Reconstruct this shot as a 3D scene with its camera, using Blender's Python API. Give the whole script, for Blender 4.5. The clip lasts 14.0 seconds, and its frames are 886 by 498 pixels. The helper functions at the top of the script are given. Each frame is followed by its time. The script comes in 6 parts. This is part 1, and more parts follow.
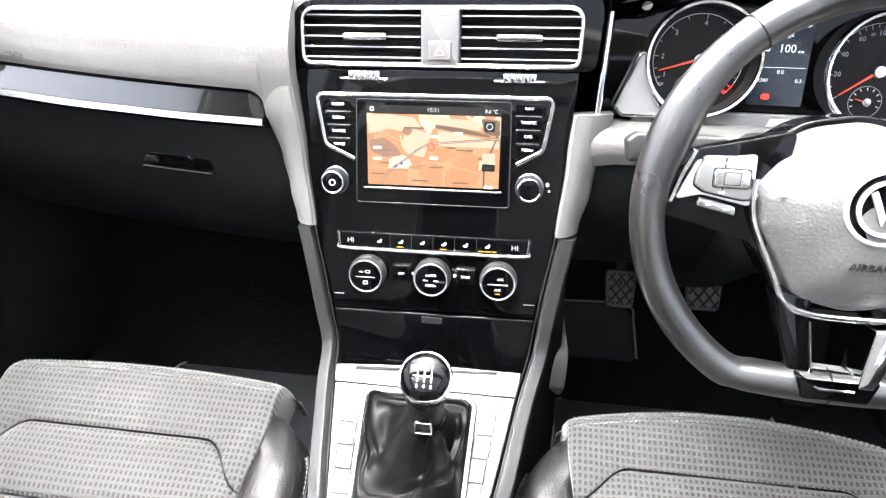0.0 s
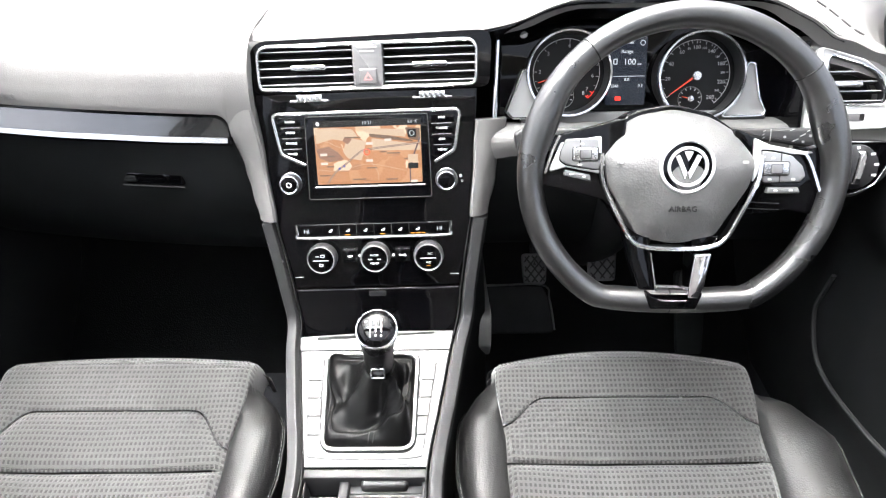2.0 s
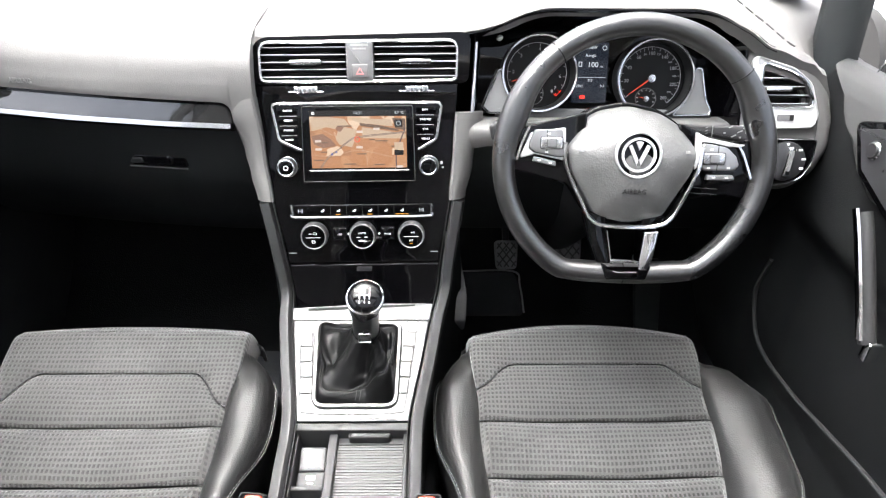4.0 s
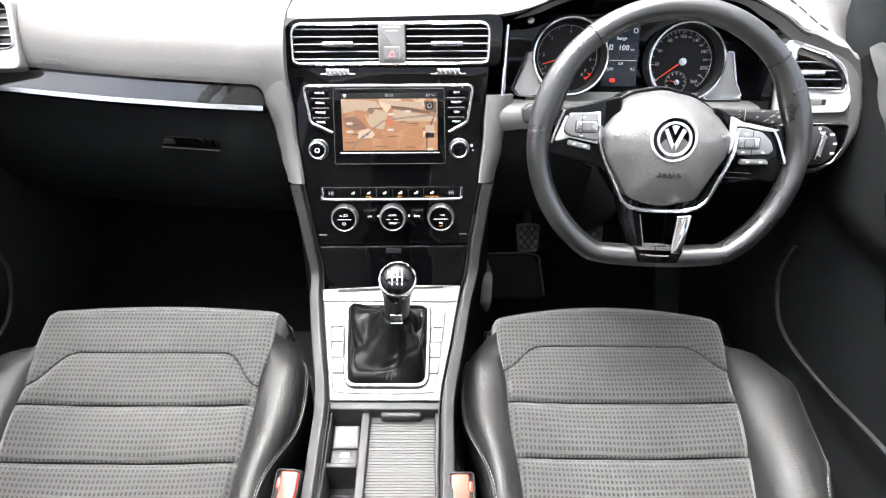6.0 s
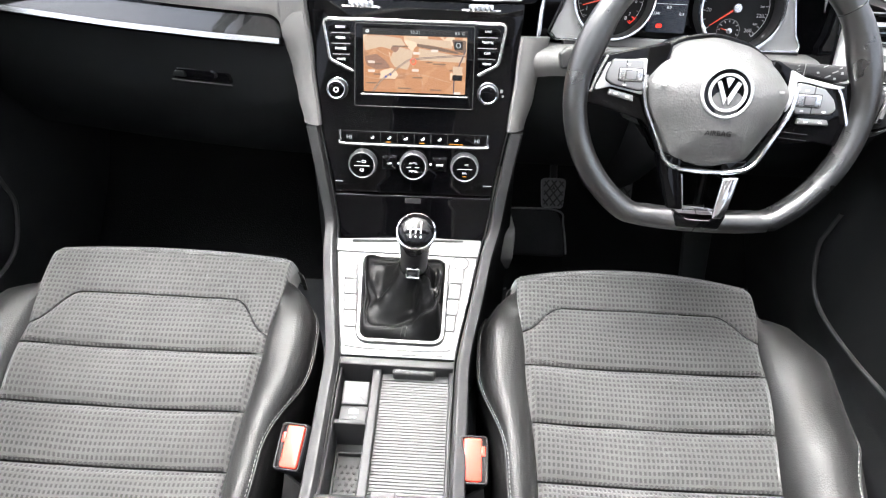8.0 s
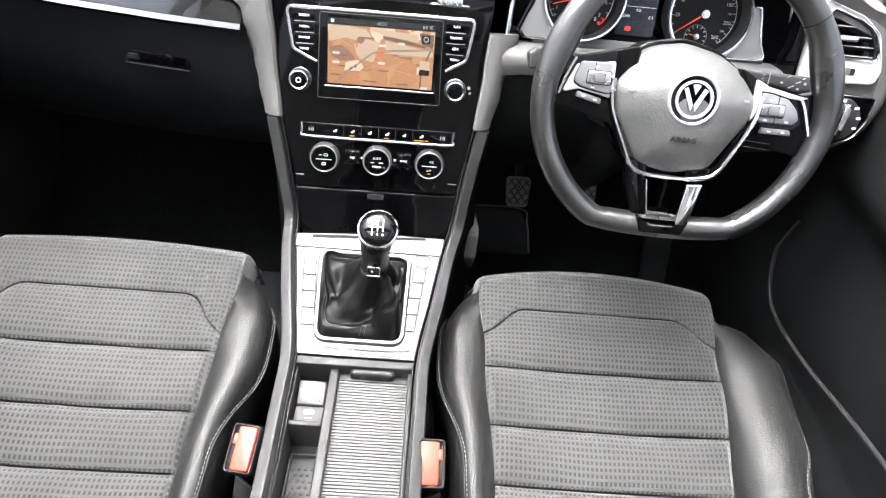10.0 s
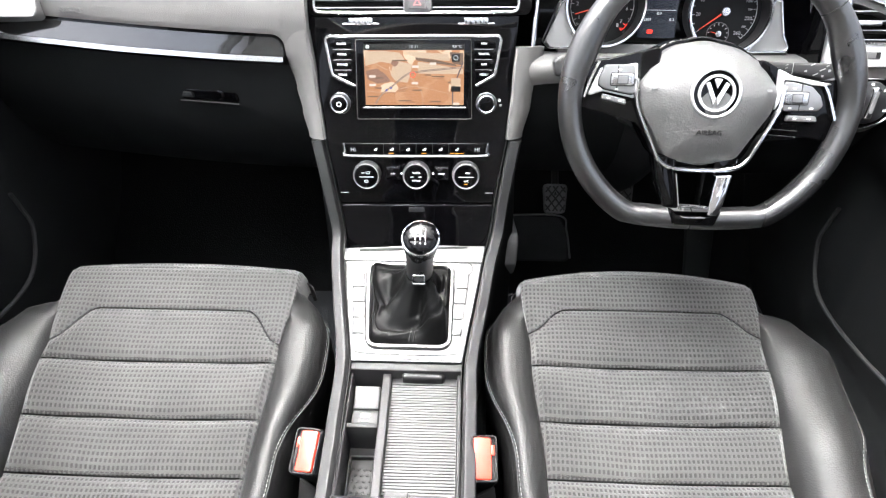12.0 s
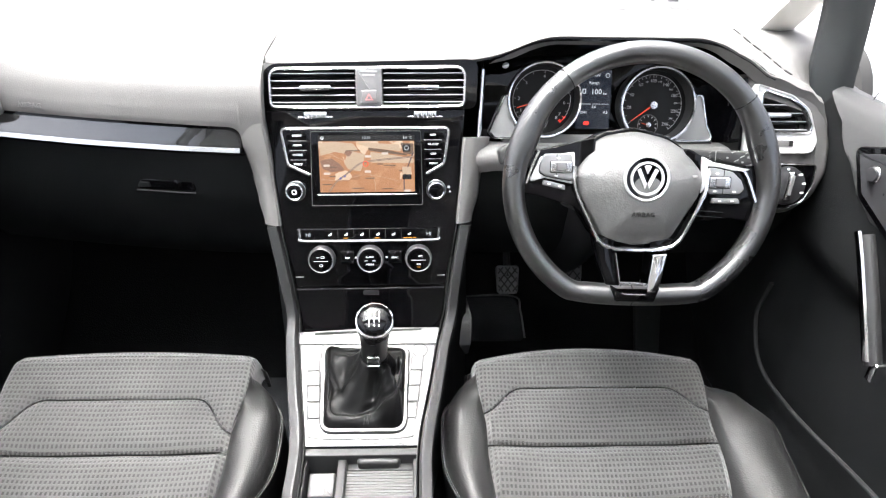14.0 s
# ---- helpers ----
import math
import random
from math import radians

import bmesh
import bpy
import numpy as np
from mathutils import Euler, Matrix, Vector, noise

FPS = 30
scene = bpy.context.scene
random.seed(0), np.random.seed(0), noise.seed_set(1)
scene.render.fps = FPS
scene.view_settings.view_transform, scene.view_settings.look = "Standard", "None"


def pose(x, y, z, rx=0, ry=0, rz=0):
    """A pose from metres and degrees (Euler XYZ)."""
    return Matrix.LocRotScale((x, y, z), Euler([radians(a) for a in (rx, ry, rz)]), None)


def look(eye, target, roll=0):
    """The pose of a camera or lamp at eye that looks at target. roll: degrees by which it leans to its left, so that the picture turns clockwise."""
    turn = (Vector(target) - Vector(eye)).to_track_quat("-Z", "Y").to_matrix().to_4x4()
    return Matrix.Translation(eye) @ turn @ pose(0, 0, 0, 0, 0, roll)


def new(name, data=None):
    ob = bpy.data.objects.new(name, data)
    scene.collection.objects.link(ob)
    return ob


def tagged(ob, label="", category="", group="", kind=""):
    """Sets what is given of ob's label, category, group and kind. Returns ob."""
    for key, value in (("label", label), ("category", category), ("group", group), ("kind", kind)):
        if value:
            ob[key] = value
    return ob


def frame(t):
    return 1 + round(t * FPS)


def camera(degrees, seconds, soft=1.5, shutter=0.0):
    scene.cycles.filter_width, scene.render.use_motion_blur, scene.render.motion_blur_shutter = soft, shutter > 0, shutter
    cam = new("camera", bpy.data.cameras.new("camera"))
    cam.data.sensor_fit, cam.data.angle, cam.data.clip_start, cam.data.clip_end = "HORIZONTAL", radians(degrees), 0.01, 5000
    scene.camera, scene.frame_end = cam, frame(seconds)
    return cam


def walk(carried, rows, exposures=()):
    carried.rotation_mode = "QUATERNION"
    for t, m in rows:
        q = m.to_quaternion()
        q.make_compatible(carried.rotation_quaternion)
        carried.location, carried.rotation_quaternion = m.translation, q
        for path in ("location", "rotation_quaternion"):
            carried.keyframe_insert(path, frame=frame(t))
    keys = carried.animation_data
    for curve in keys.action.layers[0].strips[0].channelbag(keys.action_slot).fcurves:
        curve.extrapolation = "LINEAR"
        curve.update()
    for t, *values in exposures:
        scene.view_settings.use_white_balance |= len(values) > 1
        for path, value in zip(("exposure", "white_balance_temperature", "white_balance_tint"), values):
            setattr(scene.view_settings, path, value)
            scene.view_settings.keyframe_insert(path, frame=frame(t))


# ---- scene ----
cam = camera(69.6, 14.0, 1.2)
PATH = [
    (0, (0.101, 0.036, 0.924), (-0.142, 1.645, -0.239), -1.1),
    (0.5, (0.063, 0.019, 0.924), (-0.199, 1.624, -0.241), 0.2),
    (1, (0.078, -0.007, 0.93), (-0.145, 1.598, -0.241), -1.1),
    (1.5, (0.085, -0.075, 0.939), (-0.069, 1.583, -0.169), -0.9),
    (2, (0.12, -0.144, 0.974), (0.071, 1.531, -0.119), -1.7),
    (2.5, (0.125, -0.192, 0.989), (0.03, 1.482, -0.102), -4.1),
    (3, (0.109, -0.235, 0.996), (0.126, 1.441, -0.095), -0.4),
    (3.2, (0.109, -0.242, 0.998), (0.14, 1.437, -0.089), 0.2),
    (5.3, (0.099, -0.246, 0.998), (0.148, 1.43, -0.092), 1.2),
    (5.5, (0.087, -0.249, 1.001), (0.148, 1.413, -0.109), 1.4),
    (6, (0.07, -0.25, 1.002), (0.094, 1.398, -0.131), 0.8),
    (6.5, (0.074, -0.234, 0.992), (0.01, 1.396, -0.165), 0.2),
    (7, (0.068, -0.198, 0.973), (0.012, 1.387, -0.245), 1.1),
    (7.5, (0.063, -0.203, 0.973), (0.019, 1.363, -0.271), 1.9),
    (8, (0.062, -0.205, 0.974), (0.043, 1.349, -0.285), 2.6),
    (8.2, (0.064, -0.208, 0.974), (0.045, 1.348, -0.283), 2.4),
    (10.3, (0.063, -0.185, 0.97), (0.166, 1.355, -0.303), 7.0),
    (10.5, (0.062, -0.195, 0.964), (0.131, 1.358, -0.294), 5.4),
    (11, (0.063, -0.194, 0.967), (0.085, 1.358, -0.295), 3.4),
    (11.5, (0.069, -0.201, 0.971), (0.025, 1.347, -0.295), 0.5),
    (12, (0.068, -0.23, 0.982), (0.022, 1.348, -0.246), 0.1),
    (12.5, (0.066, -0.262, 0.993), (0.061, 1.385, -0.142), 1.0),
    (13, (0.072, -0.261, 0.998), (0.105, 1.399, -0.116), 1.0),
    (13.5, (0.077, -0.263, 1.0), (0.127, 1.425, -0.072), 1.7),
    (14, (0.078, -0.251, 0.994), (0.155, 1.473, -0.017), 1.3),
]
walk(cam, [(t, look(eye, target, roll)) for t, eye, target, roll in PATH], [(0, 3.5, 6300, 9), (0.5, 3.62, 6300, 9), (1, 3.6, 6300, 9), (1.6, 3.35, 6300, 9), (2, 3.05, 6300, 9), (2.5, 3, 6300, 9), (3, 2.82, 6300, 9), (5.5, 2.72, 6300, 9), (6, 2.82, 6300, 9), (6.5, 3, 6300, 9), (8, 2.97, 6300, 9), (10.5, 2.9, 6300, 9), (11, 2.9, 6300, 9), (12, 2.97, 6300, 9), (12.5, 3.04, 6300, 9), (13, 2.97, 6300, 9), (13.5, 2.84, 6300, 9), (14, 2.82, 6300, 9)])

# ---- world, sun, exposure ----
world = bpy.data.worlds.new("sky")
world.use_nodes = True
wn = world.node_tree.nodes
sky = wn.new("ShaderNodeTexSky")
sky.sky_type = "NISHITA"
sky.sun_disc = False
sky.sun_elevation, sky.sun_rotation = radians(72), radians(-35)
sky.air_density, sky.dust_density, sky.ozone_density = 0.35, 9.0, 0.0
haze = wn.new("ShaderNodeHueSaturation")
haze.inputs["Saturation"].default_value = 0.55
world.node_tree.links.new(sky.outputs["Color"], haze.inputs["Color"])
world.node_tree.links.new(haze.outputs["Color"], wn["Background"].inputs["Color"])
wn["Background"].inputs["Strength"].default_value = 0.15

scene.world = world
sun = new("sun", bpy.data.lights.new("sun", "SUN"))
sun.data.energy, sun.data.angle, sun.data.color = 0.85, radians(40), (1.0, 0.99, 0.98)
sun.matrix_world = look((-2.2, -0.9, 6.0), (0, 0, 0))


# ---- materials ----
def material(name, color, rough=0.5, metal=0.0, spec=0.5, grain=0.0, grain_size=900.0, mottle=0.12, mottle_size=9.0, coat=0.0, rough_var=0.08):
    """A surface with mottling at a large scale, grain and fine relief at a small one; sizes in cycles per metre."""
    m = bpy.data.materials.new(name)
    m.use_nodes = True
    nt = m.node_tree
    b = nt.nodes["Principled BSDF"]
    b.inputs["Roughness"].default_value = rough
    b.inputs["Metallic"].default_value = metal
    b.inputs["Specular IOR Level"].default_value = spec
    b.inputs["Coat Weight"].default_value = coat
    b.inputs["Coat Roughness"].default_value = 0.03
    tc = nt.nodes.new("ShaderNodeTexCoord")
    big = nt.nodes.new("ShaderNodeTexNoise")
    big.inputs["Scale"].default_value, big.inputs["Detail"].default_value = mottle_size, 5
    nt.links.new(tc.outputs["Object"], big.inputs["Vector"])
    ramp = nt.nodes.new("ShaderNodeMapRange")
    ramp.inputs["To Min"].default_value, ramp.inputs["To Max"].default_value = 1 - mottle, 1 + mottle
    nt.links.new(big.outputs["Fac"], ramp.inputs["Value"])
    mul = nt.nodes.new("ShaderNodeVectorMath")
    mul.operation = "SCALE"
    mul.inputs[0].default_value = color
    nt.links.new(ramp.outputs["Result"], mul.inputs["Scale"])
    nt.links.new(mul.outputs["Vector"], b.inputs["Base Color"])
    rr = nt.nodes.new("ShaderNodeMapRange")
    rr.inputs["To Min"].default_value, rr.inputs["To Max"].default_value = max(0.02, rough - rough_var), min(1, rough + rough_var)
    nt.links.new(big.outputs["Fac"], rr.inputs["Value"])
    nt.links.new(rr.outputs["Result"], b.inputs["Roughness"])
    if grain:
        fine = nt.nodes.new("ShaderNodeTexVoronoi")
        fine.inputs["Scale"].default_value = grain_size
        nt.links.new(tc.outputs["Object"], fine.inputs["Vector"])
        bump = nt.nodes.new("ShaderNodeBump")
        bump.inputs["Strength"].default_value, bump.inputs["Distance"].default_value = grain, 0.0004
        nt.links.new(fine.outputs["Distance"], bump.inputs["Height"])
        nt.links.new(bump.outputs["Normal"], b.inputs["Normal"])
    return m


def glowing(name, color, strength):
    m = bpy.data.materials.new(name)
    m.use_nodes = True
    b = m.node_tree.nodes["Principled BSDF"]
    b.inputs["Base Color"].default_value = (0.01, 0.01, 0.01, 1)
    b.inputs["Roughness"].default_value = 0.15
    b.inputs["Emission Color"].default_value = (*color, 1)
    b.inputs["Emission Strength"].default_value = strength / 8.0
    return m


def woven(name, light, dark, across, along):
    """Seat cloth: small sunk dark cells between lighter threads, with fluff and wear."""
    m = bpy.data.materials.new(name)
    m.use_nodes = True
    nt = m.node_tree
    b = nt.nodes["Principled BSDF"]
    b.inputs["Roughness"].default_value = 0.9
    b.inputs["Specular IOR Level"].default_value = 0.2
    b.inputs["Sheen Weight"].default_value = 0.25
    tc = nt.nodes.new("ShaderNodeTexCoord")
    wob = nt.nodes.new("ShaderNodeTexNoise")
    wob.inputs["Scale"].default_value = 14
    nt.links.new(tc.outputs["Object"], wob.inputs["Vector"])
    add = nt.nodes.new("ShaderNodeVectorMath")
    add.operation = "MULTIPLY_ADD"
    add.inputs[1].default_value = (0.0018, 0.0018, 0)
    nt.links.new(wob.outputs["Color"], add.inputs[0])
    nt.links.new(tc.outputs["Object"], add.inputs[2])
    sep = nt.nodes.new("ShaderNodeSeparateXYZ")
    nt.links.new(add.outputs["Vector"], sep.inputs["Vector"])

    def math_node(op, a, bb):
        n = nt.nodes.new("ShaderNodeMath")
        n.operation = op
        for i, v in enumerate((a, bb)):
            if v is None:
                continue
            if isinstance(v, (int, float)):
                n.inputs[i].default_value = v
            else:
                nt.links.new(v, n.inputs[i])
        return n.outputs["Value"]

    wx = math_node("SINE", math_node("MULTIPLY", sep.outputs["X"], 2 * math.pi / across), None)
    wy = math_node("SINE", math_node("MULTIPLY", sep.outputs["Y"], 2 * math.pi / along), None)
    cell = math_node("MINIMUM", wx, wy)
    cr = nt.nodes.new("ShaderNodeMapRange")
    cr.inputs["From Min"].default_value, cr.inputs["From Max"].default_value = -0.42, 0.05
    nt.links.new(cell, cr.inputs["Value"])
    fluff = nt.nodes.new("ShaderNodeTexNoise")
    fluff.inputs["Scale"].default_value, fluff.inputs["Detail"].default_value = 700, 3
    nt.links.new(tc.outputs["Object"], fluff.inputs["Vector"])
    wear = nt.nodes.new("ShaderNodeTexNoise")
    wear.inputs["Scale"].default_value, wear.inputs["Detail"].default_value = 6, 4
    nt.links.new(tc.outputs["Object"], wear.inputs["Vector"])
    mix = nt.nodes.new("ShaderNodeMix")
    mix.data_type = "RGBA"
    mix.inputs["A"].default_value, mix.inputs["B"].default_value = (*light, 1), (*dark, 1)
    nt.links.new(cr.outputs["Result"], mix.inputs["Factor"])
    sc = nt.nodes.new("ShaderNodeVectorMath")
    sc.operation = "SCALE"
    k = math_node("ADD", math_node("MULTIPLY", fluff.outputs["Fac"], 0.5), math_node("MULTIPLY", wear.outputs["Fac"], 0.9))
    nt.links.new(mix.outputs["Result"], sc.inputs[0])
    nt.links.new(math_node("ADD", k, 0.3), sc.inputs["Scale"])
    nt.links.new(sc.outputs["Vector"], b.inputs["Base Color"])
    bump = nt.nodes.new("ShaderNodeBump")
    bump.inputs["Strength"].default_value, bump.inputs["Distance"].default_value = 0.5, 0.0012
    bump.invert = True
    nt.links.new(math_node("ADD", cr.outputs["Result"], math_node("MULTIPLY", fluff.outputs["Fac"], 0.5)), bump.inputs["Height"])
    nt.links.new(bump.outputs["Normal"], b.inputs["Normal"])
    return m


PAD = material("soft_touch_grey", (0.125, 0.122, 0.120), 0.52, spec=0.35, grain=0.35, grain_size=700)
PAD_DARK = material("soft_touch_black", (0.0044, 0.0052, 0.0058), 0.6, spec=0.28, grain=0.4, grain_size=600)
SILLSKIN = material("sill_dark_grey", (0.055, 0.055, 0.056), 0.55, spec=0.3, grain=0.35, grain_size=700)
DOORSKIN = material("door_lining_black", (0.0062, 0.0067, 0.0073), 0.6, spec=0.28, grain=0.4, grain_size=600)
GLOSS = material("piano_black", (0.0014, 0.0014, 0.0017), 0.05, spec=0.28, mottle=0.05, rough_var=0.03)
CARBON = material("patterned_gloss", (0.012, 0.012, 0.0125), 0.10, metal=0.0, spec=0.5, coat=1.0, grain=0.25, grain_size=420)
CARBON.node_tree.nodes["Principled BSDF"].inputs["Coat IOR"].default_value = 2.0
CHROME = material("matt_chrome", (0.78, 0.78, 0.78), 0.22, metal=1.0, mottle=0.04)
BRIGHT = material("bright_chrome", (0.85, 0.85, 0.86), 0.09, metal=1.0, mottle=0.03, rough_var=0.04)
SILVER = material("satin_silver", (0.130, 0.130, 0.132), 0.36, metal=0.9, mottle=0.05, grain=0.1, grain_size=1500)
RAIL = material("satin_grey_plastic", (0.026, 0.026, 0.027), 0.44, spec=0.28, grain=0.25, grain_size=1100)
PLASTIC = material("black_plastic", (0.016, 0.016, 0.017), 0.5, grain=0.3, grain_size=1000)
KEY = material("dark_keys", (0.022, 0.022, 0.024), 0.3, mottle=0.06)
GREYKEY = material("grey_keys", (0.12, 0.12, 0.122), 0.45, mottle=0.05)
VOID = material("deep_black", (0.004, 0.004, 0.004), 0.8)
LEATHER = material("black_leather", (0.0095, 0.0095, 0.0097), 0.43, spec=0.33, grain=0.6, grain_size=480, mottle=0.2, mottle_size=14)
WHEEL_HIDE = material("wheel_leather", (0.008, 0.008, 0.0083), 0.28, spec=1.0, grain=0.12, grain_size=900, mottle=0.06, mottle_size=12, rough_var=0.03)
WHEEL_HIDE.node_tree.nodes["Principled BSDF"].inputs["IOR"].default_value = 1.65
COVER = material("airbag_cover_vinyl", (0.085, 0.0845, 0.084), 0.40, spec=0.85, grain=0.7, grain_size=420)
CLOTH = woven("woven_seat_cloth", (0.053, 0.0525, 0.0518), (0.021, 0.0207, 0.0205), 0.0061, 0.0074)
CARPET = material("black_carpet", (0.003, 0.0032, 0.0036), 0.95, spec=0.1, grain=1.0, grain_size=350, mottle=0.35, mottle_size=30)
RUBBER = material("black_rubber", (0.014, 0.014, 0.014), 0.7, grain=0.3)
WINGS = material("silver_paint", (0.60, 0.60, 0.605), 0.30, metal=0.5, mottle=0.04)
SATIN = material("satin_silver_paint", (0.30, 0.30, 0.30), 0.42, metal=0.5, mottle=0.05)
DIALPRINT = material("dial_print", (0.40, 0.40, 0.41), 0.6, mottle=0.02)
STITCH = material("grey_thread", (0.24, 0.24, 0.235), 0.8)
CORD = material("grey_cord", (0.085, 0.084, 0.083), 0.8)
SEAM = material("dark_thread", (0.02, 0.02, 0.02), 0.9)
RED = material("red_plastic", (0.55, 0.045, 0.025), 0.2, spec=1.0, mottle=0.08)
WHITE = material("white_print", (0.75, 0.75, 0.75), 0.6, mottle=0.02)
DULL = material("grey_print", (0.25, 0.25, 0.25), 0.6, mottle=0.02)
LINER = material("light_headlining", (0.55, 0.54, 0.52), 0.9, grain=0.6, grain_size=500)
PILLAR = material("grey_pillar_trim", (0.012, 0.0145, 0.016), 0.6, grain=0.4, grain_size=800)
LIT_WHITE = glowing("lit_white", (0.9, 0.95, 1.0), 1.1)
LIT_RED = glowing("lit_red", (1.0, 0.05, 0.03), 1.6)
LIT_AMBER = glowing("lit_amber", (1.0, 0.42, 0.05), 1.3)


# ---- mesh helpers ----
def link(name, bm, mat, parent=None, label="", smooth=40):
    bmesh.ops.recalc_face_normals(bm, faces=bm.faces[:])
    me = bpy.data.meshes.new(name)
    bm.to_mesh(me)
    bm.free()
    me.materials.append(mat)
    if smooth:
        for p in me.polygons:
            p.use_smooth = True
        me.set_sharp_from_angle(angle=radians(smooth))
    ob = new(name, me)
    if parent:
        ob.parent = parent
        ob.matrix_parent_inverse = parent.matrix_world.inverted()
    if label:
        ob["label"] = label
    return ob


def part(name, bm, mat, parent, label="", smooth=40):
    return link(name, bm, mat, parent, label, smooth)


def thing(name, at, label, category, group="", kind=""):
    e = new(name)
    e.empty_display_size = 0.05
    e.matrix_world = Matrix.Translation(at)
    e.matrix_basis = Matrix.Translation(at)
    bpy.context.view_layer.update()
    return tagged(e, label, category, group, kind)


def round_poly(pts, radii, n=5):
    """A polygon with its corners rounded."""
    out = []
    k = len(pts)
    if isinstance(radii, (int, float)):
        radii = [radii] * k
    for i in range(k):
        p, a, b, r = Vector(pts[i]), Vector(pts[i - 1]), Vector(pts[(i + 1) % k]), radii[i]
        da, db = (a - p), (b - p)
        la, lb = da.length, db.length
        if r <= 0:
            out.append(tuple(p))
            continue
        da, db = da / la, db / lb
        ang = math.acos(max(-1, min(1, da.dot(db))))
        d = min(r / max(0.05, math.tan(ang / 2)), la * 0.49, lb * 0.49)
        for j in range(n + 1):
            s = j / n
            q = (p + da * d) * (1 - s) ** 2 + p * 2 * s * (1 - s) + (p + db * d) * s ** 2
            out.append(tuple(q))
    return out


def rrect(cx, cy, w, h, r, n=5):
    return round_poly([(cx - w / 2, cy - h / 2), (cx + w / 2, cy - h / 2), (cx + w / 2, cy + h / 2), (cx - w / 2, cy + h / 2)], r, n)


def disc(cx, cy, r, n=40):
    return [(cx + r * math.cos(2 * math.pi * i / n), cy + r * math.sin(2 * math.pi * i / n)) for i in range(n)]


def inset(pts, d):
    """Pulls a counter-clockwise outline inwards by d."""
    k = len(pts)
    out = []
    for i in range(k):
        a, p, b = Vector(pts[i - 1]), Vector(pts[i]), Vector(pts[(i + 1) % k])
        e1, e2 = p - a, b - p
        if e1.length < 1e-9:
            e1 = e2
        if e2.length < 1e-9:
            e2 = e1
        n1, n2 = Vector((-e1.y, e1.x)).normalized(), Vector((-e2.y, e2.x)).normalized()
        m = n1 + n2
        m = m / max(0.5, m.length_squared) * 2 if m.length > 1e-6 else n1
        m = m.normalized() * min(1.6, 1 / max(0.3, m.normalized().dot(n1)))
        out.append((p.x + m.x * d, p.y + m.y * d))
    return out


def skin(bm, rings, closed=True, cap0=True, cap1=True):
    """Joins rings of equal length by quads."""
    vs = [[bm.verts.new(p) for p in r] for r in rings]
    k = len(rings[0])
    for a, b in zip(vs, vs[1:]):
        for i in range(k if closed else k - 1):
            j = (i + 1) % k
            try:
                bm.faces.new((a[i], a[j], b[j], b[i]))
            except ValueError:
                pass
    if closed and cap0:
        bm.faces.new(vs[0][::-1])
    if closed and cap1:
        bm.faces.new(vs[-1])
    return vs


def put(m, pts, z):
    return [m @ Vector((p[0], p[1], z)) for p in pts]


def slab(m, pts, z0, z1, bevel=0.0, bm=None):
    """An outline in the frame m, from height z0 to z1, with a rounded upper edge."""
    bm = bm or bmesh.new()
    rings = [put(m, pts, z0)]
    if bevel:
        for a in (0, 30, 60, 90):
            s, c = math.sin(radians(a)), math.cos(radians(a))
            rings.append(put(m, inset(pts, bevel * (1 - c)), z1 - bevel + bevel * s))
    else:
        rings.append(put(m, pts, z1))
    skin(bm, rings)
    return bm


def ring(m, outer, width, z0, z1, bevel=0.001, bm=None):
    """A frame that follows an outline, width wide, with softened edges."""
    bm = bm or bmesh.new()
    inner = inset(outer, width)
    rings = [put(m, outer, z0), put(m, outer, z1 - bevel), put(m, inset(outer, bevel), z1),
             put(m, inset(outer, width - bevel), z1), put(m, inner, z1 - bevel), put(m, inner, z0)]
    skin(bm, rings + [rings[0]], cap0=False, cap1=False)
    bmesh.ops.remove_doubles(bm, verts=bm.verts[:], dist=1e-6)
    return bm


def lathe(m, profile, n=40, bm=None, ribs=0, rib=0.0):
    """Turns (radius, height) pairs about the z axis of m."""
    bm = bm or bmesh.new()
    rings = []
    for r, z in profile:
        r = max(r, 1e-5)
        rings.append([m @ Vector((r * math.cos(2 * math.pi * i / n), r * math.sin(2 * math.pi * i / n), z)) for i in range(n)])
    skin(bm, rings, cap0=False, cap1=profile[-1][0] < 0.001)
    return bm


def sweep(path, section, closed=False, up=Vector((0, 0, 1)), bm=None, scale=None):
    """Carries a section (list of (side, lift)) along a path."""
    bm = bm or bmesh.new()
    path = [Vector(p) for p in path]
    k = len(path)
    rings = []
    for i, p in enumerate(path):
        a = path[i - 1] if (i or closed) else p
        b = path[(i + 1) % k] if (i < k - 1 or closed) else p
        t = (b - a).normalized()
        s = t.cross(up)
        s = s.normalized() if s.length > 1e-6 else Vector((1, 0, 0))
        u = s.cross(t).normalized()
        f = scale(i / max(1, k - 1)) if scale else 1.0
        rings.append([p + s * q[0] * f + u * q[1] * f for q in section])
    if closed:
        rings.append(rings[0])
    skin(bm, rings, cap0=not closed, cap1=not closed)
    if closed:
        bmesh.ops.remove_doubles(bm, verts=bm.verts[:], dist=1e-6)
    return bm


def round_section(rx, ry, n=12):
    return [(rx * math.cos(2 * math.pi * i / n), ry * math.sin(2 * math.pi * i / n)) for i in range(n)]


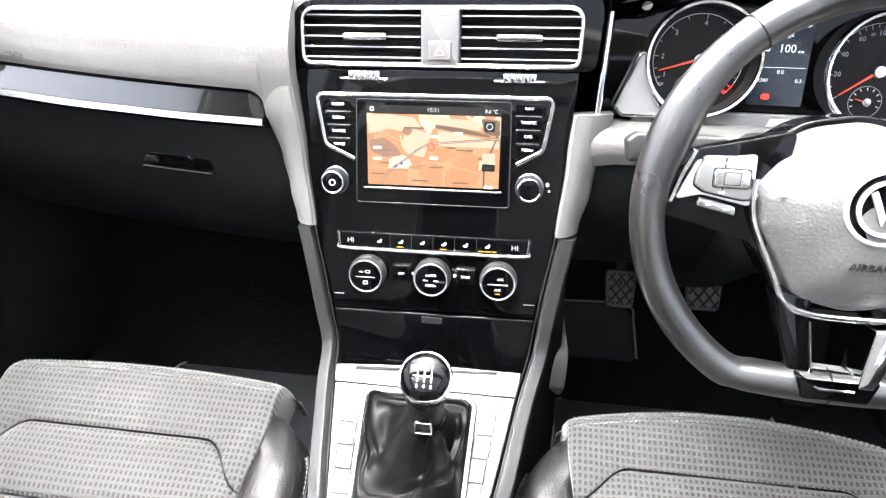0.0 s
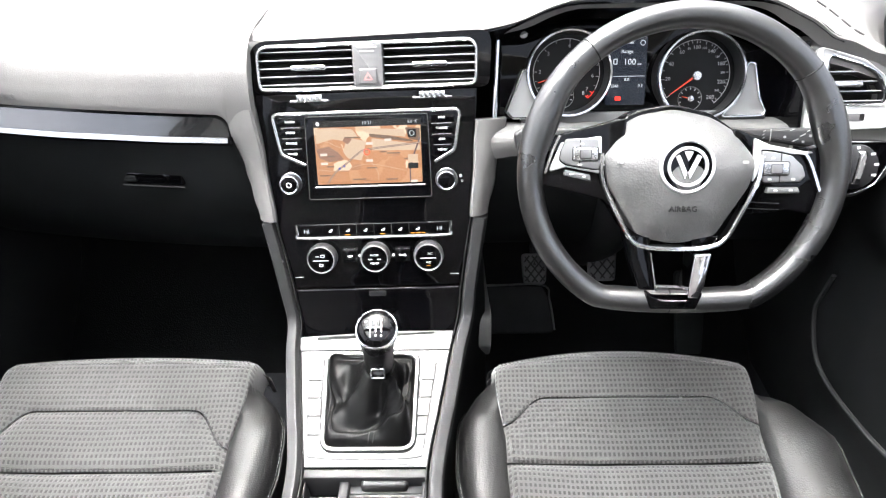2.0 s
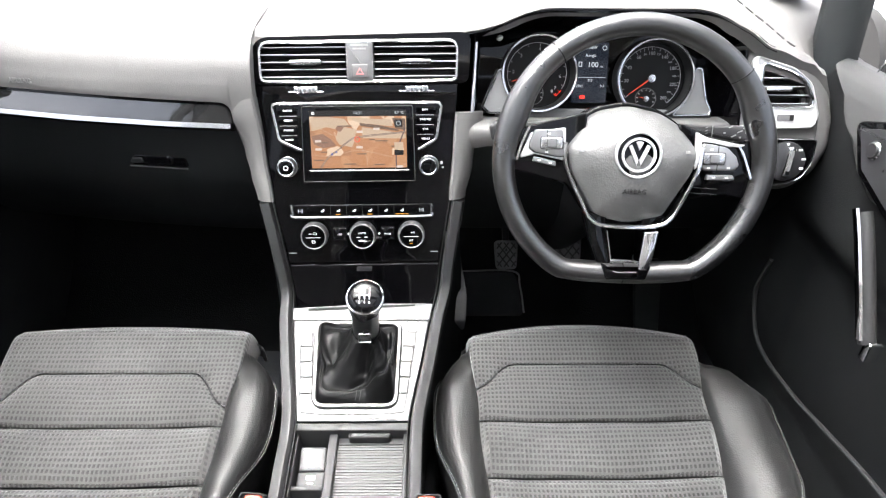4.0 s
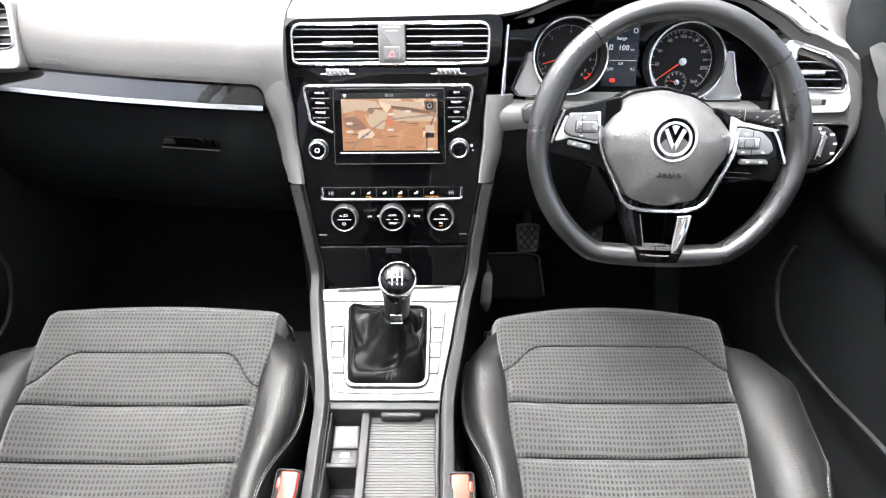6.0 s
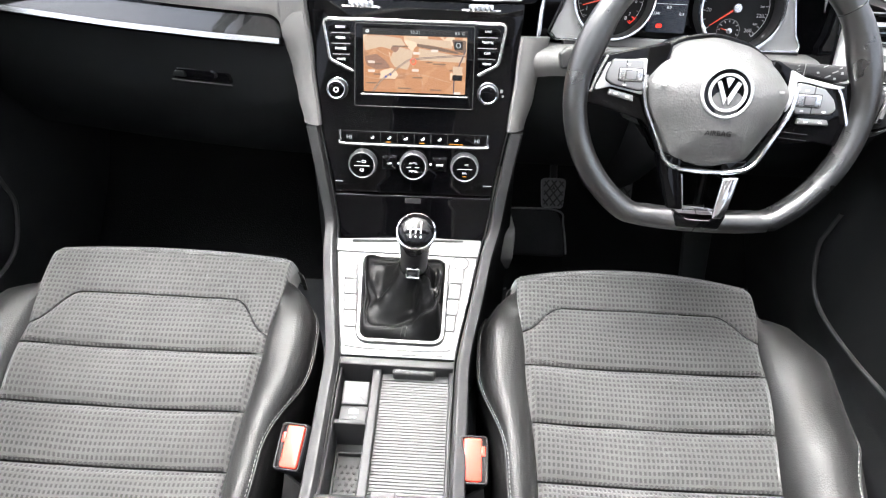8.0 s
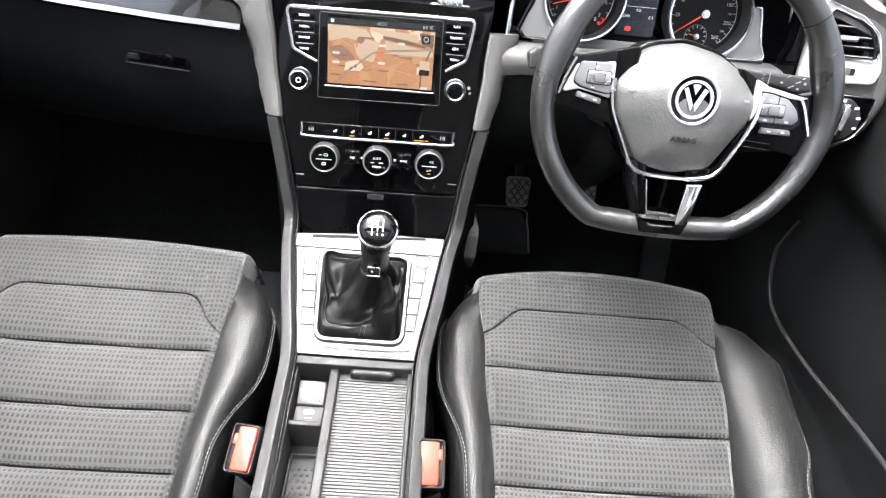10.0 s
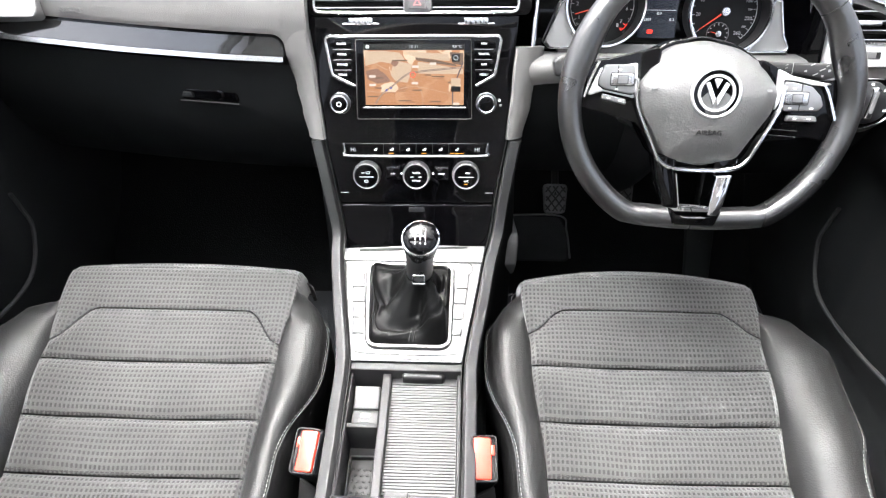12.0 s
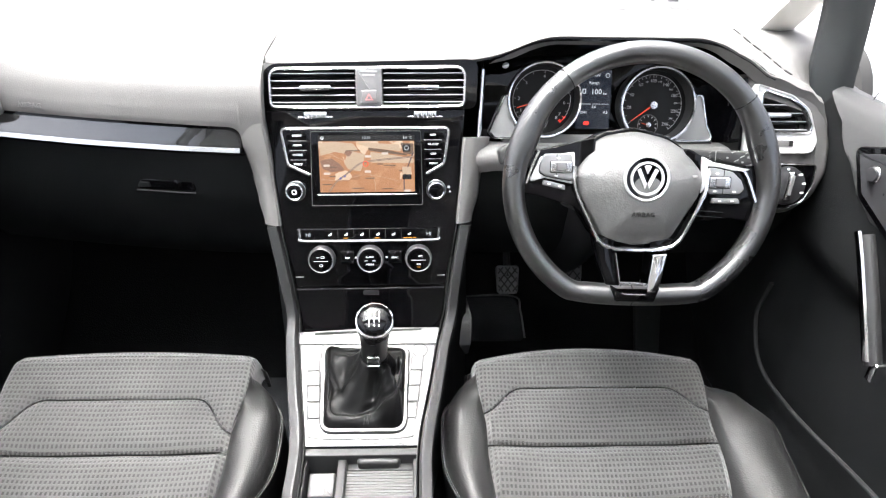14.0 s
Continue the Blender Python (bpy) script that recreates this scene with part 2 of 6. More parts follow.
def smooth_path(pts, n=8):
    """A Catmull-Rom curve through a few points."""
    P = [Vector(p) for p in pts]
    P = [2 * P[0] - P[1]] + P + [2 * P[-1] - P[-2]]
    out = []
    for i in range(1, len(P) - 2):
        for j in range(n):
            t = j / n
            out.append(0.5 * ((2 * P[i]) + (P[i + 1] - P[i - 1]) * t + (2 * P[i - 1] - 5 * P[i] + 4 * P[i + 1] - P[i + 2]) * t * t
                              + (3 * P[i] - P[i - 1] - 3 * P[i + 1] + P[i + 2]) * t ** 3))
    out.append(P[-2])
    return out


def sheet(f, nu, nv, thick, bm=None):
    """A sheet f(u, v), u and v from 0 to 1, given thickness against its normal."""
    bm = bm or bmesh.new()
    top = [[Vector(f(i / nu, j / nv)) for j in range(nv + 1)] for i in range(nu + 1)]
    tv = [[bm.verts.new(p) for p in row] for row in top]
    low = []
    for i in range(nu + 1):
        row = []
        for j in range(nv + 1):
            du = top[min(i + 1, nu)][j] - top[max(i - 1, 0)][j]
            dv = top[i][min(j + 1, nv)] - top[i][max(j - 1, 0)]
            n = du.cross(dv)
            n = n.normalized() if n.length > 1e-9 else Vector((0, 0, 1))
            row.append(bm.verts.new(top[i][j] - n * thick))
        low.append(row)
    for i in range(nu):
        for j in range(nv):
            bm.faces.new((tv[i][j], tv[i + 1][j], tv[i + 1][j + 1], tv[i][j + 1]))
            bm.faces.new((low[i][j], low[i][j + 1], low[i + 1][j + 1], low[i + 1][j]))
    for i in range(nu):
        for j in (0, nv):
            bm.faces.new((tv[i][j], tv[i + 1][j], low[i + 1][j], low[i][j]))
    for j in range(nv):
        for i in (0, nu):
            bm.faces.new((tv[i][j], tv[i][j + 1], low[i][j + 1], low[i][j]))
    return bm


def box(x0, x1, y0, y1, z0, z1, bevel=0.004, bm=None):
    return slab(Matrix(), rrect((x0 + x1) / 2, (y0 + y1) / 2, x1 - x0, y1 - y0, max(bevel, 0.001), 3), z0, z1, bevel, bm)


def words(name, text, m, size, mat, parent, depth=0.0004, align="CENTER", shear=0.0, stretch=1.0):
    """Lettering laid on the frame m."""
    cu = bpy.data.curves.new(name, "FONT")
    cu.body, cu.size, cu.extrude, cu.align_x, cu.align_y, cu.shear = text, size, depth, align, "CENTER", shear
    cu.resolution_u = 2
    tmp = bpy.data.objects.new(name, cu)
    me = bpy.data.meshes.new_from_object(tmp)
    bpy.data.objects.remove(tmp)
    me.transform(m @ Matrix.Diagonal((stretch, 1, 1, 1)))
    me.materials.clear()
    me.materials.append(mat)
    ob = new(name, me)
    ob.parent = parent
    ob.matrix_parent_inverse = parent.matrix_world.inverted()
    return ob


def lerp(a, b, t):
    return a + (b - a) * t


def ease(x):
    x = max(0.0, min(1.0, x))
    return x * x * (3 - 2 * x)


def curve1(keys, x):
    """Smooth values between (place, value) pairs."""
    if x <= keys[0][0]:
        return keys[0][1]
    for (a, va), (b, vb) in zip(keys, keys[1:]):
        if x <= b:
            return lerp(va, vb, ease((x - a) / (b - a)))
    return keys[-1][1]


STACK = pose(0, 0.60, 0.48, 72) @ pose(0.003, 0, 0, 0, 0, 0.8)
PLATE = pose(0, 0.373, 0.3155, 16.3)
LOW = pose(0, 0.373, 0.305, 8)


# ---- the car's shell ----
GLASS = bpy.data.materials.new("window_glass")
GLASS.use_nodes = True
_g = GLASS.node_tree.nodes["Principled BSDF"]
_g.inputs["Base Color"].default_value = (0.97, 0.99, 0.98, 1)
_g.inputs["Roughness"].default_value, _g.inputs["Transmission Weight"].default_value, _g.inputs["IOR"].default_value = 0.0, 1.0, 1.2
GROUND = material("pale_concrete", (0.42, 0.415, 0.40), 0.85, grain=0.3, grain_size=60, mottle=0.2, mottle_size=1.5)


def shell():
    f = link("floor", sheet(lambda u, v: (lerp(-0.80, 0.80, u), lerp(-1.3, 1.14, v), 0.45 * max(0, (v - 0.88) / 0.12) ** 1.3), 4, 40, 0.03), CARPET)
    tagged(f, "black carpeted car floor rising into the footwells", "floor", kind="structure")
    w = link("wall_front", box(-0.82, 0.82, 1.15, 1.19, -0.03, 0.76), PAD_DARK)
    tagged(w, "dark bulkhead behind the dashboard", "wall", kind="structure")
    # Added wall, never in view: blocks light from behind up to the roof.
    w = link("wall_rear", box(-0.80, 0.80, -1.34, -1.30, -0.03, 1.17), PAD_DARK)
    tagged(w, "unseen dark wall added to block light from behind", "wall", kind="structure")

    def roof(x, y):
        u, v = (x + 0.60) / 1.2, (y + 1.20) / 1.48
        return Vector((x, y, 1.24 - 0.10 * (2 * u - 1) ** 2 - 0.06 * (2 * v - 1) ** 4))
    # Roof opening is assumed and out of view; added to let overhead light in.
    bm = bmesh.new()
    for x0, x1, y0, y1 in ((-0.60, 0.60, 0.16, 0.28), (-0.60, 0.60, -1.20, -0.68), (-0.60, -0.50, -0.68, 0.16), (0.50, 0.60, -0.68, 0.16)):
        sheet(lambda u, v: roof(lerp(x0, x1, u), lerp(y0, y1, v)), 10, 8, -0.03, bm)
    r = link("ceiling", bm, LINER)
    tagged(r, "light fabric headlining around an added glass opening", "ceiling", kind="structure")
    gr = link("window_2", sheet(lambda u, v: roof(lerp(-0.51, 0.51, u), lerp(-0.69, 0.17, v)) + Vector((0, 0, 0.034)), 10, 8, -0.004), GLASS)
    gr.visible_shadow = False
    tagged(gr, "unseen clear roof panel added to let in overhead light", "glass roof", kind="structure")
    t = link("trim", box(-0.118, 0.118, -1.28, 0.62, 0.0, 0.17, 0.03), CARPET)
    tagged(t, "black carpeted transmission tunnel", "tunnel", kind="structure")
    g = link("ground", slab(Matrix(), rrect(0, 0, 4000, 4000, 1, 1), -0.42, -0.32), GROUND, smooth=0)
    tagged(g, "pale grey concrete yard around the car", "ground", kind="structure")
    # windscreen
    def screen(u, v):
        s = 2 * u - 1
        return (lerp(0.70, 0.58, v) * s, lerp(1.13 - 0.20 * s * s, 0.27 - 0.04 * s * s, v), lerp(0.775, 1.185 - 0.06 * s * s, v) + 0.03 * math.sin(math.pi * v))
    ws = link("window_1", sheet(screen, 16, 10, 0.004), GLASS)
    ws.visible_shadow = False
    tagged(ws, "curved clear windscreen over the dashboard", "windscreen", kind="structure")
    for s in (-1, 1):
        # windscreen pillar, pale lining
        path = smooth_path([(s * 0.735, 1.06, 0.66), (s * 0.715, 0.95, 0.745), (s * 0.695, 0.78, 0.865), (s * 0.665, 0.56, 1.00), (s * 0.615, 0.27, 1.14)], 6)
        p = link("pillar", sweep(path, [(s * a, b) for a, b in ((-0.028, -0.012), (-0.02, 0.012), (0.0, 0.02), (0.025, 0.012), (0.03, -0.015), (0.0, -0.022))]), LINER)
        tagged(p, "pale lined windscreen pillar", "pillar", kind="structure")
        # roof rail over the doors
        path = smooth_path([(s * 0.615, 0.27, 1.14), (s * 0.61, -0.3, 1.165), (s * 0.60, -0.9, 1.15), (s * 0.62, -1.3, 1.05)], 6)
        p = link("trim", sweep(path, round_section(0.03, 0.03, 10)), LINER)
        tagged(p, "pale lined roof rail", "roof rail", kind="structure")
        # door pillar behind the front seats
        p = link("pillar", sweep([(s * 0.74, -0.30, 0.2), (s * 0.73, -0.32, 0.72), (s * 0.62, -0.36, 1.15)], [(a * 0.6, b * 1.6) for a, b in round_section(0.03, 0.035, 10)], up=Vector((1, 0, 0))), PILLAR)
        tagged(p, "grey middle pillar of the car", "pillar", kind="structure")
        p = link("wall", box(min(s * 0.76, s * 0.80), max(s * 0.76, s * 0.80), -1.30, -0.36, -0.03, 0.74), PAD_DARK)
        p.name = "wall_right" if s > 0 else "wall_left"
        tagged(p, "dark rear side wall of the cabin", "wall", kind="structure")


shell()


def face_y(x):
    """How far the dashboard's face sweeps forward towards the door."""
    return 0.050 * max(0.0, (-x - 0.19) / 0.40) ** 1.5


def strip_rise(x):
    """The trim strip climbs a little towards the door."""
    return 0.003 + 0.014 * max(0.0, (-x - 0.19) / 0.4)


def tip_round(x, x1, r=0.017):
    """How far the strip's rounded tip at x1 has fallen at x."""
    q = min(1.0, max(0.0, (x - (x1 - r)) / r))
    return r * (1 - math.sqrt(1 - q * q))


def strip_top(x):
    """The upper edge of the trim strip's border."""
    return 0.6695 - 0.0035 * (-0.181 - x) / 0.4 - tip_round(x, -0.181) + strip_rise(x)


def dash_z(x, y):
    base = curve1(((0.60, 0.700), (0.66, 0.742), (0.72, 0.762), (0.85, 0.772), (1.14, 0.778)), y)
    hood = 0.062 * ease((x - 0.10) / 0.18) * (1 - ease((x - 0.48) / 0.20)) * (1 - ease((y - 0.72) / 0.25))
    z = base + hood
    cap = curve1(((0.50, 0.815), (0.54, 0.790), (0.60, 0.757), (0.654, 0.738), (0.682, 0.718), (0.698, 0.688), (0.714, 0.640), (0.775, 0.600)), x)
    if x <= 0.50:
        return z
    soft_low = -0.006 * math.log(math.exp(-z / 0.006) + math.exp(-cap / 0.006))
    return lerp(z, lerp(soft_low, z, ease((y - 0.69) / 0.10)), ease((x - 0.50) / 0.06))


def hood_front(x):
    """The dashboard top's front edge: over the stack, the dials and the outer vent."""
    return 0.702 - 0.028 * ease((x - 0.12) / 0.10) - 0.014 * ease((x - 0.47) / 0.08)


def dashboard():
    d = thing("dashboard", (0, 0.9, 0.3), "grey soft-touch dashboard with a black lower half", "dashboard")
    prof = [(0.6455, 0.6675), (0.6455, 0.680), (0.6495, 0.705), (0.660, 0.730), (0.682, 0.752), (0.72, 0.764), (0.80, 0.770), (0.92, 0.774), (1.14, 0.778)]
    pp = smooth_path([(0, y, z) for y, z in prof], 5)

    def pad(u, v):
        x = lerp(-0.775, -0.240, u / 0.3) if u < 0.3 else lerp(-0.240, -0.1475, (u - 0.3) / 0.7)
        p = pp[min(len(pp) - 1, round(v * (len(pp) - 1)))]
        y = p.y + face_y(x) * (1 - ease((p.y - 0.65) / 0.35))
        z = p.z + 0.012 * ease((-x - 0.42) / 0.2)
        if p.z < 0.70:
            y -= 0.001 * ease((x + 0.26) / 0.11)
        # the lower edge follows the trim strip and drops behind its tip
        foot = strip_top(x) + 0.0008 if x < -0.1812 else 0.642
        if p.z < 0.705:
            z = lerp(foot, 0.705 + 0.012 * ease((-x - 0.42) / 0.2), max(0.0, p.z - 0.6675) / 0.0375)
        return (x, y, z)
    part("upper_pad", sheet(pad, 100, len(pp) - 1, 0.02), PAD, d, "grey grained soft-touch pad")

    def mid(u, v):
        x = lerp(-0.1475, 0.775, u)
        y0 = hood_front(x)
        y = lerp(y0, 1.14, v ** 1.3)
        return (x, y, dash_z(x, y) - 0.006 * (1 - ease(v / 0.06)))
    part("top_pad", sheet(mid, 120, 40, 0.02), PAD, d, "grey grained top of the dashboard")

    def visor(u, v):
        """The gloss black inside of the hood over the dials."""
        x = lerp(0.155, 0.60, u)
        y0 = hood_front(x)
        return (x, lerp(y0 + 0.001, 0.735, v), dash_z(x, y0) - 0.010 - 0.035 * v)
    part("hood_lining", sheet(visor, 30, 4, -0.006), GLOSS, d, "gloss black lining of the instrument hood")

    # grey rounded end panel round the outer vent and the light switch
    E = pose(0.62, 0.65, 0.68, 72)
    edge = round_poly([(-0.058, -0.046), (-0.058, -0.118), (-0.030, -0.137), (0.036, -0.135), (0.072, -0.110), (0.090, -0.070), (0.090, -0.030), (0.078, 0.012), (0.056, 0.044), (-0.006, 0.066), (-0.056, 0.076)], [0.004, 0.02, 0.04, 0.05, 0.05, 0.05, 0.05, 0.06, 0.05, 0.05, 0.004], 9)
    rows = [put(E, edge, -0.09)]
    for q in range(0, 91, 15):
        rows.append(put(E, inset(edge, 0.020 * (1 - math.cos(radians(q)))), -0.022 + 0.020 * math.sin(radians(q))))
    rows += [put(E, inset(edge, 0.029), -0.002), put(E, inset(edge, 0.029), -0.09)]
    bm = bmesh.new()
    skin(bm, rows, cap0=False, cap1=False)
    part("end_panel", bm, PAD, d, "grey grained end panel by the door", smooth=70)
    part("end_bridge", slab(E, round_poly([(-0.050, -0.062), (0.070, -0.062), (0.070, -0.034), (-0.050, -0.034)], 0.003), -0.09, -0.004, 0.002), PAD, d, "grey bridge between vent and switch")
    part("cheek", slab(E, rrect(-0.0580, 0.010, 0.0045, 0.118, 0.001), -0.10, 0.0, 0.001), GLOSS, d, "gloss black cheek beside the dials")
    part("end_core", slab(E, inset(edge, 0.022), -0.10, -0.060), VOID, d)

    def knee(u, v):
        x = lerp(0.165, 0.70, u)
        return (x, lerp(0.654, 0.80, v ** 1.8), lerp(0.612, 0.37, v))
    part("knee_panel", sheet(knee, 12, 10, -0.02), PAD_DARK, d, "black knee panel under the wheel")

    lip = smooth_path([(0, 0.705, 0.632), (0, 0.680, 0.636), (0, 0.662, 0.637), (0, 0.651, 0.632), (0, 0.647, 0.622), (0, 0.650, 0.605)], 4)

    def shelf(u, v):
        p = lip[round(v * (len(lip) - 1))]
        return (lerp(0.152, 0.562, u), p.y, p.z - 0.006 * ease((v - 0.5) / 0.4) * ease((0.12 - u) / 0.12))
    part("lower_lip", sheet(shelf, 20, len(lip) - 1, -0.006), PAD, d, "grey lip under the instruments")
    words("lettering", "AIRBAG", pose(-0.490, 0.6440 + face_y(-0.490), 0.693, 84, 0, -8), 0.0105, GREYKEY, d, 0.0006)
    # air slots by the screen's foot
    for i in range(6):
        x = 0.578 + 0.0135 * i
        y = 0.770 - 0.0115 * i
        ends = [(x + k * 0.0050, y - k * 0.0043) for k in (-1, 1)]
        part("air_slot", sweep([Vector((a, b, dash_z(a, b) + 0.0004)) for a, b in ends], [(-0.0022, -0.002), (-0.0022, 0.0006), (0.0022, 0.0006), (0.0022, -0.002)]), VOID, d)
    return d


dashboard()


def trim_strip():
    t = thing("trim_strip", (-0.45, 0.67, 0.62), "gloss patterned trim strip with a silver line along the dashboard", "trim strip")

    def lean_at(x):
        """How far the strip's lower edge stands out: more towards the door."""
        return curve1(((-0.66, 0.0175), (-0.44, 0.0140), (-0.30, 0.0085), (-0.20, 0.004)), x)

    def band(z0, z1, lift, x1, lean=0.0, tip=0.0):
        def f(u, v):
            x = lerp(-0.775, x1 - 0.018, u / 0.6) if u < 0.6 else lerp(x1 - 0.018, x1, math.sin((u - 0.6) / 0.4 * math.pi / 2))
            top = z1 - 0.0035 * (x1 - x) / 0.4 - tip_round(x, x1) if z1 > 0.65 else z1
            return (x, 0.6475 + face_y(x) - lift - tip * (1 - v) - lean * lean_at(x) * (1 - v) - (0.95 * lean_at(x) if lean == 0 else 0), lerp(z0, top, v) + strip_rise(x))
        return sheet(f, 40, 4, 0.008)
    part("insert", band(0.6395, 0.6650, 0.0, -0.1835, 1.0), CARBON, t, "gloss black insert with a fine pattern")
    part("border", band(0.6300, 0.6695, -0.0015, -0.1810, 0.85), GLOSS, t, "dark border of the insert")
    part("chrome_line", band(0.6325, 0.6390, 0.0015, -0.185, 0.0, 0.003), CHROME, t, "silver line")
    part("shadow_gap", band(0.6265, 0.6320, -0.0015, -0.1805), GLOSS, t, "black lower edge")
    return t


trim_strip()


def glovebox():
    g = thing("glovebox", (-0.46, 0.70, 0.4), "closed black glovebox under the trim strip", "glovebox")

    def lid(u, v):
        x = lerp(-0.74, -0.178 + 0.02 * v, u)
        return (x, 0.652 + face_y(x) + 0.12 * v ** 2.2, lerp(0.626 + strip_rise(x), 0.385, v))
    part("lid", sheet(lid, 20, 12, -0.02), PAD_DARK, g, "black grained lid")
    H = pose(-0.312, 0.658 + face_y(-0.31), 0.571, 80, 0, -5)
    h = part("handle", slab(H, round_poly([(-0.047, -0.006), (0.046, -0.008), (0.043, 0.010), (-0.038, 0.010)], 0.005), -0.004, 0.003, 0.002), GLOSS, g, "flush black handle")
    part("lever", slab(H, round_poly([(-0.046, -0.004), (-0.022, -0.003), (-0.026, 0.006), (-0.040, 0.006)], 0.003), 0.002, 0.006, 0.002), PAD_DARK, h)
    part("lock", lathe(H @ pose(0.018, 0.003, 0.002), [(0.007, 0), (0.007, 0.002), (0.005, 0.003), (0.0001, 0.003)], 20), GLOSS, h)
    part("lip", sweep([H @ Vector((-0.046, -0.008, 0.004)), H @ Vector((0.046, -0.010, 0.004))], round_section(0.0012, 0.0012, 6)), RAIL, h)
    part("joint", slab(pose(-0.172, 0.664, 0.60, 84), rrect(0, -0.03, 0.003, 0.05, 0.001), -0.002, 0.0012), VOID, g)
    return g


glovebox()


# ---- doors ----
def car_door(s):
    d = thing("door_1" if s > 0 else "door_2", (s * 0.74, 0.3, 0.0), "closed black door with a grey upper trim and silver handle", "door", kind="structure")
    X = 0.715

    def panel(u, v):
        y, z = lerp(-0.30, 1.10, u), lerp(0.02, 0.722, v)
        hollow = 0.030 * ease((z - 0.10) / 0.05) * (1 - ease((z - 0.44) / 0.06)) * (1 - ease((y - 0.62) / 0.06))
        return (s * (X - 0.01 * ease((0.5 - abs(z - 0.55)) * 3) + hollow + 0.02 * ease((0.2 - z) / 0.2)), y, z)
    bm = sheet(panel, 50, 30, -0.03 * s)
    part("door_panel", bm, DOORSKIN, d, "black grained door lining")

    def top(u, v):
        prof = ((0, 0.742, 0.728), (0.2, 0.716, 0.733), (0.38, 0.699, 0.724), (0.52, 0.690, 0.705), (0.7, 0.686, 0.665), (0.85, 0.690, 0.622), (1, 0.704, 0.590))
        x = curve1([(q, a_) for q, a_, b_ in prof], v)
        z = curve1([(q, b_) for q, a_, b_ in prof], v)
        front = curve1(((0.59, 0.545), (0.63, 0.575), (0.69, 0.640), (0.733, 0.715)), z)
        y = lerp(-0.30, front, u)
        return (s * min(0.745, x + 0.026 * ease((y - front + 0.034) / 0.034)), y, z - 0.02 * ease((0.35 - y) / 0.3))
    part("sill", sheet(top, 90, 16, 0.01 * s), SILLSKIN, d, "dark grey grained window sill")
    # pocket edge, a light line
    path = smooth_path([(s * (X - 0.014), y, z) for y, z in ((0.668, 0.385), (0.676, 0.350), (0.68, 0.30), (0.625, 0.235), (0.50, 0.235), (0.298, 0.275), (0.05, 0.30))], 7)
    part("pocket_rim", sweep(path, round_section(0.003, 0.004, 8), up=Vector((s, 0, 0))), RAIL, d, "grey rim of the door pocket")
    # pull handle
    path = smooth_path([(s * 0.672, y, z) for y, z in ((0.470, 0.592), (0.445, 0.56), (0.40, 0.495), (0.372, 0.452))], 6)
    h = part("pull_handle", sweep(path, round_section(0.013, 0.010, 12), up=Vector((s, 0, 0))), PLASTIC, d, "black pull handle with silver inlay")
    path2 = [p + Vector((-s * 0.009, 0.004, 0.004)) for p in path]
    part("inlay", sweep(path2, round_section(0.006, 0.004, 8), up=Vector((s, 0, 0))), BRIGHT, h, "silver inlay")
    part("end_cap", slab(pose(s * 0.672, 0.366, 0.446, 0, s * -90), rrect(0, 0, 0.03, 0.014, 0.004), -0.012, 0.006, 0.003), BRIGHT, h)
    # mirror switch plate
    M = pose(s * 0.6835, 0.516, 0.645, 0, -s * 86, s * 3)
    out = [(x, y) for x, y in round_poly([(-0.060, -0.095), (0.050, -0.095), (0.056, -0.005), (0.036, 0.050), (-0.022, 0.008)], 0.012)]
    part("switch_plate", slab(M, out, -0.03, 0.0, 0.003), GLOSS, d, "gloss black switch plate")
    part("switch_field", slab(M, inset(out, 0.010), 0.0, 0.0015, 0.0008), KEY, d)
    k = part("mirror_knob", lathe(M @ pose(0.017, -0.006, 0.001), [(0.0105, 0), (0.0105, 0.004), (0.009, 0.0055), (0.0001, 0.0055)], 28), KEY, d, "black mirror knob with chrome ring")
    part("knob_ring", lathe(M @ pose(0.017, -0.006, 0.001), [(0.0110, 0), (0.0120, 0.002), (0.0110, 0.0035)], 28), BRIGHT, k)
    # frame pillar at the window's front edge
    path = [(s * 0.712, 0.714, 0.700), (s * 0.709, 0.717, 0.74), (s * 0.703, 0.717, 0.82), (s * 0.690, 0.716, 0.95), (s * 0.67, 0.68, 1.05)]
    part("window_post", sweep(smooth_path(path, 5), [(s * a, b) for a, b in ((-0.046, -0.02), (-0.042, 0.006), (-0.014, 0.012), (-0.010, 0.009), (0.036, 0.006), (0.042, -0.02))], up=Vector((-s, 0, 0))), PILLAR, d, "dark grey window post", smooth=80)
    # panes
    g1 = part("pane", sheet(lambda u, v: (s * lerp(0.735, 0.64, v), lerp(-0.30, lerp(0.64, 0.34, v), u), lerp(0.70, 1.13, v)), 6, 6, 0.004), GLASS, d)
    g1.visible_shadow = False
    return d


car_door(1)
car_door(-1)


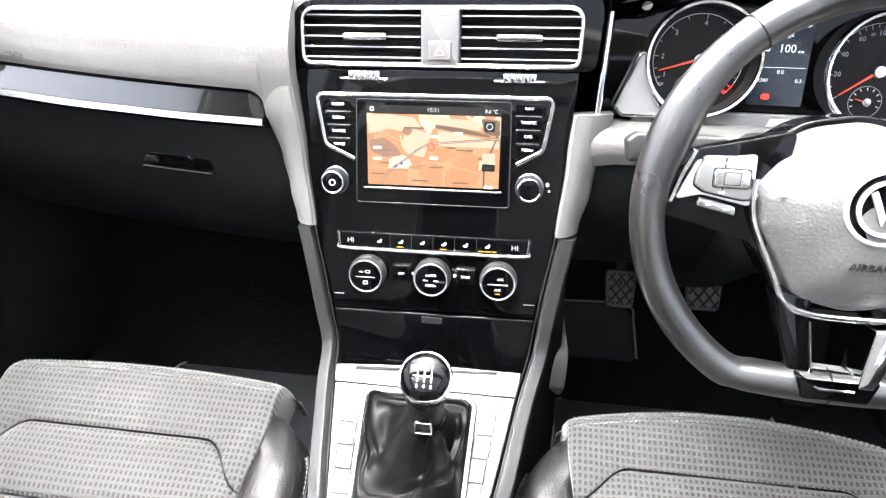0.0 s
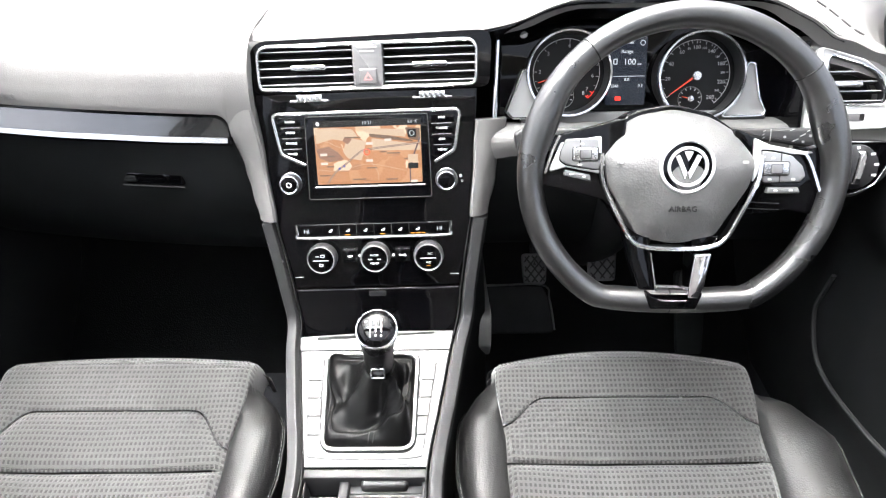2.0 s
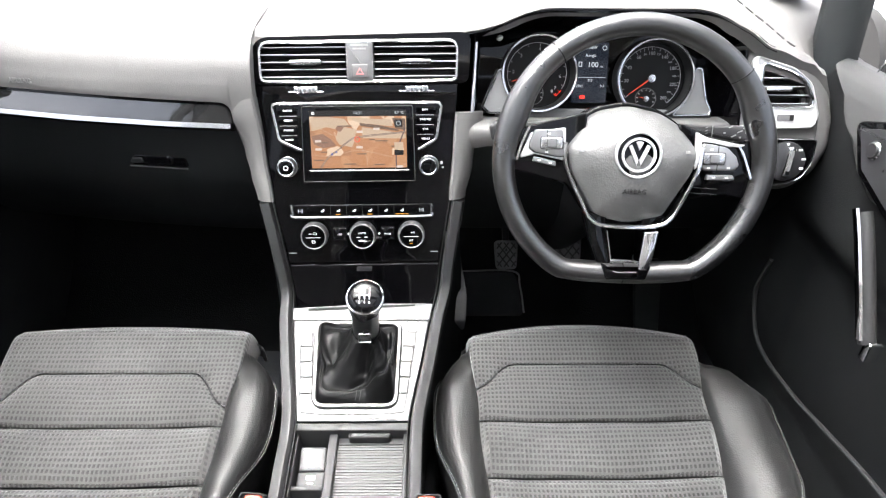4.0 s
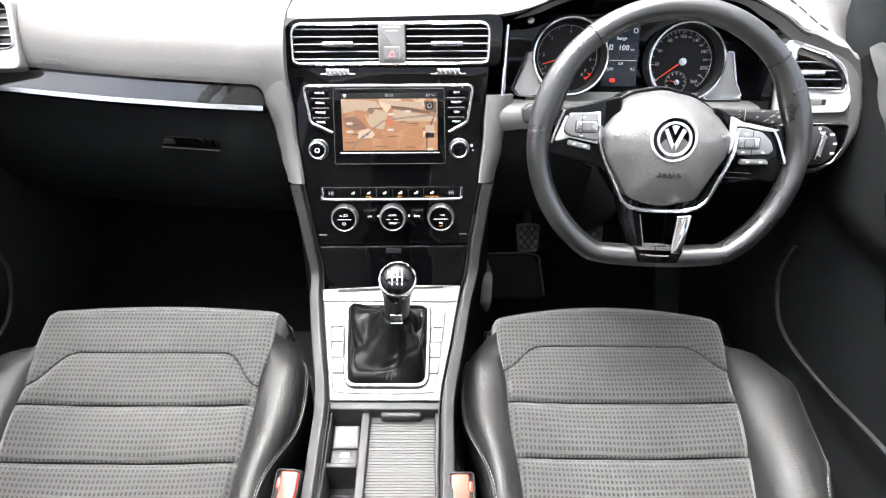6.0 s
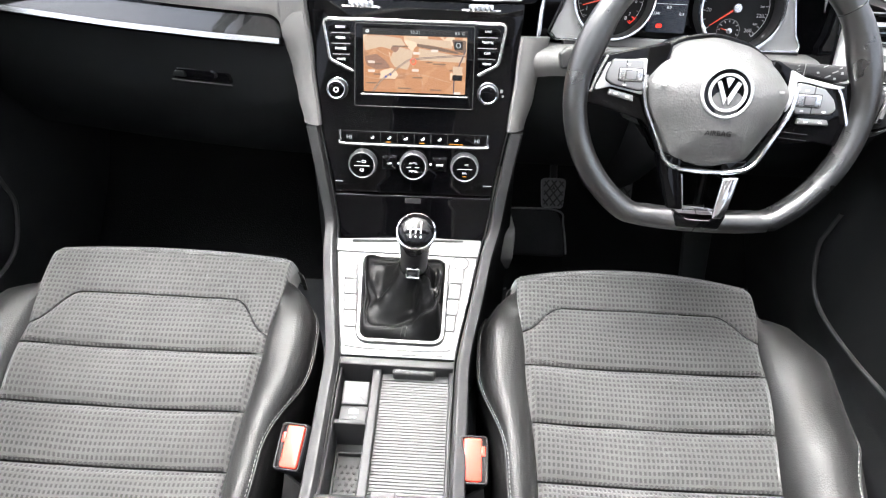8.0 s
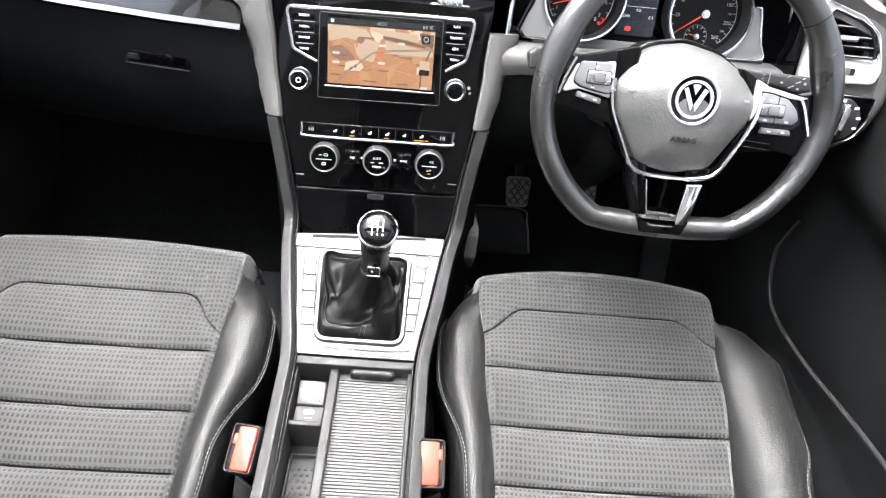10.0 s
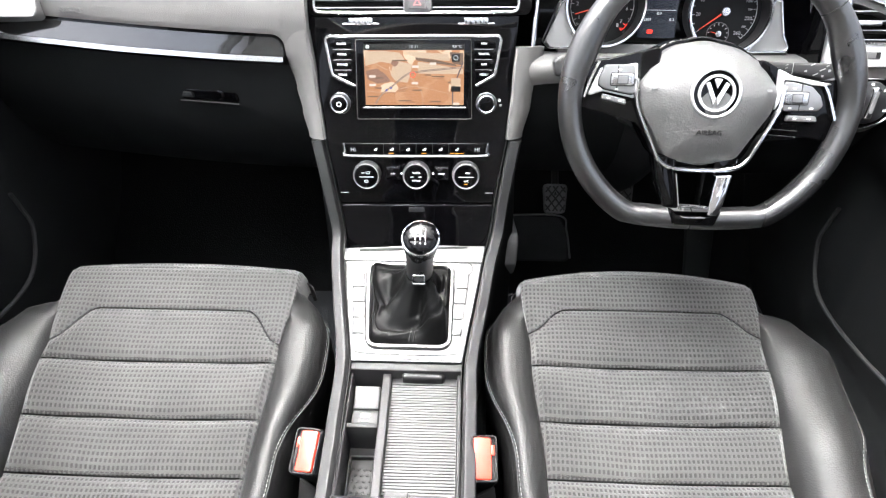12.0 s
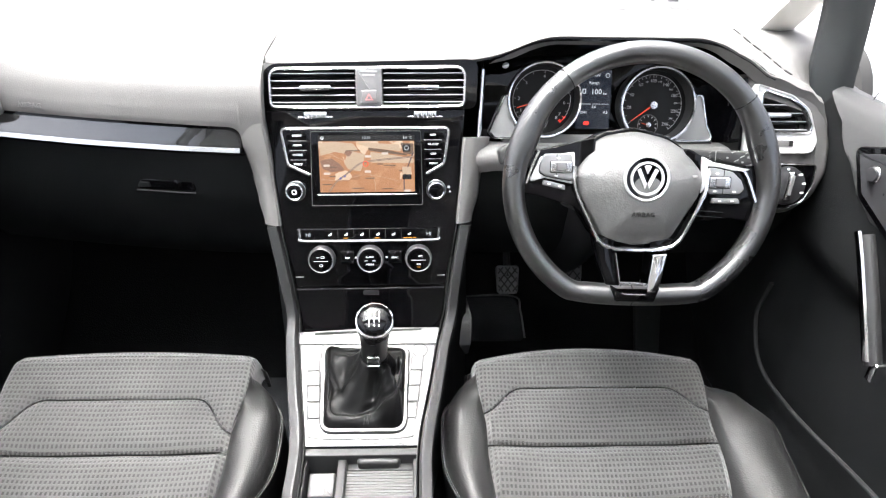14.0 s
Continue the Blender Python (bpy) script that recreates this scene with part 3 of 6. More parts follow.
# ---- outside ----
def parked_car(x, y):
    c = thing("parked_car", (x, y, -0.32), "pale silver car parked in the yard beside", "car")
    secs = []
    for t, w, h in ((-2.1, 0.70, 0.55), (-2.0, 0.82, 0.72), (-1.0, 0.86, 0.92), (0.6, 0.87, 0.95), (1.5, 0.85, 0.88), (2.0, 0.74, 0.70), (2.1, 0.62, 0.52)):
        secs.append([Vector((x + a * w, y + t, -0.32 + z)) for a, z in ((-0.95, 0.18), (-1.0, 0.40), (-0.98, h * 0.78), (-0.86, h * 0.95), (0, h * 1.03), (0.86, h * 0.95), (0.98, h * 0.78), (1.0, 0.40), (0.95, 0.18))])
    bm = bmesh.new()
    skin(bm, secs)
    part("body", bm, CARPAINT, c, "pale silver bodywork", smooth=60)
    secs = []
    for t, w, z0, z1 in ((-1.75, 0.72, 0.85, 0.88), (-1.1, 0.72, 0.90, 1.42), (0.2, 0.74, 0.93, 1.47), (1.25, 0.74, 0.90, 0.94)):
        secs.append([Vector((x + a * w, y + t, -0.32 + lerp(z0, z1, b))) for a, b in ((-1, 0), (-0.82, 0.85), (-0.6, 1), (0.6, 1), (0.82, 0.85), (1, 0))])
    bm = bmesh.new()
    skin(bm, secs)
    part("cabin", bm, GLOSS, c, "dark glazed cabin", smooth=30)
    part("roof", slab(Matrix(), rrect(x, y - 0.45, 1.1, 1.35, 0.2), 1.10, 1.165, 0.02), CARPAINT, c)
    for sx in (-1, 1):
        for ty in (-1.3, 1.3):
            W = pose(x + sx * 0.80, y + ty, 0.0, 0, 90)
            wh = part("wheel", lathe(W @ pose(0, 0, -0.1), [(0.19, 0), (0.32, 0.01), (0.32, 0.19), (0.19, 0.20)], 28), RUBBER, c)
            part("rim", lathe(W @ pose(0, 0, -0.09), [(0.19, 0), (0.19, 0.18), (0.05, 0.17), (0.0001, 0.17)], 20), CHROME, wh)
    return c


CARPAINT = material("pale_silver_paint", (0.50, 0.53, 0.55), 0.25, metal=0.3, coat=0.5, mottle=0.03)
parked_car(3.1, 4.3)


def wiper():
    w = thing("wiper", (0.3, 1.18, 0.78), "black wiper arm at the foot of the windscreen", "wiper")
    part("arm", sweep([(0.62, 1.06, 0.80), (0.40, 1.17, 0.81), (0.05, 1.20, 0.815)], round_section(0.008, 0.006, 8)), PLASTIC, w)
    part("blade", sweep([(0.66, 1.03, 0.815), (0.30, 1.165, 0.822), (-0.10, 1.185, 0.825)], round_section(0.004, 0.010, 8)), RUBBER, w)


wiper()


# ---- centre stack ----
def stack_half(v):
    return curve1(((-0.135, 0.107), (-0.047, 0.117), (0.05, 0.133), (0.137, 0.140), (0.22, 0.147), (0.30, 0.150)), v)


def stack_outline(v0, v1, grow=0.0, n=14):
    vs = [lerp(v0, v1, i / n) for i in range(n + 1)]
    return [(stack_half(v) + grow, v) for v in vs] + [(-stack_half(v) - grow, v) for v in reversed(vs)]


VENT = [(-0.1405, 0.2265), (0.1475, 0.2265), (0.1500, 0.2865), (-0.1400, 0.2845)]


def centre_stack():
    c = thing("centre_stack", (0, 0.66, 0.2), "gloss black centre stack panel between grey side trims", "dashboard panel")
    hv = lambda v: stack_half(v)
    part("control_panel", slab(STACK, stack_outline(-0.0465, 0.2235), -0.03, 0.0, 0.002), GLOSS, c, "gloss black control panel")
    # upper surround with the vent's opening left free
    inner = round_poly(VENT, [0.012, 0.012, 0.018, 0.018])
    bm = bmesh.new()
    oi = round_poly([(-hv(0.224), 0.2245), (0.163, 0.2245), (0.168, 0.296), (-0.1485, 0.290)], [0.012, 0.012, 0.018, 0.022])
    skin(bm, [put(STACK, oi, -0.03), put(STACK, oi, 0.0), put(STACK, inner, 0.001), put(STACK, inner, -0.03)], cap0=False, cap1=False)
    part("vent_surround", bm, GLOSS, c, "gloss black vent surround")
    turn = [(-0.1485 + 0.022 * (1 - math.cos(radians(q))), 0.268 + 0.022 * math.sin(radians(q))) for q in range(0, 91, 15)]
    part("corner_fillet", slab(STACK, [(-0.1500, 0.262), (-0.1490, 0.262)] + turn + [(-0.126, 0.2905), (-0.1500, 0.2905)], -0.03, 0.0012), PAD, c, "grey rounded corner above the vent")
    part("storage_cover", slab(STACK, stack_outline(-0.130, -0.0485), -0.03, 0.001, 0.003), GLOSS, c, "gloss black flap of the storage box")
    part("catch", slab(STACK, rrect(0.0, -0.0565, 0.024, 0.008, 0.002), 0.001, 0.0018, 0.0006), KEY, c)
    for s in (-1, 1):
        rings = []
        for i in range(29):
            t = i / 28
            v = lerp(0.052, 0.206 if s < 0 else 0.182, t)
            a = stack_half(v) + 0.0008
            b = curve1(((0, 0.160), (0.4, 0.171), (0.75, 0.181), (1, 0.187)), t)
            lift, fall = 0.0, 1.0
            if s < 0:
                b = curve1(((0, 0.164), (0.25, 0.1710), (0.48, 0.1770), (0.62, 0.1795), (0.72, 0.1800), (1, 0.1800)), t)
                lift, fall = 0.0122 * ease((t - 0.30) / 0.70), 1 - 0.85 * ease((t - 0.50) / 0.35)
            prof = [(0, -0.03), (0, lift + 0.003), (0.003, lift + 0.006)]
            rows = [(s * (a + q), v, h) for q, h in prof]
            rows += [(s * lerp(a, b, q), v, lift + 0.006 - h * fall) for q, h in ((0.30, 0.0010), (0.50, 0.0045), (0.68, 0.0105), (0.84, 0.0180), (0.95, 0.0245), (1.0, 0.0300))]
            rows += [(s * b, v, -0.06)]
            rings.append([STACK @ Vector(q) for q in rows])
        bm = bmesh.new()
        skin(bm, rings)
        part("side_trim", bm, PAD, c, "grey grained flank")
    return c


centre_stack()


def slat_mesh(name, m, w, depth=0.012, h=0.0014):
    bm = bmesh.new()
    sec = [(-h, 0.0), (-h * 0.5, 0.0012), (h * 0.5, 0.0012), (h, 0.0), (h * 0.7, -depth), (-h * 0.7, -depth)]
    skin(bm, [[m @ Vector((x, a, b)) for a, b in sec] for x in (-w / 2, w / 2)])
    return bm


SLATM = material("vent_slat_black", (0.014, 0.014, 0.015), 0.3, mottle=0.05)
SLATEDGE = material("vent_slat_edge", (0.34, 0.34, 0.345), 0.35, metal=0.4, mottle=0.05)


def slats(parent, frame_m, spans, rows):
    for x0, x1 in spans:
        for v, cut0, cut1 in rows:
            P = frame_m @ pose((x0 + cut0 + x1 + cut1) / 2, v, -0.004, -14)
            blade = part("slat", slat_mesh("slat", P, x1 + cut1 - x0 - cut0), SLATM, parent)
            part("slat_edge", slab(P, rrect(0, 0.0002, x1 + cut1 - x0 - cut0 - 0.002, 0.0015, 0.0004, 2), 0.0, 0.0018), SLATEDGE, blade)


def tab(parent, m, w):
    part("slider", slab(m, rrect(0, 0, w, 0.0065, 0.003), -0.008, 0.006, 0.0015), BRIGHT, parent, "chrome slider")


def thumbwheel(parent, m):
    t = part("thumbwheel", slab(m, rrect(0, 0, 0.052, 0.0022, 0.001), -0.003, 0.002, 0.0006), BRIGHT, parent, "ribbed chrome thumbwheel")
    for i in range(5):
        part("rib", slab(m, rrect(-0.0136 + 0.0068 * i, 0.0034, 0.0064, 0.0085, 0.001), -0.004, 0.004 - 0.0004 * (i - 2) ** 2, 0.0010), CHROME, t)


def centre_vents():
    v = thing("air_vent", STACK @ Vector((0, 0.226, -0.01)), "twin air vent with silver frame and black slats", "air vent", group="air vents")
    inner = round_poly(VENT, [0.012, 0.012, 0.018, 0.018])
    part("frame", ring(STACK, inner, 0.0038, -0.012, 0.003, 0.001), CHROME, v, "silver frame")
    part("duct", slab(STACK, inset(inner, 0.001), -0.034, -0.024), VOID, v, "black duct")
    rows = [(0.2345 + 0.0103 * i, 0, 0) for i in range(5)]
    slats(v, STACK, ((-0.1385, -0.0145), (0.0265, 0.1465)), rows)
    for x in (-0.072, 0.086):
        tab(v, STACK @ pose(x, 0.2555, 0), 0.046)
    for x in (-0.074, 0.088):
        thumbwheel(v, STACK @ pose(x, 0.2135, 0))
    return v


centre_vents()


def hazard_switch():
    h = thing("hazard_switch", STACK @ Vector((0.006, 0.226, 0)), "silver switch column with a hazard light button", "switch")
    part("column", slab(STACK, rrect(0.006, 0.2555, 0.039, 0.055, 0.002), -0.02, 0.0035, 0.002), GREYKEY, h, "grey column")
    b = part("button", slab(STACK, rrect(0.006, 0.2425, 0.0235, 0.0195, 0.003), 0.003, 0.0055, 0.0015), GREYKEY, h, "grey button with a red triangle")
    tri = [(-0.006, -0.004), (0.006, -0.004), (0.0, 0.0062)]
    part("triangle", ring(STACK @ pose(0.006, 0.2415, 0.0054), tri, 0.0018, 0, 0.0006, 0.0002), PINK, b)
    for k, (w, v) in enumerate(((0.026, 0.2785), (0.019, 0.2735))):
        part("print_bar", slab(STACK, rrect(0.006, v, w, 0.0026, 0.0004), 0.003, 0.0039), DULL, h)
    return h


PINK = material("pale_red", (0.45, 0.16, 0.16), 0.4, mottle=0.05)
hazard_switch()

# the lit map
MAP = bpy.data.materials.new("lit_map")
MAP.use_nodes = True
nt = MAP.node_tree
_b = nt.nodes["Principled BSDF"]
_b.inputs["Base Color"].default_value, _b.inputs["Roughness"].default_value = (0.01, 0.01, 0.01, 1), 0.2
tc = nt.nodes.new("ShaderNodeTexCoord")
vor = nt.nodes.new("ShaderNodeTexVoronoi")
vor.inputs["Scale"].default_value = 58
noi = nt.nodes.new("ShaderNodeTexNoise")
noi.inputs["Scale"].default_value, noi.inputs["Detail"].default_value = 26, 3
nt.links.new(tc.outputs["Object"], noi.inputs["Vector"])
wv = nt.nodes.new("ShaderNodeVectorMath")
wv.operation = "MULTIPLY_ADD"
wv.inputs[1].default_value = (0.03, 0.03, 0.03)
nt.links.new(noi.outputs["Color"], wv.inputs[0])
nt.links.new(tc.outputs["Object"], wv.inputs[2])
nt.links.new(wv.outputs["Vector"], vor.inputs["Vector"])
sepc = nt.nodes.new("ShaderNodeSeparateColor")
nt.links.new(vor.outputs["Color"], sepc.inputs["Color"])
rp = nt.nodes.new("ShaderNodeValToRGB")
rp.color_ramp.interpolation = "CONSTANT"
rp.color_ramp.elements[0].color = (0.56, 0.26, 0.12, 1)
for at_, col in ((0.42, (0.62, 0.32, 0.16)), (0.60, (0.47, 0.22, 0.11)), (0.66, (0.90, 0.66, 0.46)), (0.90, (0.80, 0.54, 0.34))):
    el = rp.color_ramp.elements.new(at_)
    el.color = (*col, 1)
rp.color_ramp.elements.remove(rp.color_ramp.elements[-1])
# fields lie mostly towards the map's upper edge
sepz = nt.nodes.new("ShaderNodeSeparateXYZ")
nt.links.new(tc.outputs["Object"], sepz.inputs["Vector"])
up_ = nt.nodes.new("ShaderNodeMapRange")
up_.inputs["From Min"].default_value, up_.inputs["From Max"].default_value = 0.575, 0.655
up_.inputs["To Min"].default_value, up_.inputs["To Max"].default_value = -0.36, 0.10
nt.links.new(sepz.outputs["Z"], up_.inputs["Value"])
sum_ = nt.nodes.new("ShaderNodeMath")
nt.links.new(sepc.outputs["Red"], sum_.inputs[0])
nt.links.new(up_.outputs["Result"], sum_.inputs[1])
nt.links.new(sum_.outputs["Value"], rp.inputs["Fac"])
nt.links.new(rp.outputs["Color"], _b.inputs["Emission Color"])
_b.inputs["Emission Strength"].default_value = 0.15
LIT_CREAM = glowing("lit_cream", (0.90, 0.66, 0.46), 0.9)
LIT_ROAD = glowing("lit_road", (0.20, 0.14, 0.16), 0.75)
LIT_TOWN = glowing("lit_town", (0.46, 0.25, 0.17), 0.85)
LIT_WOOD = glowing("lit_wood", (0.30, 0.19, 0.13), 0.8)
LIT_CREAM2 = glowing("lit_pale_cream", (1.0, 0.86, 0.74), 1.0)
LIT_BLUE = glowing("lit_blue", (0.10, 0.14, 0.55), 0.8)
LIT_DARK = glowing("lit_dark", (0.02, 0.02, 0.02), 0.4)


def infotainment():
    u = thing("infotainment_unit", STACK @ Vector((0, 0.08, 0)), "infotainment unit with a lit map screen and silver frame", "car radio")
    part("face", slab(STACK, round_poly([(-0.122, 0.150), (-0.090, 0.132), (0.090, 0.132), (0.120, 0.150), (0.124, 0.197), (-0.124, 0.197)], 0.008), 0.0, 0.0022, 0.0008), GLOSS, u, "gloss black face")
    loop = round_poly([(-0.0862, 0.1260), (-0.0862, 0.1290), (-0.1180, 0.1440), (-0.1262, 0.1971), (0.1240, 0.1971), (0.1155, 0.1440), (0.0885, 0.1290), (0.0885, 0.1260)], [0, 0, 0.010, 0.007, 0.007, 0.010, 0, 0], 6)
    path = [Vector((a, b, 0)) for a, b in loop[1:-1]]
    nz = STACK.to_3x3() @ Vector((0, 0, 1))
    part("frame", sweep([STACK @ p for p in path], [(-0.0021, -0.002), (-0.0021, 0.0030), (-0.001, 0.0042), (0.001, 0.0042), (0.0021, 0.0030), (0.0021, -0.002)], up=nz), CHROME, u, "silver open frame")
    bz = round_poly([(-0.0850, 0.0815), (0.0835, 0.0815), (0.0815, 0.1935), (-0.0825, 0.1935)], 0.004)
    b = part("bezel", slab(STACK, bz, 0.0005, 0.0040, 0.0012), GLOSS, u, "gloss black screen bezel")
    part("bezel_edge", ring(STACK, bz, 0.0012, 0.003, 0.0048, 0.0004), RAIL, b)
    part("lower_rail", slab(STACK, rrect(-0.0005, 0.0985, 0.150, 0.0022, 0.001), 0.0035, 0.0050, 0.0006), CHROME, b, "silver line under the display")
    d = part("display", slab(STACK, rrect(0.0, 0.1447, 0.1436, 0.0850, 0.001), 0.0035, 0.0046), LIT_DARK, u, "display with a lit road map")
    Z = 0.0046
    part("map", slab(STACK, rrect(0.0, 0.1405, 0.1420, 0.0760, 0.0006), Z, Z + 0.0003), MAP, d, "orange and cream road map", smooth=0)
    M = STACK @ pose(0, 0.1405, Z + 0.0003)
    # fields, towns and woods
    fields = ((LIT_CREAM, 0.00012, [(-0.030, 0.017), (-0.020, 0.0225), (-0.0025, 0.019), (-0.006, 0.0025), (-0.010, -0.007), (-0.028, -0.0035), (-0.034, 0.005)]),
              (LIT_CREAM, 0.00010, [(-0.070, 0.0365), (-0.046, 0.0375), (-0.020, 0.0345), (-0.0125, 0.025), (-0.030, 0.019), (-0.047, 0.0225), (-0.069, 0.0165)]),
              (LIT_CREAM, 0.00010, [(0.005, 0.0225), (0.070, 0.012), (0.070, 0.0050), (0.006, 0.006)]),
              (LIT_CREAM, 0.00014, [(-0.018, 0.0365), (0.048, 0.0330), (0.052, 0.0225), (0.003, 0.0285)]),
              (LIT_TOWN, 0.00016, [(-0.070, 0.0095), (-0.053, 0.0130), (-0.041, 0.005), (-0.033, -0.005), (-0.053, -0.008), (-0.066, -0.0025)]),
              (LIT_TOWN, 0.00018, [(-0.034, 0.020), (-0.030, 0.0245), (-0.020, 0.0225), (-0.027, 0.0150)]),
              (LIT_WOOD, 0.00020, [(0.001, 0.0285), (0.030, 0.0250), (0.060, 0.0185), (0.060, 0.0160), (0.030, 0.0200), (0.004, 0.0240)]),
              (LIT_WOOD, 0.00020, [(0.050, 0.0355), (0.070, 0.0340), (0.070, 0.0170), (0.055, 0.0200)]))
    for mat, z, pts in fields:
        area = sum(p[0] * q[1] - q[0] * p[1] for p, q in zip(pts, pts[1:] + pts[:1]))
        part("map_patch", slab(M, round_poly(pts if area > 0 else pts[::-1], 0.002, 3), 0.00002, z), mat, d, smooth=0)
    for cx, cy in ((-0.060, 0.0022), (-0.060, -0.0098), (0.002, 0.0155), (0.027, 0.0195), (0.001, -0.0072), (0.060, -0.0365)):
        part("map_sign", slab(M, rrect(cx, cy, 0.0095, 0.0034, 0.0008, 2), 0.0004, 0.0010), LIT_CREAM2, d, smooth=0)

    def road(pts, w, mat, z):
        ps = smooth_path([(a, b, z) for a, b in pts], 6)
        part("map_road", sweep([M @ p for p in ps], [(-w, 0), (-w, 0.0001), (w, 0.0001), (w, 0)], up=nz), mat, d, smooth=0)
    main = ((-0.058, -0.0375), (-0.046, -0.022), (-0.030, -0.010), (-0.010, 0.005), (0.010, 0.009), (0.040, 0.012), (0.070, 0.015))
    road(main, 0.0011, LIT_ROAD, 0.0003)
    road(main, 0.0004, LIT_CREAM, 0.0005)
    road(((0.055, -0.0375), (0.056, -0.015), (0.066, 0.012), (0.070, 0.022)), 0.0009, LIT_ROAD, 0.0004)
    road(((-0.070, 0.030), (-0.040, 0.012), (-0.010, 0.005), (0.010, -0.020), (0.012, -0.037)), 0.0003, LIT_CREAM, 0.0006)
    road(((-0.070, -0.018), (-0.040, -0.020), (0.000, -0.012), (0.050, -0.022)), 0.00025, LIT_CREAM, 0.00065)
    for cx, cy, w in ((-0.050, 0.0, 0.010), (-0.052, -0.014, 0.010), (0.020, 0.004, 0.009), (-0.060, -0.026, 0.014), (0.004, -0.017, 0.014), (0.034, 0.002, 0.018), (-0.02, 0.024, 0.022), (-0.014, -0.032, 0.018), (0.030, -0.033, 0.016), (0.055, -0.006, 0.014)):
        part("map_label", slab(M, rrect(cx, cy, w, 0.0017, 0.0005, 2), 0.0006, 0.0008), LIT_WOOD, d, smooth=0)
    part("map_marker", ring(M, disc(-0.002, 0.0045, 0.0042, 20), 0.0009, 0.0008, 0.0011, 0.0002), LIT_RED, d, smooth=0)
    part("map_dot", slab(M, disc(-0.040, -0.017, 0.0018, 12), 0.0009, 0.0011), LIT_BLUE, d, smooth=0)
    part("map_dot", slab(M, disc(-0.0335, -0.014, 0.0016, 12), 0.0009, 0.0011), LIT_BLUE, d, smooth=0)
    part("map_key", slab(M, rrect(0.0595, 0.0275, 0.0115, 0.0105, 0.0015), 0.0006, 0.0010), LIT_DARK, d, smooth=0)
    part("map_key_ring", ring(M, disc(0.0595, 0.0275, 0.0034, 18), 0.0007, 0.001, 0.0013, 0.0001), LIT_WHITE, d, smooth=0)
    part("map_key", slab(M, rrect(0.0595, -0.0155, 0.0135, 0.0075, 0.001), 0.0006, 0.0010), LIT_DARK, d, smooth=0)
    part("map_key", slab(M, rrect(0.0595, -0.0055, 0.0135, 0.0105, 0.001), 0.0006, 0.0010), LIT_CREAM, d, smooth=0)
    words("clock", "10:31", STACK @ pose(0.0, 0.1832, Z + 0.0002), 0.0062, LIT_WHITE, d, 0.0001)
    words("lettering", "8.0 °C", STACK @ pose(0.061, 0.1832, Z + 0.0002), 0.0052, DULL, d, 0.0001)
    part("status_bar", ring(STACK, disc(-0.0655, 0.1832, 0.0022, 14), 0.0006, Z, Z + 0.0003, 0.0001), WHITE, d)
    for s, names in ((-1, ("RADIO", "MEDIA", "PHONE", "VOICE")), (1, ("NAV", "TRAFFIC", "CAR", "MENU"))):
        for i, nm in enumerate(names):
            v = 0.1865 - 0.0141 * i
            x = s * 0.1025 - 0.0015
            w = 0.031 - 0.0015 * i
            k = part("button", slab(STACK, rrect(x, v, w, 0.0118, 0.001), 0.002, 0.0030, 0.0006), GLOSS, u, "black labelled button")
            words("lettering", nm, STACK @ pose(x - s * 0.0015, v + 0.0005, 0.0031), 0.0044, WHITE, k)
            if i < 3:
                part("divider", slab(STACK, rrect(x - s * 0.002, v - 0.0070, w * 0.86, 0.0013, 0.0003), 0.002, 0.0035), CHROME, k)
    for x, v in ((-0.1085, 0.1045), (0.1035, 0.1045)):
        K = STACK @ pose(x, v, 0)
        k = part("knob", lathe(K, [(0.0150, 0), (0.0150, 0.003), (0.0135, 0.0125), (0.0125, 0.0140), (0.0001, 0.0140)], 36), KEY, u, "black rotary knob with chrome rings")
        part("knob_ring", lathe(K, [(0.0152, 0.0005), (0.0154, 0.0022), (0.0146, 0.0030), (0.0143, 0.0010)], 40), CHROME, k)
        part("knob_ring", lathe(K, [(0.0128, 0.0130), (0.0126, 0.0148), (0.0116, 0.0153), (0.0107, 0.0147), (0.0105, 0.0136)], 40), CHROME, k)
        part("knob_face", lathe(K, [(0.0106, 0.0135), (0.0106, 0.0145), (0.0085, 0.0150), (0.0001, 0.0151)], 30), GLOSS, k)
        if x < 0:
            part("power_mark", ring(K, disc(0, 0, 0.0036, 20), 0.0010, 0.0150, 0.0156, 0.0002), WHITE, k)
    part("print_bar", slab(STACK, rrect(0.1225, 0.1085, 0.004, 0.0045, 0.001), 0.0002, 0.0008), DULL, u)
    part("print_bar", slab(STACK, rrect(0.1245, 0.1015, 0.003, 0.0030, 0.001), 0.0002, 0.0008), DULL, u)
    return u


infotainment()


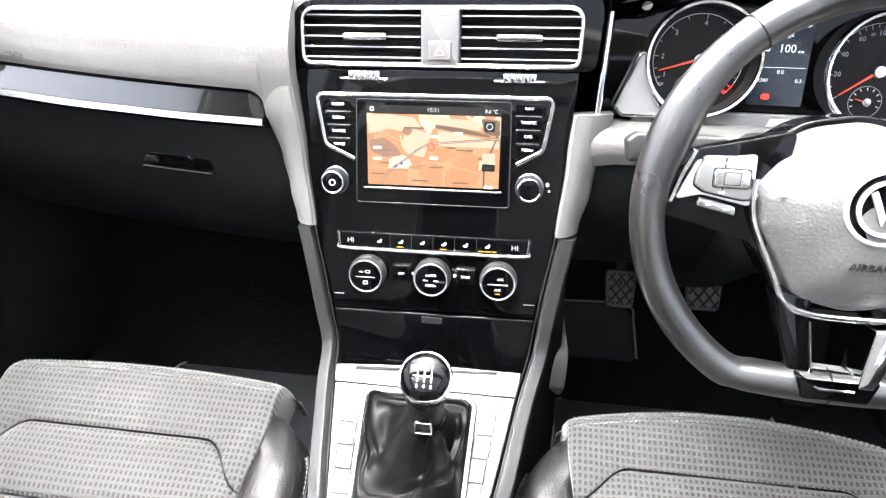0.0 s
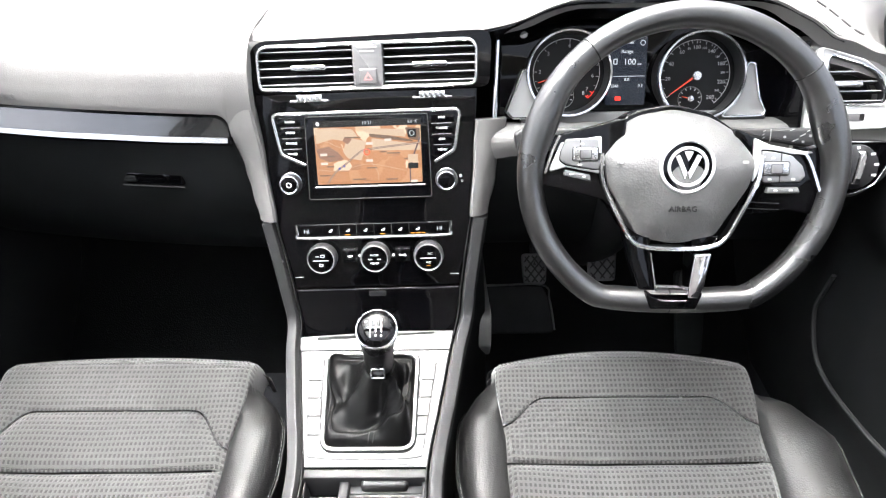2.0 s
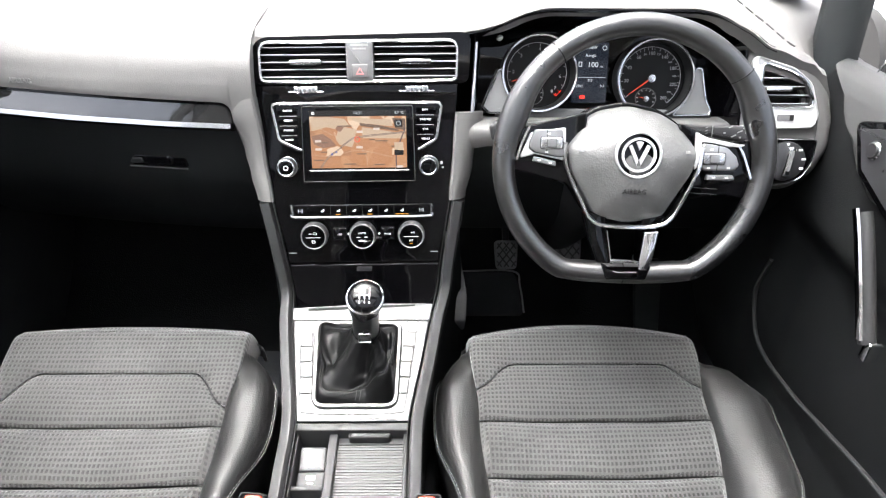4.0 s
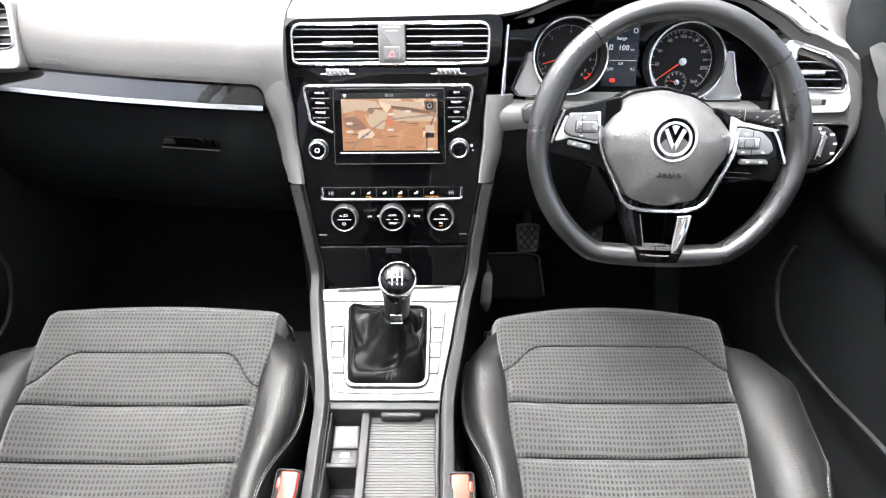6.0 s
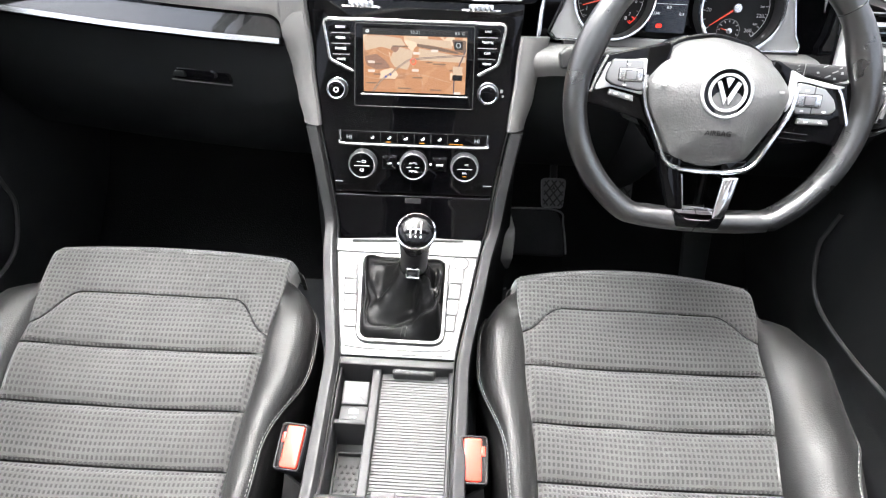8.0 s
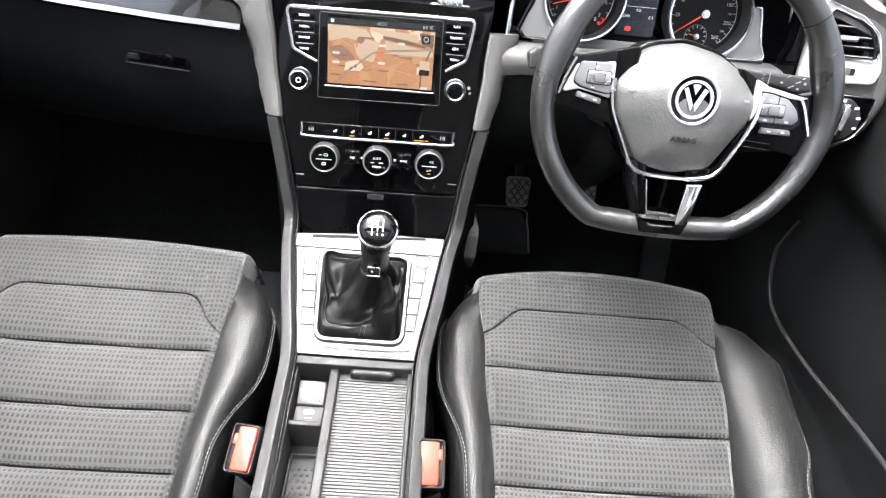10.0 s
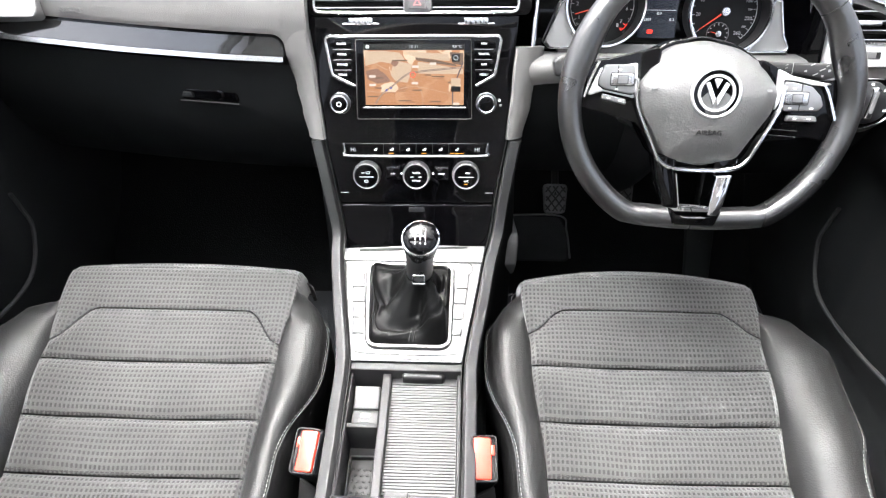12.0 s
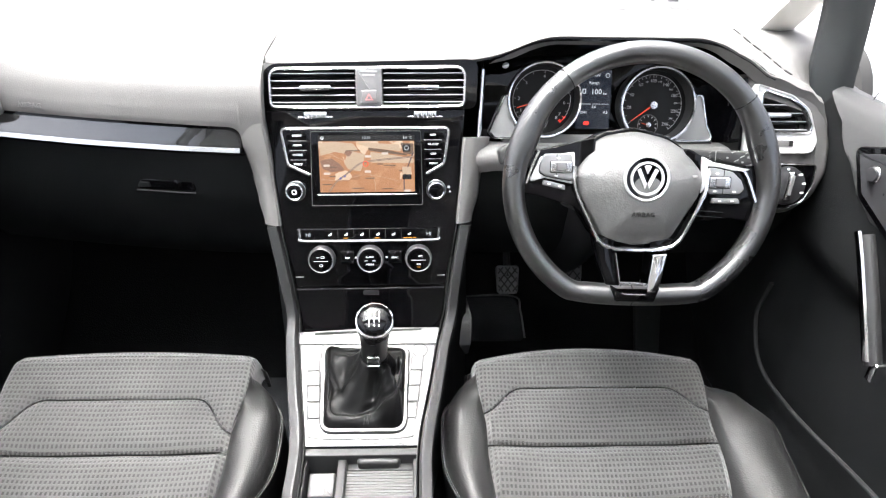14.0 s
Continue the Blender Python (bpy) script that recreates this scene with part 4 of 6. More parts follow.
def climate_panel():
    c = thing("climate_panel", STACK @ Vector((0, -0.02, 0)), "climate control panel with three round knobs", "climate control")
    part("button_strip", slab(STACK, round_poly([(-0.1035, 0.0290), (0.1035, 0.0290), (0.1050, 0.0462), (-0.1050, 0.0462)], 0.003), 0.0, 0.0024, 0.0008), GLOSS, c, "black strip of buttons")
    nz = STACK.to_3x3() @ Vector((0, 0, 1))
    pth = smooth_path([(a, b, 0) for a, b in ((-0.1075, 0.0462), (-0.1062, 0.0330), (-0.1035, 0.0277), (-0.05, 0.0268), (0.05, 0.0268), (0.1035, 0.0277), (0.1062, 0.0330), (0.1075, 0.0462))], 6)
    part("chrome_edge", sweep([STACK @ p for p in pth], [(-0.0018, 0), (-0.0018, 0.0034), (0, 0.0042), (0.0018, 0.0034), (0.0018, 0)], up=nz), CHROME, c, "silver edge under the buttons")
    for s in (-1, 1):
        words("lettering", "HI", STACK @ pose(s * 0.0925 - 0.001, 0.0365, 0.0025), 0.0082, LIT_WHITE, c, 0.0002)
    for i in range(6):
        x = -0.060 + 0.0243 * i
        part("icon_bar", slab(STACK, round_poly([(x - 0.0024, 0.0352), (x + 0.0016, 0.0352), (x + 0.0031, 0.0392), (x + 0.0010, 0.0392), (x, 0.0371), (x - 0.0024, 0.0371)], 0.0006, 2), 0.002, 0.0028), WHITE, c)
        if i:
            part("joint", slab(STACK, rrect(x - 0.0122, 0.0375, 0.0007, 0.0150, 0.0002), 0.002, 0.00262), VOID, c)
    for x, w in ((-0.0365, 0.0075), (0.0122, 0.0075), (0.0545, 0.0065), (0.0620, 0.0065), (0.0693, 0.0050)):
        part("indicator", slab(STACK, rrect(x, 0.0311, w, 0.0014, 0.0003), 0.002, 0.0029), LIT_AMBER, c, "lit amber lamp")
    for j, x in enumerate((-0.0735, 0.0008, 0.0752)):
        K = STACK @ pose(x, -0.0005, 0) @ Matrix.Diagonal((0.91, 0.91, 1, 1))
        k = part("knob", lathe(K, [(0.0225, 0), (0.0225, 0.004), (0.0215, 0.015), (0.0205, 0.0175), (0.0190, 0.0180), (0.0185, 0.0165), (0.0001, 0.0165)], 44), KEY, c, "round knob with a chrome ring")
        part("knob_ring", lathe(K, [(0.0206, 0.0165), (0.0209, 0.0180), (0.0204, 0.0186), (0.0197, 0.0180), (0.0195, 0.0168)], 44), SATIN, k)
        part("grip_ring", lathe(K, [(0.0228, 0.004), (0.0232, 0.008), (0.0228, 0.012), (0.0222, 0.0125)], 44), RAIL, k)
        part("knob_face", lathe(K, [(0.0196, 0.0160), (0.0196, 0.0172), (0.0165, 0.0177), (0.0001, 0.0178)], 40), GLOSS, k)
        F = K @ pose(0, 0, 0.0179)
        if j == 1:
            words("lettering", "AUTO", F @ pose(0, 0.0055, 0), 0.0047, WHITE, k, 0.0002)
            words("lettering", "MENU", F @ pose(0, -0.0075, 0), 0.0047, WHITE, k, 0.0002)
            for s in (-1, 1):
                part("mark", slab(F, rrect(s * 0.0065, -0.001, 0.006, 0.0008, 0.0002), 0, 0.0003), WHITE, k)
        else:
            part("mark", slab(F, rrect(0, -0.001, 0.024, 0.0008, 0.0003), 0, 0.0003), WHITE, k)
            if j == 2:
                words("lettering", "A/C", F @ pose(0.003, 0.0058, 0), 0.0045, WHITE, k, 0.0002)
                words("lettering", "A/C", F @ pose(0, -0.0078, 0), 0.0045, WHITE, k, 0.0002)
                part("indicator", slab(F, rrect(0, -0.0128, 0.0058, 0.0014, 0.0003), 0, 0.0003), LIT_AMBER, k)
            else:
                part("icon_bar", ring(F, rrect(0.0030, 0.006, 0.0062, 0.0040, 0.0010, 2), 0.0006, 0, 0.0003, 0.0001), WHITE, k)
                part("icon_bar", slab(F, rrect(-0.005, 0.0055, 0.005, 0.0009, 0.0003), 0, 0.0003), WHITE, k)
                part("icon_bar", ring(F, rrect(0, -0.0082, 0.0058, 0.0042, 0.0008, 2), 0.0007, 0, 0.0003, 0.0001), WHITE, k)
    for x, nm in ((-0.0350, "OFF"), (0.0385, "SYNC")):
        b = part("button", slab(STACK, rrect(x, 0.0, 0.0205, 0.0185, 0.001), 0.0, 0.0042, 0.001), GLOSS, c, "black square button")
        words("lettering", nm, STACK @ pose(x, 0.0, 0.0043), 0.0040, WHITE, b)
        part("icon_bar", slab(STACK, disc(x + (0.0130 if x < 0 else -0.0130), 0.0, 0.0016, 10), 0.0, 0.0012), WHITE, b)
        part("chrome_edge", slab(STACK, rrect(x, 0.0098, 0.0205, 0.0006, 0.0002), 0.0, 0.0040), CHROME, b)
    for x in (-0.105, 0.105):
        part("joint", slab(STACK, rrect(x * 1.05, -0.030, 0.012, 0.0012, 0.0004), 0.0, 0.0006), DULL, c)
    return c


climate_panel()


# ---- centre console ----
def rail_path(s):
    pts = [STACK @ Vector((s * (stack_half(v) + 0.0125), v, 0.0)) for v in (0.050, 0.0, -0.05, -0.095)]
    pts += [PLATE @ Vector((s * h, v, 0.004)) for h, v in ((0.1165, 0.165), (0.104, 0.09), (0.0885, 0.0))]
    pts += [LOW @ Vector((s * h, v, 0.012)) for h, v in ((0.0865, -0.08), (0.0850, -0.20), (0.085, -0.40))]
    return smooth_path(pts, 8)


PLATEKEY = material("light_grey_keys", (0.094, 0.094, 0.095), 0.42, metal=0.7, mottle=0.04)


def centre_console():
    c = thing("centre_console", (0, 0.3, 0.0), "grey and silver centre console between the seats", "console")
    sect = [(-0.0105, -0.03), (-0.0105, -0.003), (-0.009, 0.002), (-0.006, 0.0035), (-0.004, 0.0036), (0.000, 0.0062), (0.004, 0.0062), (0.0072, 0.0015), (0.0080, -0.03)]
    for s in (-1, 1):
        path = rail_path(s)
        part("side_rail", sweep(path, [(s * a, b) for a, b in sect], up=Vector((0, -0.45, 0.9))), RAIL, c, "satin grey raised rail")
        part("rail_groove", sweep([p + Vector((-s * 0.0108, -0.0012, 0.0024)) for p in path], round_section(0.0008, 0.0008, 6), up=Vector((0, -0.45, 0.9))), VOID, c)
        bm = bmesh.new()
        rows = [[p + Vector((s * 0.004, 0, -0.02)) for p in path], [Vector((p.x + s * 0.012, p.y + 0.03, max(0.02, p.z - 0.16))) for p in path], [Vector((p.x + s * 0.02, p.y + 0.05, 0.0)) for p in path]]
        skin(bm, rows, closed=False)
        bmesh.ops.solidify(bm, geom=bm.faces[:], thickness=0.006)
        part("side_panel", bm, PAD_DARK, c, "black plastic flank")
    half = lambda v: lerp(0.0775, 0.1065, v / 0.17)
    part("gear_plate", slab(PLATE, [(half(-0.002), -0.002), (half(0.1665), 0.1665), (-half(0.1665), 0.1665), (-half(-0.002), -0.002)], -0.03, 0.0, 0.001), SILVER, c, "satin silver plate around the gear lever")
    part("upper_band", slab(PLATE, [(half(0.1675), 0.1675), (half(0.2), 0.206), (-half(0.2), 0.190), (-half(0.1675), 0.1675)], -0.03, 0.0, 0.001), SILVER, c, "satin silver band above the plate")
    part("slot", slab(PLATE, round_poly([(-0.085, 0.184), (0.083, 0.194), (0.083, 0.197), (-0.085, 0.189)], 0.001, 2), -0.002, 0.0006), VOID, c)
    # starter button outline
    part("start_button", ring(PLATE, disc(0.080, 0.1555, 0.0125, 28), 0.0011, -0.001, 0.0007, 0.0002), PLASTIC, c)
    # surround of the gaiter and the two banks of keys
    edge = smooth_path([(-0.0905, 0.143, 0), (-0.0850, 0.085, 0), (-0.0765, 0.022, 0), (-0.066, 0.0105, 0), (0.0, 0.0085, 0), (0.062, 0.0105, 0), (0.0715, 0.022, 0), (0.0775, 0.085, 0), (0.0815, 0.143, 0)], 6)
    part("gaiter_surround", sweep([PLATE @ p for p in edge], [(-0.0009, -0.001), (-0.0009, 0.0014), (0.0009, 0.0014), (0.0009, -0.001)], up=PLATE.to_3x3() @ Vector((0, 0, 1))), PLASTIC, c, "grey outline of the keys")
    for s in (-1, 1):
        for i in range(4):
            v = 0.131 - 0.0262 * i
            x0 = s * lerp(0.062, 0.0785, v / 0.14) - 0.002
            part("key_bed", slab(PLATE, round_poly([(x0 - 0.0101, v - 0.0132), (x0 + 0.0101, v - 0.0132), (x0 + 0.0101 + s * 0.002, v + 0.0132), (x0 - 0.0101 + s * 0.002, v + 0.0132)], 0.002), -0.001, 0.0008), PLASTIC, c)
            k = part("key", slab(PLATE, round_poly([(x0 - 0.0085, v - 0.0122), (x0 + 0.0085, v - 0.0122), (x0 + 0.0085 + s * 0.002, v + 0.0122), (x0 - 0.0085 + s * 0.002, v + 0.0122)], 0.002), 0.0, 0.0022, 0.0008), PLATEKEY, c, "blank grey key")
            if (s, i) in ((-1, 1), (1, 2)):
                part("print_bar", slab(PLATE, rrect(x0, v, 0.006, 0.006, 0.001), 0.002, 0.0026), WHITE, k)
    part("lower_slot", slab(PLATE, round_poly([(-0.010, 0.0010), (0.060, 0.0000), (0.062, 0.0040), (0.030, 0.0052), (-0.010, 0.0078)], 0.001), -0.002, 0.0012), GLOSS, c)
    # lower tray: floor, borders and divider
    part("tray_floor", slab(LOW, [(0.078, -0.40), (0.077, -0.003), (-0.077, -0.003), (-0.078, -0.40)], -0.075, -0.060, 0.001), PLASTIC, c, "black tray floor")
    for nm, pts in (("tray_border", [(-0.077, -0.0135), (0.077, -0.0135), (0.0775, -0.0010), (-0.0775, -0.0010)]),
                    ("tray_border", [(0.0715, -0.40), (0.0775, -0.40), (0.077, -0.009), (0.0705, -0.009)]),
                    ("tray_border", [(-0.0775, -0.40), (-0.0725, -0.40), (-0.0735, -0.009), (-0.077, -0.009)]),
                    ("tray_divider", [(-0.0325, -0.40), (-0.0205, -0.40), (-0.0200, -0.009), (-0.0320, -0.009)]),
                    ("tray_bridge", [(-0.073, -0.0960), (-0.032, -0.0960), (-0.032, -0.0885), (-0.073, -0.0885)])):
        part(nm, slab(LOW, pts, -0.062, 0.0075 if pts[0][1] == -0.0135 else -0.002, 0.0025), RAIL, c, "satin grey tray border")
    return c


centre_console()


ROCKER = material("satin_silver_key", (0.070, 0.070, 0.071), 0.42, metal=0.3, mottle=0.05)


def brake_switch():
    b = thing("parking_brake_switch", LOW @ Vector((-0.053, -0.06, -0.06)), "silver and grey parking brake switch in the console tray", "switch")
    part("pocket", slab(LOW, rrect(-0.0525, -0.048, 0.0385, 0.080, 0.004), -0.060, -0.052), VOID, b)
    part("ramp", slab(LOW @ pose(-0.0525, -0.012, -0.034, 50), rrect(0, 0, 0.036, 0.030, 0.003), -0.004, 0.0, 0.001), GLOSS, b, "gloss black back of the pocket")
    k = part("rocker", slab(LOW @ pose(-0.0520, -0.0450, -0.012, 10), rrect(0, 0, 0.0355, 0.0335, 0.003), -0.03, 0.0, 0.003), ROCKER, b, "satin silver lever")
    part("print_bar", slab(LOW @ pose(-0.052, -0.054, -0.0132, 10), rrect(0, 0, 0.007, 0.006, 0.001), 0, 0.0004), WHITE, k)
    h = part("hold_button", slab(LOW @ pose(-0.0510, -0.0752, -0.0125, -4), rrect(0, 0, 0.0365, 0.0235, 0.003), -0.03, 0.0, 0.002), RAIL, b, "grey hold button")
    part("print_bar", slab(LOW @ pose(-0.051, -0.0725, -0.0125, -4), rrect(0, 0, 0.012, 0.006, 0.001), 0, 0.0004), WHITE, h)
    part("print_bar", slab(LOW @ pose(-0.051, -0.0810, -0.0120, -4), rrect(0, 0, 0.008, 0.0012, 0.0003), 0, 0.0004), WHITE, h)
    return b


brake_switch()


def coin_mat():
    m = thing("coin_tray_mat", LOW @ Vector((-0.053, -0.2, -0.06)), "black studded rubber mat in the coin tray", "mat")
    part("mat", slab(LOW, rrect(-0.0525, -0.245, 0.034, 0.26, 0.004), -0.0598, -0.052, 0.001), RUBBER, m)
    part("mat_rim", ring(LOW, rrect(-0.0525, -0.245, 0.036, 0.264, 0.005), 0.003, -0.0598, -0.044, 0.001), RAIL, m)
    bm = bmesh.new()
    for i in range(4):
        for j in range(26):
            lathe(LOW @ pose(-0.0645 + 0.008 * i + 0.004 * (j % 2), -0.13 - 0.0078 * j, -0.052), [(0.0024, 0), (0.0018, 0.0009), (0.0001, 0.0011)], 8, bm)
    part("studs", bm, RUBBER, m)
    return m


coin_mat()


def roller_cover():
    r = thing("roller_cover", LOW @ Vector((0.025, -0.2, -0.03)), "closed ribbed grey roller cover of the cup holder", "roller cover")
    part("backing", slab(LOW, rrect(0.025, -0.21, 0.092, 0.38, 0.002), -0.022, -0.0175), VOID, r)
    part("front_board", slab(LOW, rrect(0.025, -0.0125, 0.0915, 0.0225, 0.002), -0.018, -0.0125, 0.001), RAIL, r, "smooth grey end board")
    part("handle", slab(LOW, round_poly([(-0.005, -0.0210), (0.052, -0.0210), (0.054, -0.0110), (0.049, -0.0060), (-0.001, -0.0060), (-0.006, -0.0115)], 0.005), -0.013, 0.001, 0.005), PLASTIC, r, "black rounded handle")
    first = None
    for i in range(86):
        v = -0.0262 - 0.0041 * i
        if first is None:
            first = part("slat", slab(LOW @ pose(0.025, v, 0), rrect(0, 0, 0.0915, 0.0035, 0.0006, 2), -0.018, -0.0125, 0.0005), GREYSLAT, r)
        else:
            o = first.copy()
            scene.collection.objects.link(o)
            o.matrix_basis = Matrix.Translation((LOW.to_3x3() @ Vector((0, -0.0041 * i, 0))))
    return r


GREYSLAT = material("slat_grey", (0.060, 0.060, 0.060), 0.45, spec=0.25, mottle=0.06, grain=0.15)
roller_cover()


def gear_lever():
    g = thing("gear_lever", PLATE @ Vector((0, 0.09, 0)), "black leather gaiter and gloss gear knob with shift pattern", "gear lever")
    base = round_poly([(-0.0545, 0.0225), (0.0560, 0.0225), (0.0580, 0.150), (0.050, 0.1565), (-0.060, 0.1565), (-0.0640, 0.150)], [0.014, 0.014, 0.006, 0.006, 0.006, 0.006], 6)
    part("gaiter_frame", ring(PLATE, inset(base, -0.0065), 0.0075, -0.001, 0.005, 0.002), SILVER, g, "satin silver frame")
    n = 72
    # resample the base outline evenly
    P = [Vector((a, b)) for a, b in base]
    L = [0.0]
    for a, b in zip(P, P[1:] + P[:1]):
        L.append(L[-1] + (b - a).length)
    ringpts = []
    for i in range(n):
        d = L[-1] * i / n
        k = max(j for j in range(len(P)) if L[j] <= d)
        q = P[k].lerp(P[(k + 1) % len(P)], (d - L[k]) / max(1e-9, L[k + 1] - L[k]))
        ringpts.append(q)
    foot, neck = PLATE @ Vector((-0.002, 0.088, 0)), Vector((0.0140, 0.4720, 0.392))
    rings = []
    # knee of the leather round the lever: angle, reach towards the frame, height over the plate, drop of the hollow above it
    KNEES = ((-180, 0.84, 0.010, 0.020), (-164, 0.74, 0.004, 0.014), (-140, 0.84, 0.007, 0.004), (-110, 0.74, 0.005, 0.004), (-84, 0.58, 0.004, 0.012), (-62, 0.62, 0.032, -0.010), (-47, 0.70, 0.044, -0.014), (-36, 0.60, 0.018, 0.012),
             (-20, 0.54, 0.003, 0.024), (8, 0.66, 0.004, 0.022), (30, 0.84, 0.010, 0.012), (56, 0.78, 0.005, 0.014), (90, 0.60, 0.004, 0.020), (124, 0.76, 0.005, 0.016), (146, 0.88, 0.013, 0.018), (164, 0.88, 0.014, 0.024), (180, 0.84, 0.010, 0.020))

    def knee(ang, col):
        return curve1([(k[0], k[col]) for k in KNEES], math.degrees(ang))
    for j in range(41):
        t = j / 40
        row = []
        for q in ringpts:
            b = PLATE @ Vector((q.x, q.y, 0.0035))
            ang = math.atan2(q.y - 0.098, q.x - 0.004)
            r = 0.0205
            top = neck + Vector((r * math.cos(ang), r * math.sin(ang) * 0.95, r * math.sin(ang) * 0.25))
            k = top.lerp(b, knee(ang, 1))
            k.z = b.z + (foot.z - b.z) * (1 - knee(ang, 1)) + knee(ang, 2)
            if t < 0.42:
                w = t / 0.42
                p = b.lerp(k, w)
                p.z = lerp(b.z, k.z, math.sin(w * math.pi / 2)) + 0.004 * math.sin(math.pi * w)
            else:
                w = (t - 0.42) / 0.58
                p = k.lerp(top, w)
                p.z = lerp(k.z, top.z, w ** 1.25) - knee(ang, 3) * math.sin(math.pi * w) * 0.8
            belly = math.sin(math.pi * t) ** 2
            p.z += belly * (0.0018 * math.sin(ang * 6 + 7 * t) + 0.0014 * math.sin(21 * t + 3 * ang) + 0.0012 * math.sin(38 * t - 5 * ang) * math.sin(2 * ang + 1))
            p.z = max(p.z, b.z - 0.0005)
            row.append(p)
        rings.append(row)
    bm = bmesh.new()
    skin(bm, rings)
    part("gaiter", bm, HIDE, g, "creased black leather gaiter", smooth=70)
    seam = []
    for t in (0.05, 0.2, 0.35, 0.42):
        j = round(t * 40)
        i = min(range(n), key=lambda i: abs(math.atan2(ringpts[i].y - 0.09, ringpts[i].x + 0.002) + 1.45))
        seam.append(rings[j][i] + Vector((0, -0.0006, 0.001)))
    for o in (-0.003, 0.003):
        part("seam", sweep([p + Vector((o, 0, 0)) for p in smooth_path(seam, 5)], round_section(0.0006, 0.0006, 6)), SEAM, g)
    # knob: stations from the collar to the crown
    stations = ((0.392, 0.4725, 0.0140, 0.0185, 8), (0.398, 0.4715, 0.0142, 0.0190, 8), (0.410, 0.4700, 0.0146, 0.0190, 10), (0.425, 0.4680, 0.0152, 0.0200, 14), (0.440, 0.4655, 0.0160, 0.0222, 20), (0.452, 0.4625, 0.0168, 0.0248, 26), (0.460, 0.4600, 0.0174, 0.0262, 30))
    rings = []
    for z, y, x, r, tilt in stations:
        M = pose(x, y, z, tilt)
        rings.append([M @ Vector((r * math.cos(2 * math.pi * i / 40), r * math.sin(2 * math.pi * i / 40), 0)) for i in range(40)])
    bm = bmesh.new()
    skin(bm, rings)
    k = part("knob", bm, WHEEL_HIDE, g, "leather-wrapped knob with a gloss cap")
    T = pose(0.0176, 0.4590, 0.4625, 32)
    part("knob_ring", lathe(T, [(0.0262, -0.003), (0.0268, 0.0), (0.0260, 0.003), (0.0242, 0.004), (0.0238, 0.001)], 44), BRIGHT, k, "chrome ring")
    part("cap", lathe(T, [(0.0240, 0.0), (0.0238, 0.0030), (0.020, 0.0062), (0.014, 0.0082), (0.007, 0.0092), (0.0001, 0.0095)], 44), GLOSS, k, "gloss black cap with the shift pattern")
    C = T @ pose(0, 0, 0.0096) @ Matrix.Diagonal((1.0, 1.0, 1, 1))
    for x in (-0.0068, 0.0, 0.0068):
        part("shift_line", slab(C, rrect(x, 0.0, 0.0011, 0.0115, 0.0004), -0.001, 0.0006), WHITE, k)
    part("shift_line", slab(C, rrect(-0.002, 0.0, 0.0180, 0.0011, 0.0004), -0.001, 0.0006), WHITE, k)
    for x, a, b in ((-0.0068, "1", "2"), (0.0, "3", "4"), (0.0068, "5", "6")):
        words("numeral", a, C @ pose(x, 0.0092, -0.0006), 0.0052, WHITE, k, 0.0004)
        words("numeral", b, C @ pose(x, -0.0098, -0.0006), 0.0052, WHITE, k, 0.0004)
    words("numeral", "R", C @ pose(-0.0125, 0.0080, -0.0022), 0.0055, WHITE, k, 0.0006)
    Q = pose(0.0142, 0.4520, 0.3955, 82)
    part("collar_clip", ring(Q, round_poly([(-0.0100, -0.0075), (0.0100, -0.0075), (0.0090, 0.0085), (-0.0090, 0.0085)], 0.002), 0.0022, -0.002, 0.0016, 0.0006), BRIGHT, k, "silver clip on the collar")
    part("collar", lathe(pose(0.0140, 0.4728, 0.3900, 8), [(0.0200, -0.004), (0.0206, 0.0), (0.0200, 0.004)], 36), GLOSS, k)
    return g


HIDE = material("gaiter_leather", (0.0028, 0.0028, 0.0029), 0.38, spec=0.12, grain=0.3, grain_size=700, mottle=0.25, mottle_size=25)
gear_lever()


def seat_buckle(x, y, z, lean, turn):
    b = thing("seat_belt_buckle", (x, y, z - 0.07), "black seat belt buckle with a red release button", "seat belt buckle", group="seat belt buckles")
    M = pose(x, y, z, 26, lean, turn)
    part("housing", slab(M, rrect(0, 0, 0.034, 0.058, 0.006), -0.085, 0.0, 0.003), PAD_DARK, b, "black housing")
    side = -1 if x < 0 else 1
    part("rim", ring(M, rrect(0, 0, 0.033, 0.056, 0.006), 0.0022, -0.004, 0.0050, 0.001), PLASTIC, b, "black rim")
    r = part("release_button", slab(M @ pose(-side * 0.002, 0, 0, 0, side * 4), rrect(0, 0, 0.0225, 0.0505, 0.004), -0.004, 0.0050, 0.002), RED, b, "red release button")
    part("slot", slab(M, rrect(side * 0.0120, -0.002, 0.0042, 0.030, 0.001), 0.0, 0.0022), VOID, r)
    part("guide", slab(M, rrect(side * 0.0110, 0.010, 0.0050, 0.012, 0.001), 0.0, 0.0046, 0.001), RED, r)
    part("strap", sweep([(x, y - 0.01, z - 0.06), (x * 1.12, y - 0.03, z - 0.15)], [(-0.018, -0.002), (-0.018, 0.002), (0.018, 0.002), (0.018, -0.002)]), RUBBER, b)


seat_buckle(0.1055, 0.235, 0.292, 2, 2)
seat_buckle(-0.1165, 0.239, 0.292, -4, -8)


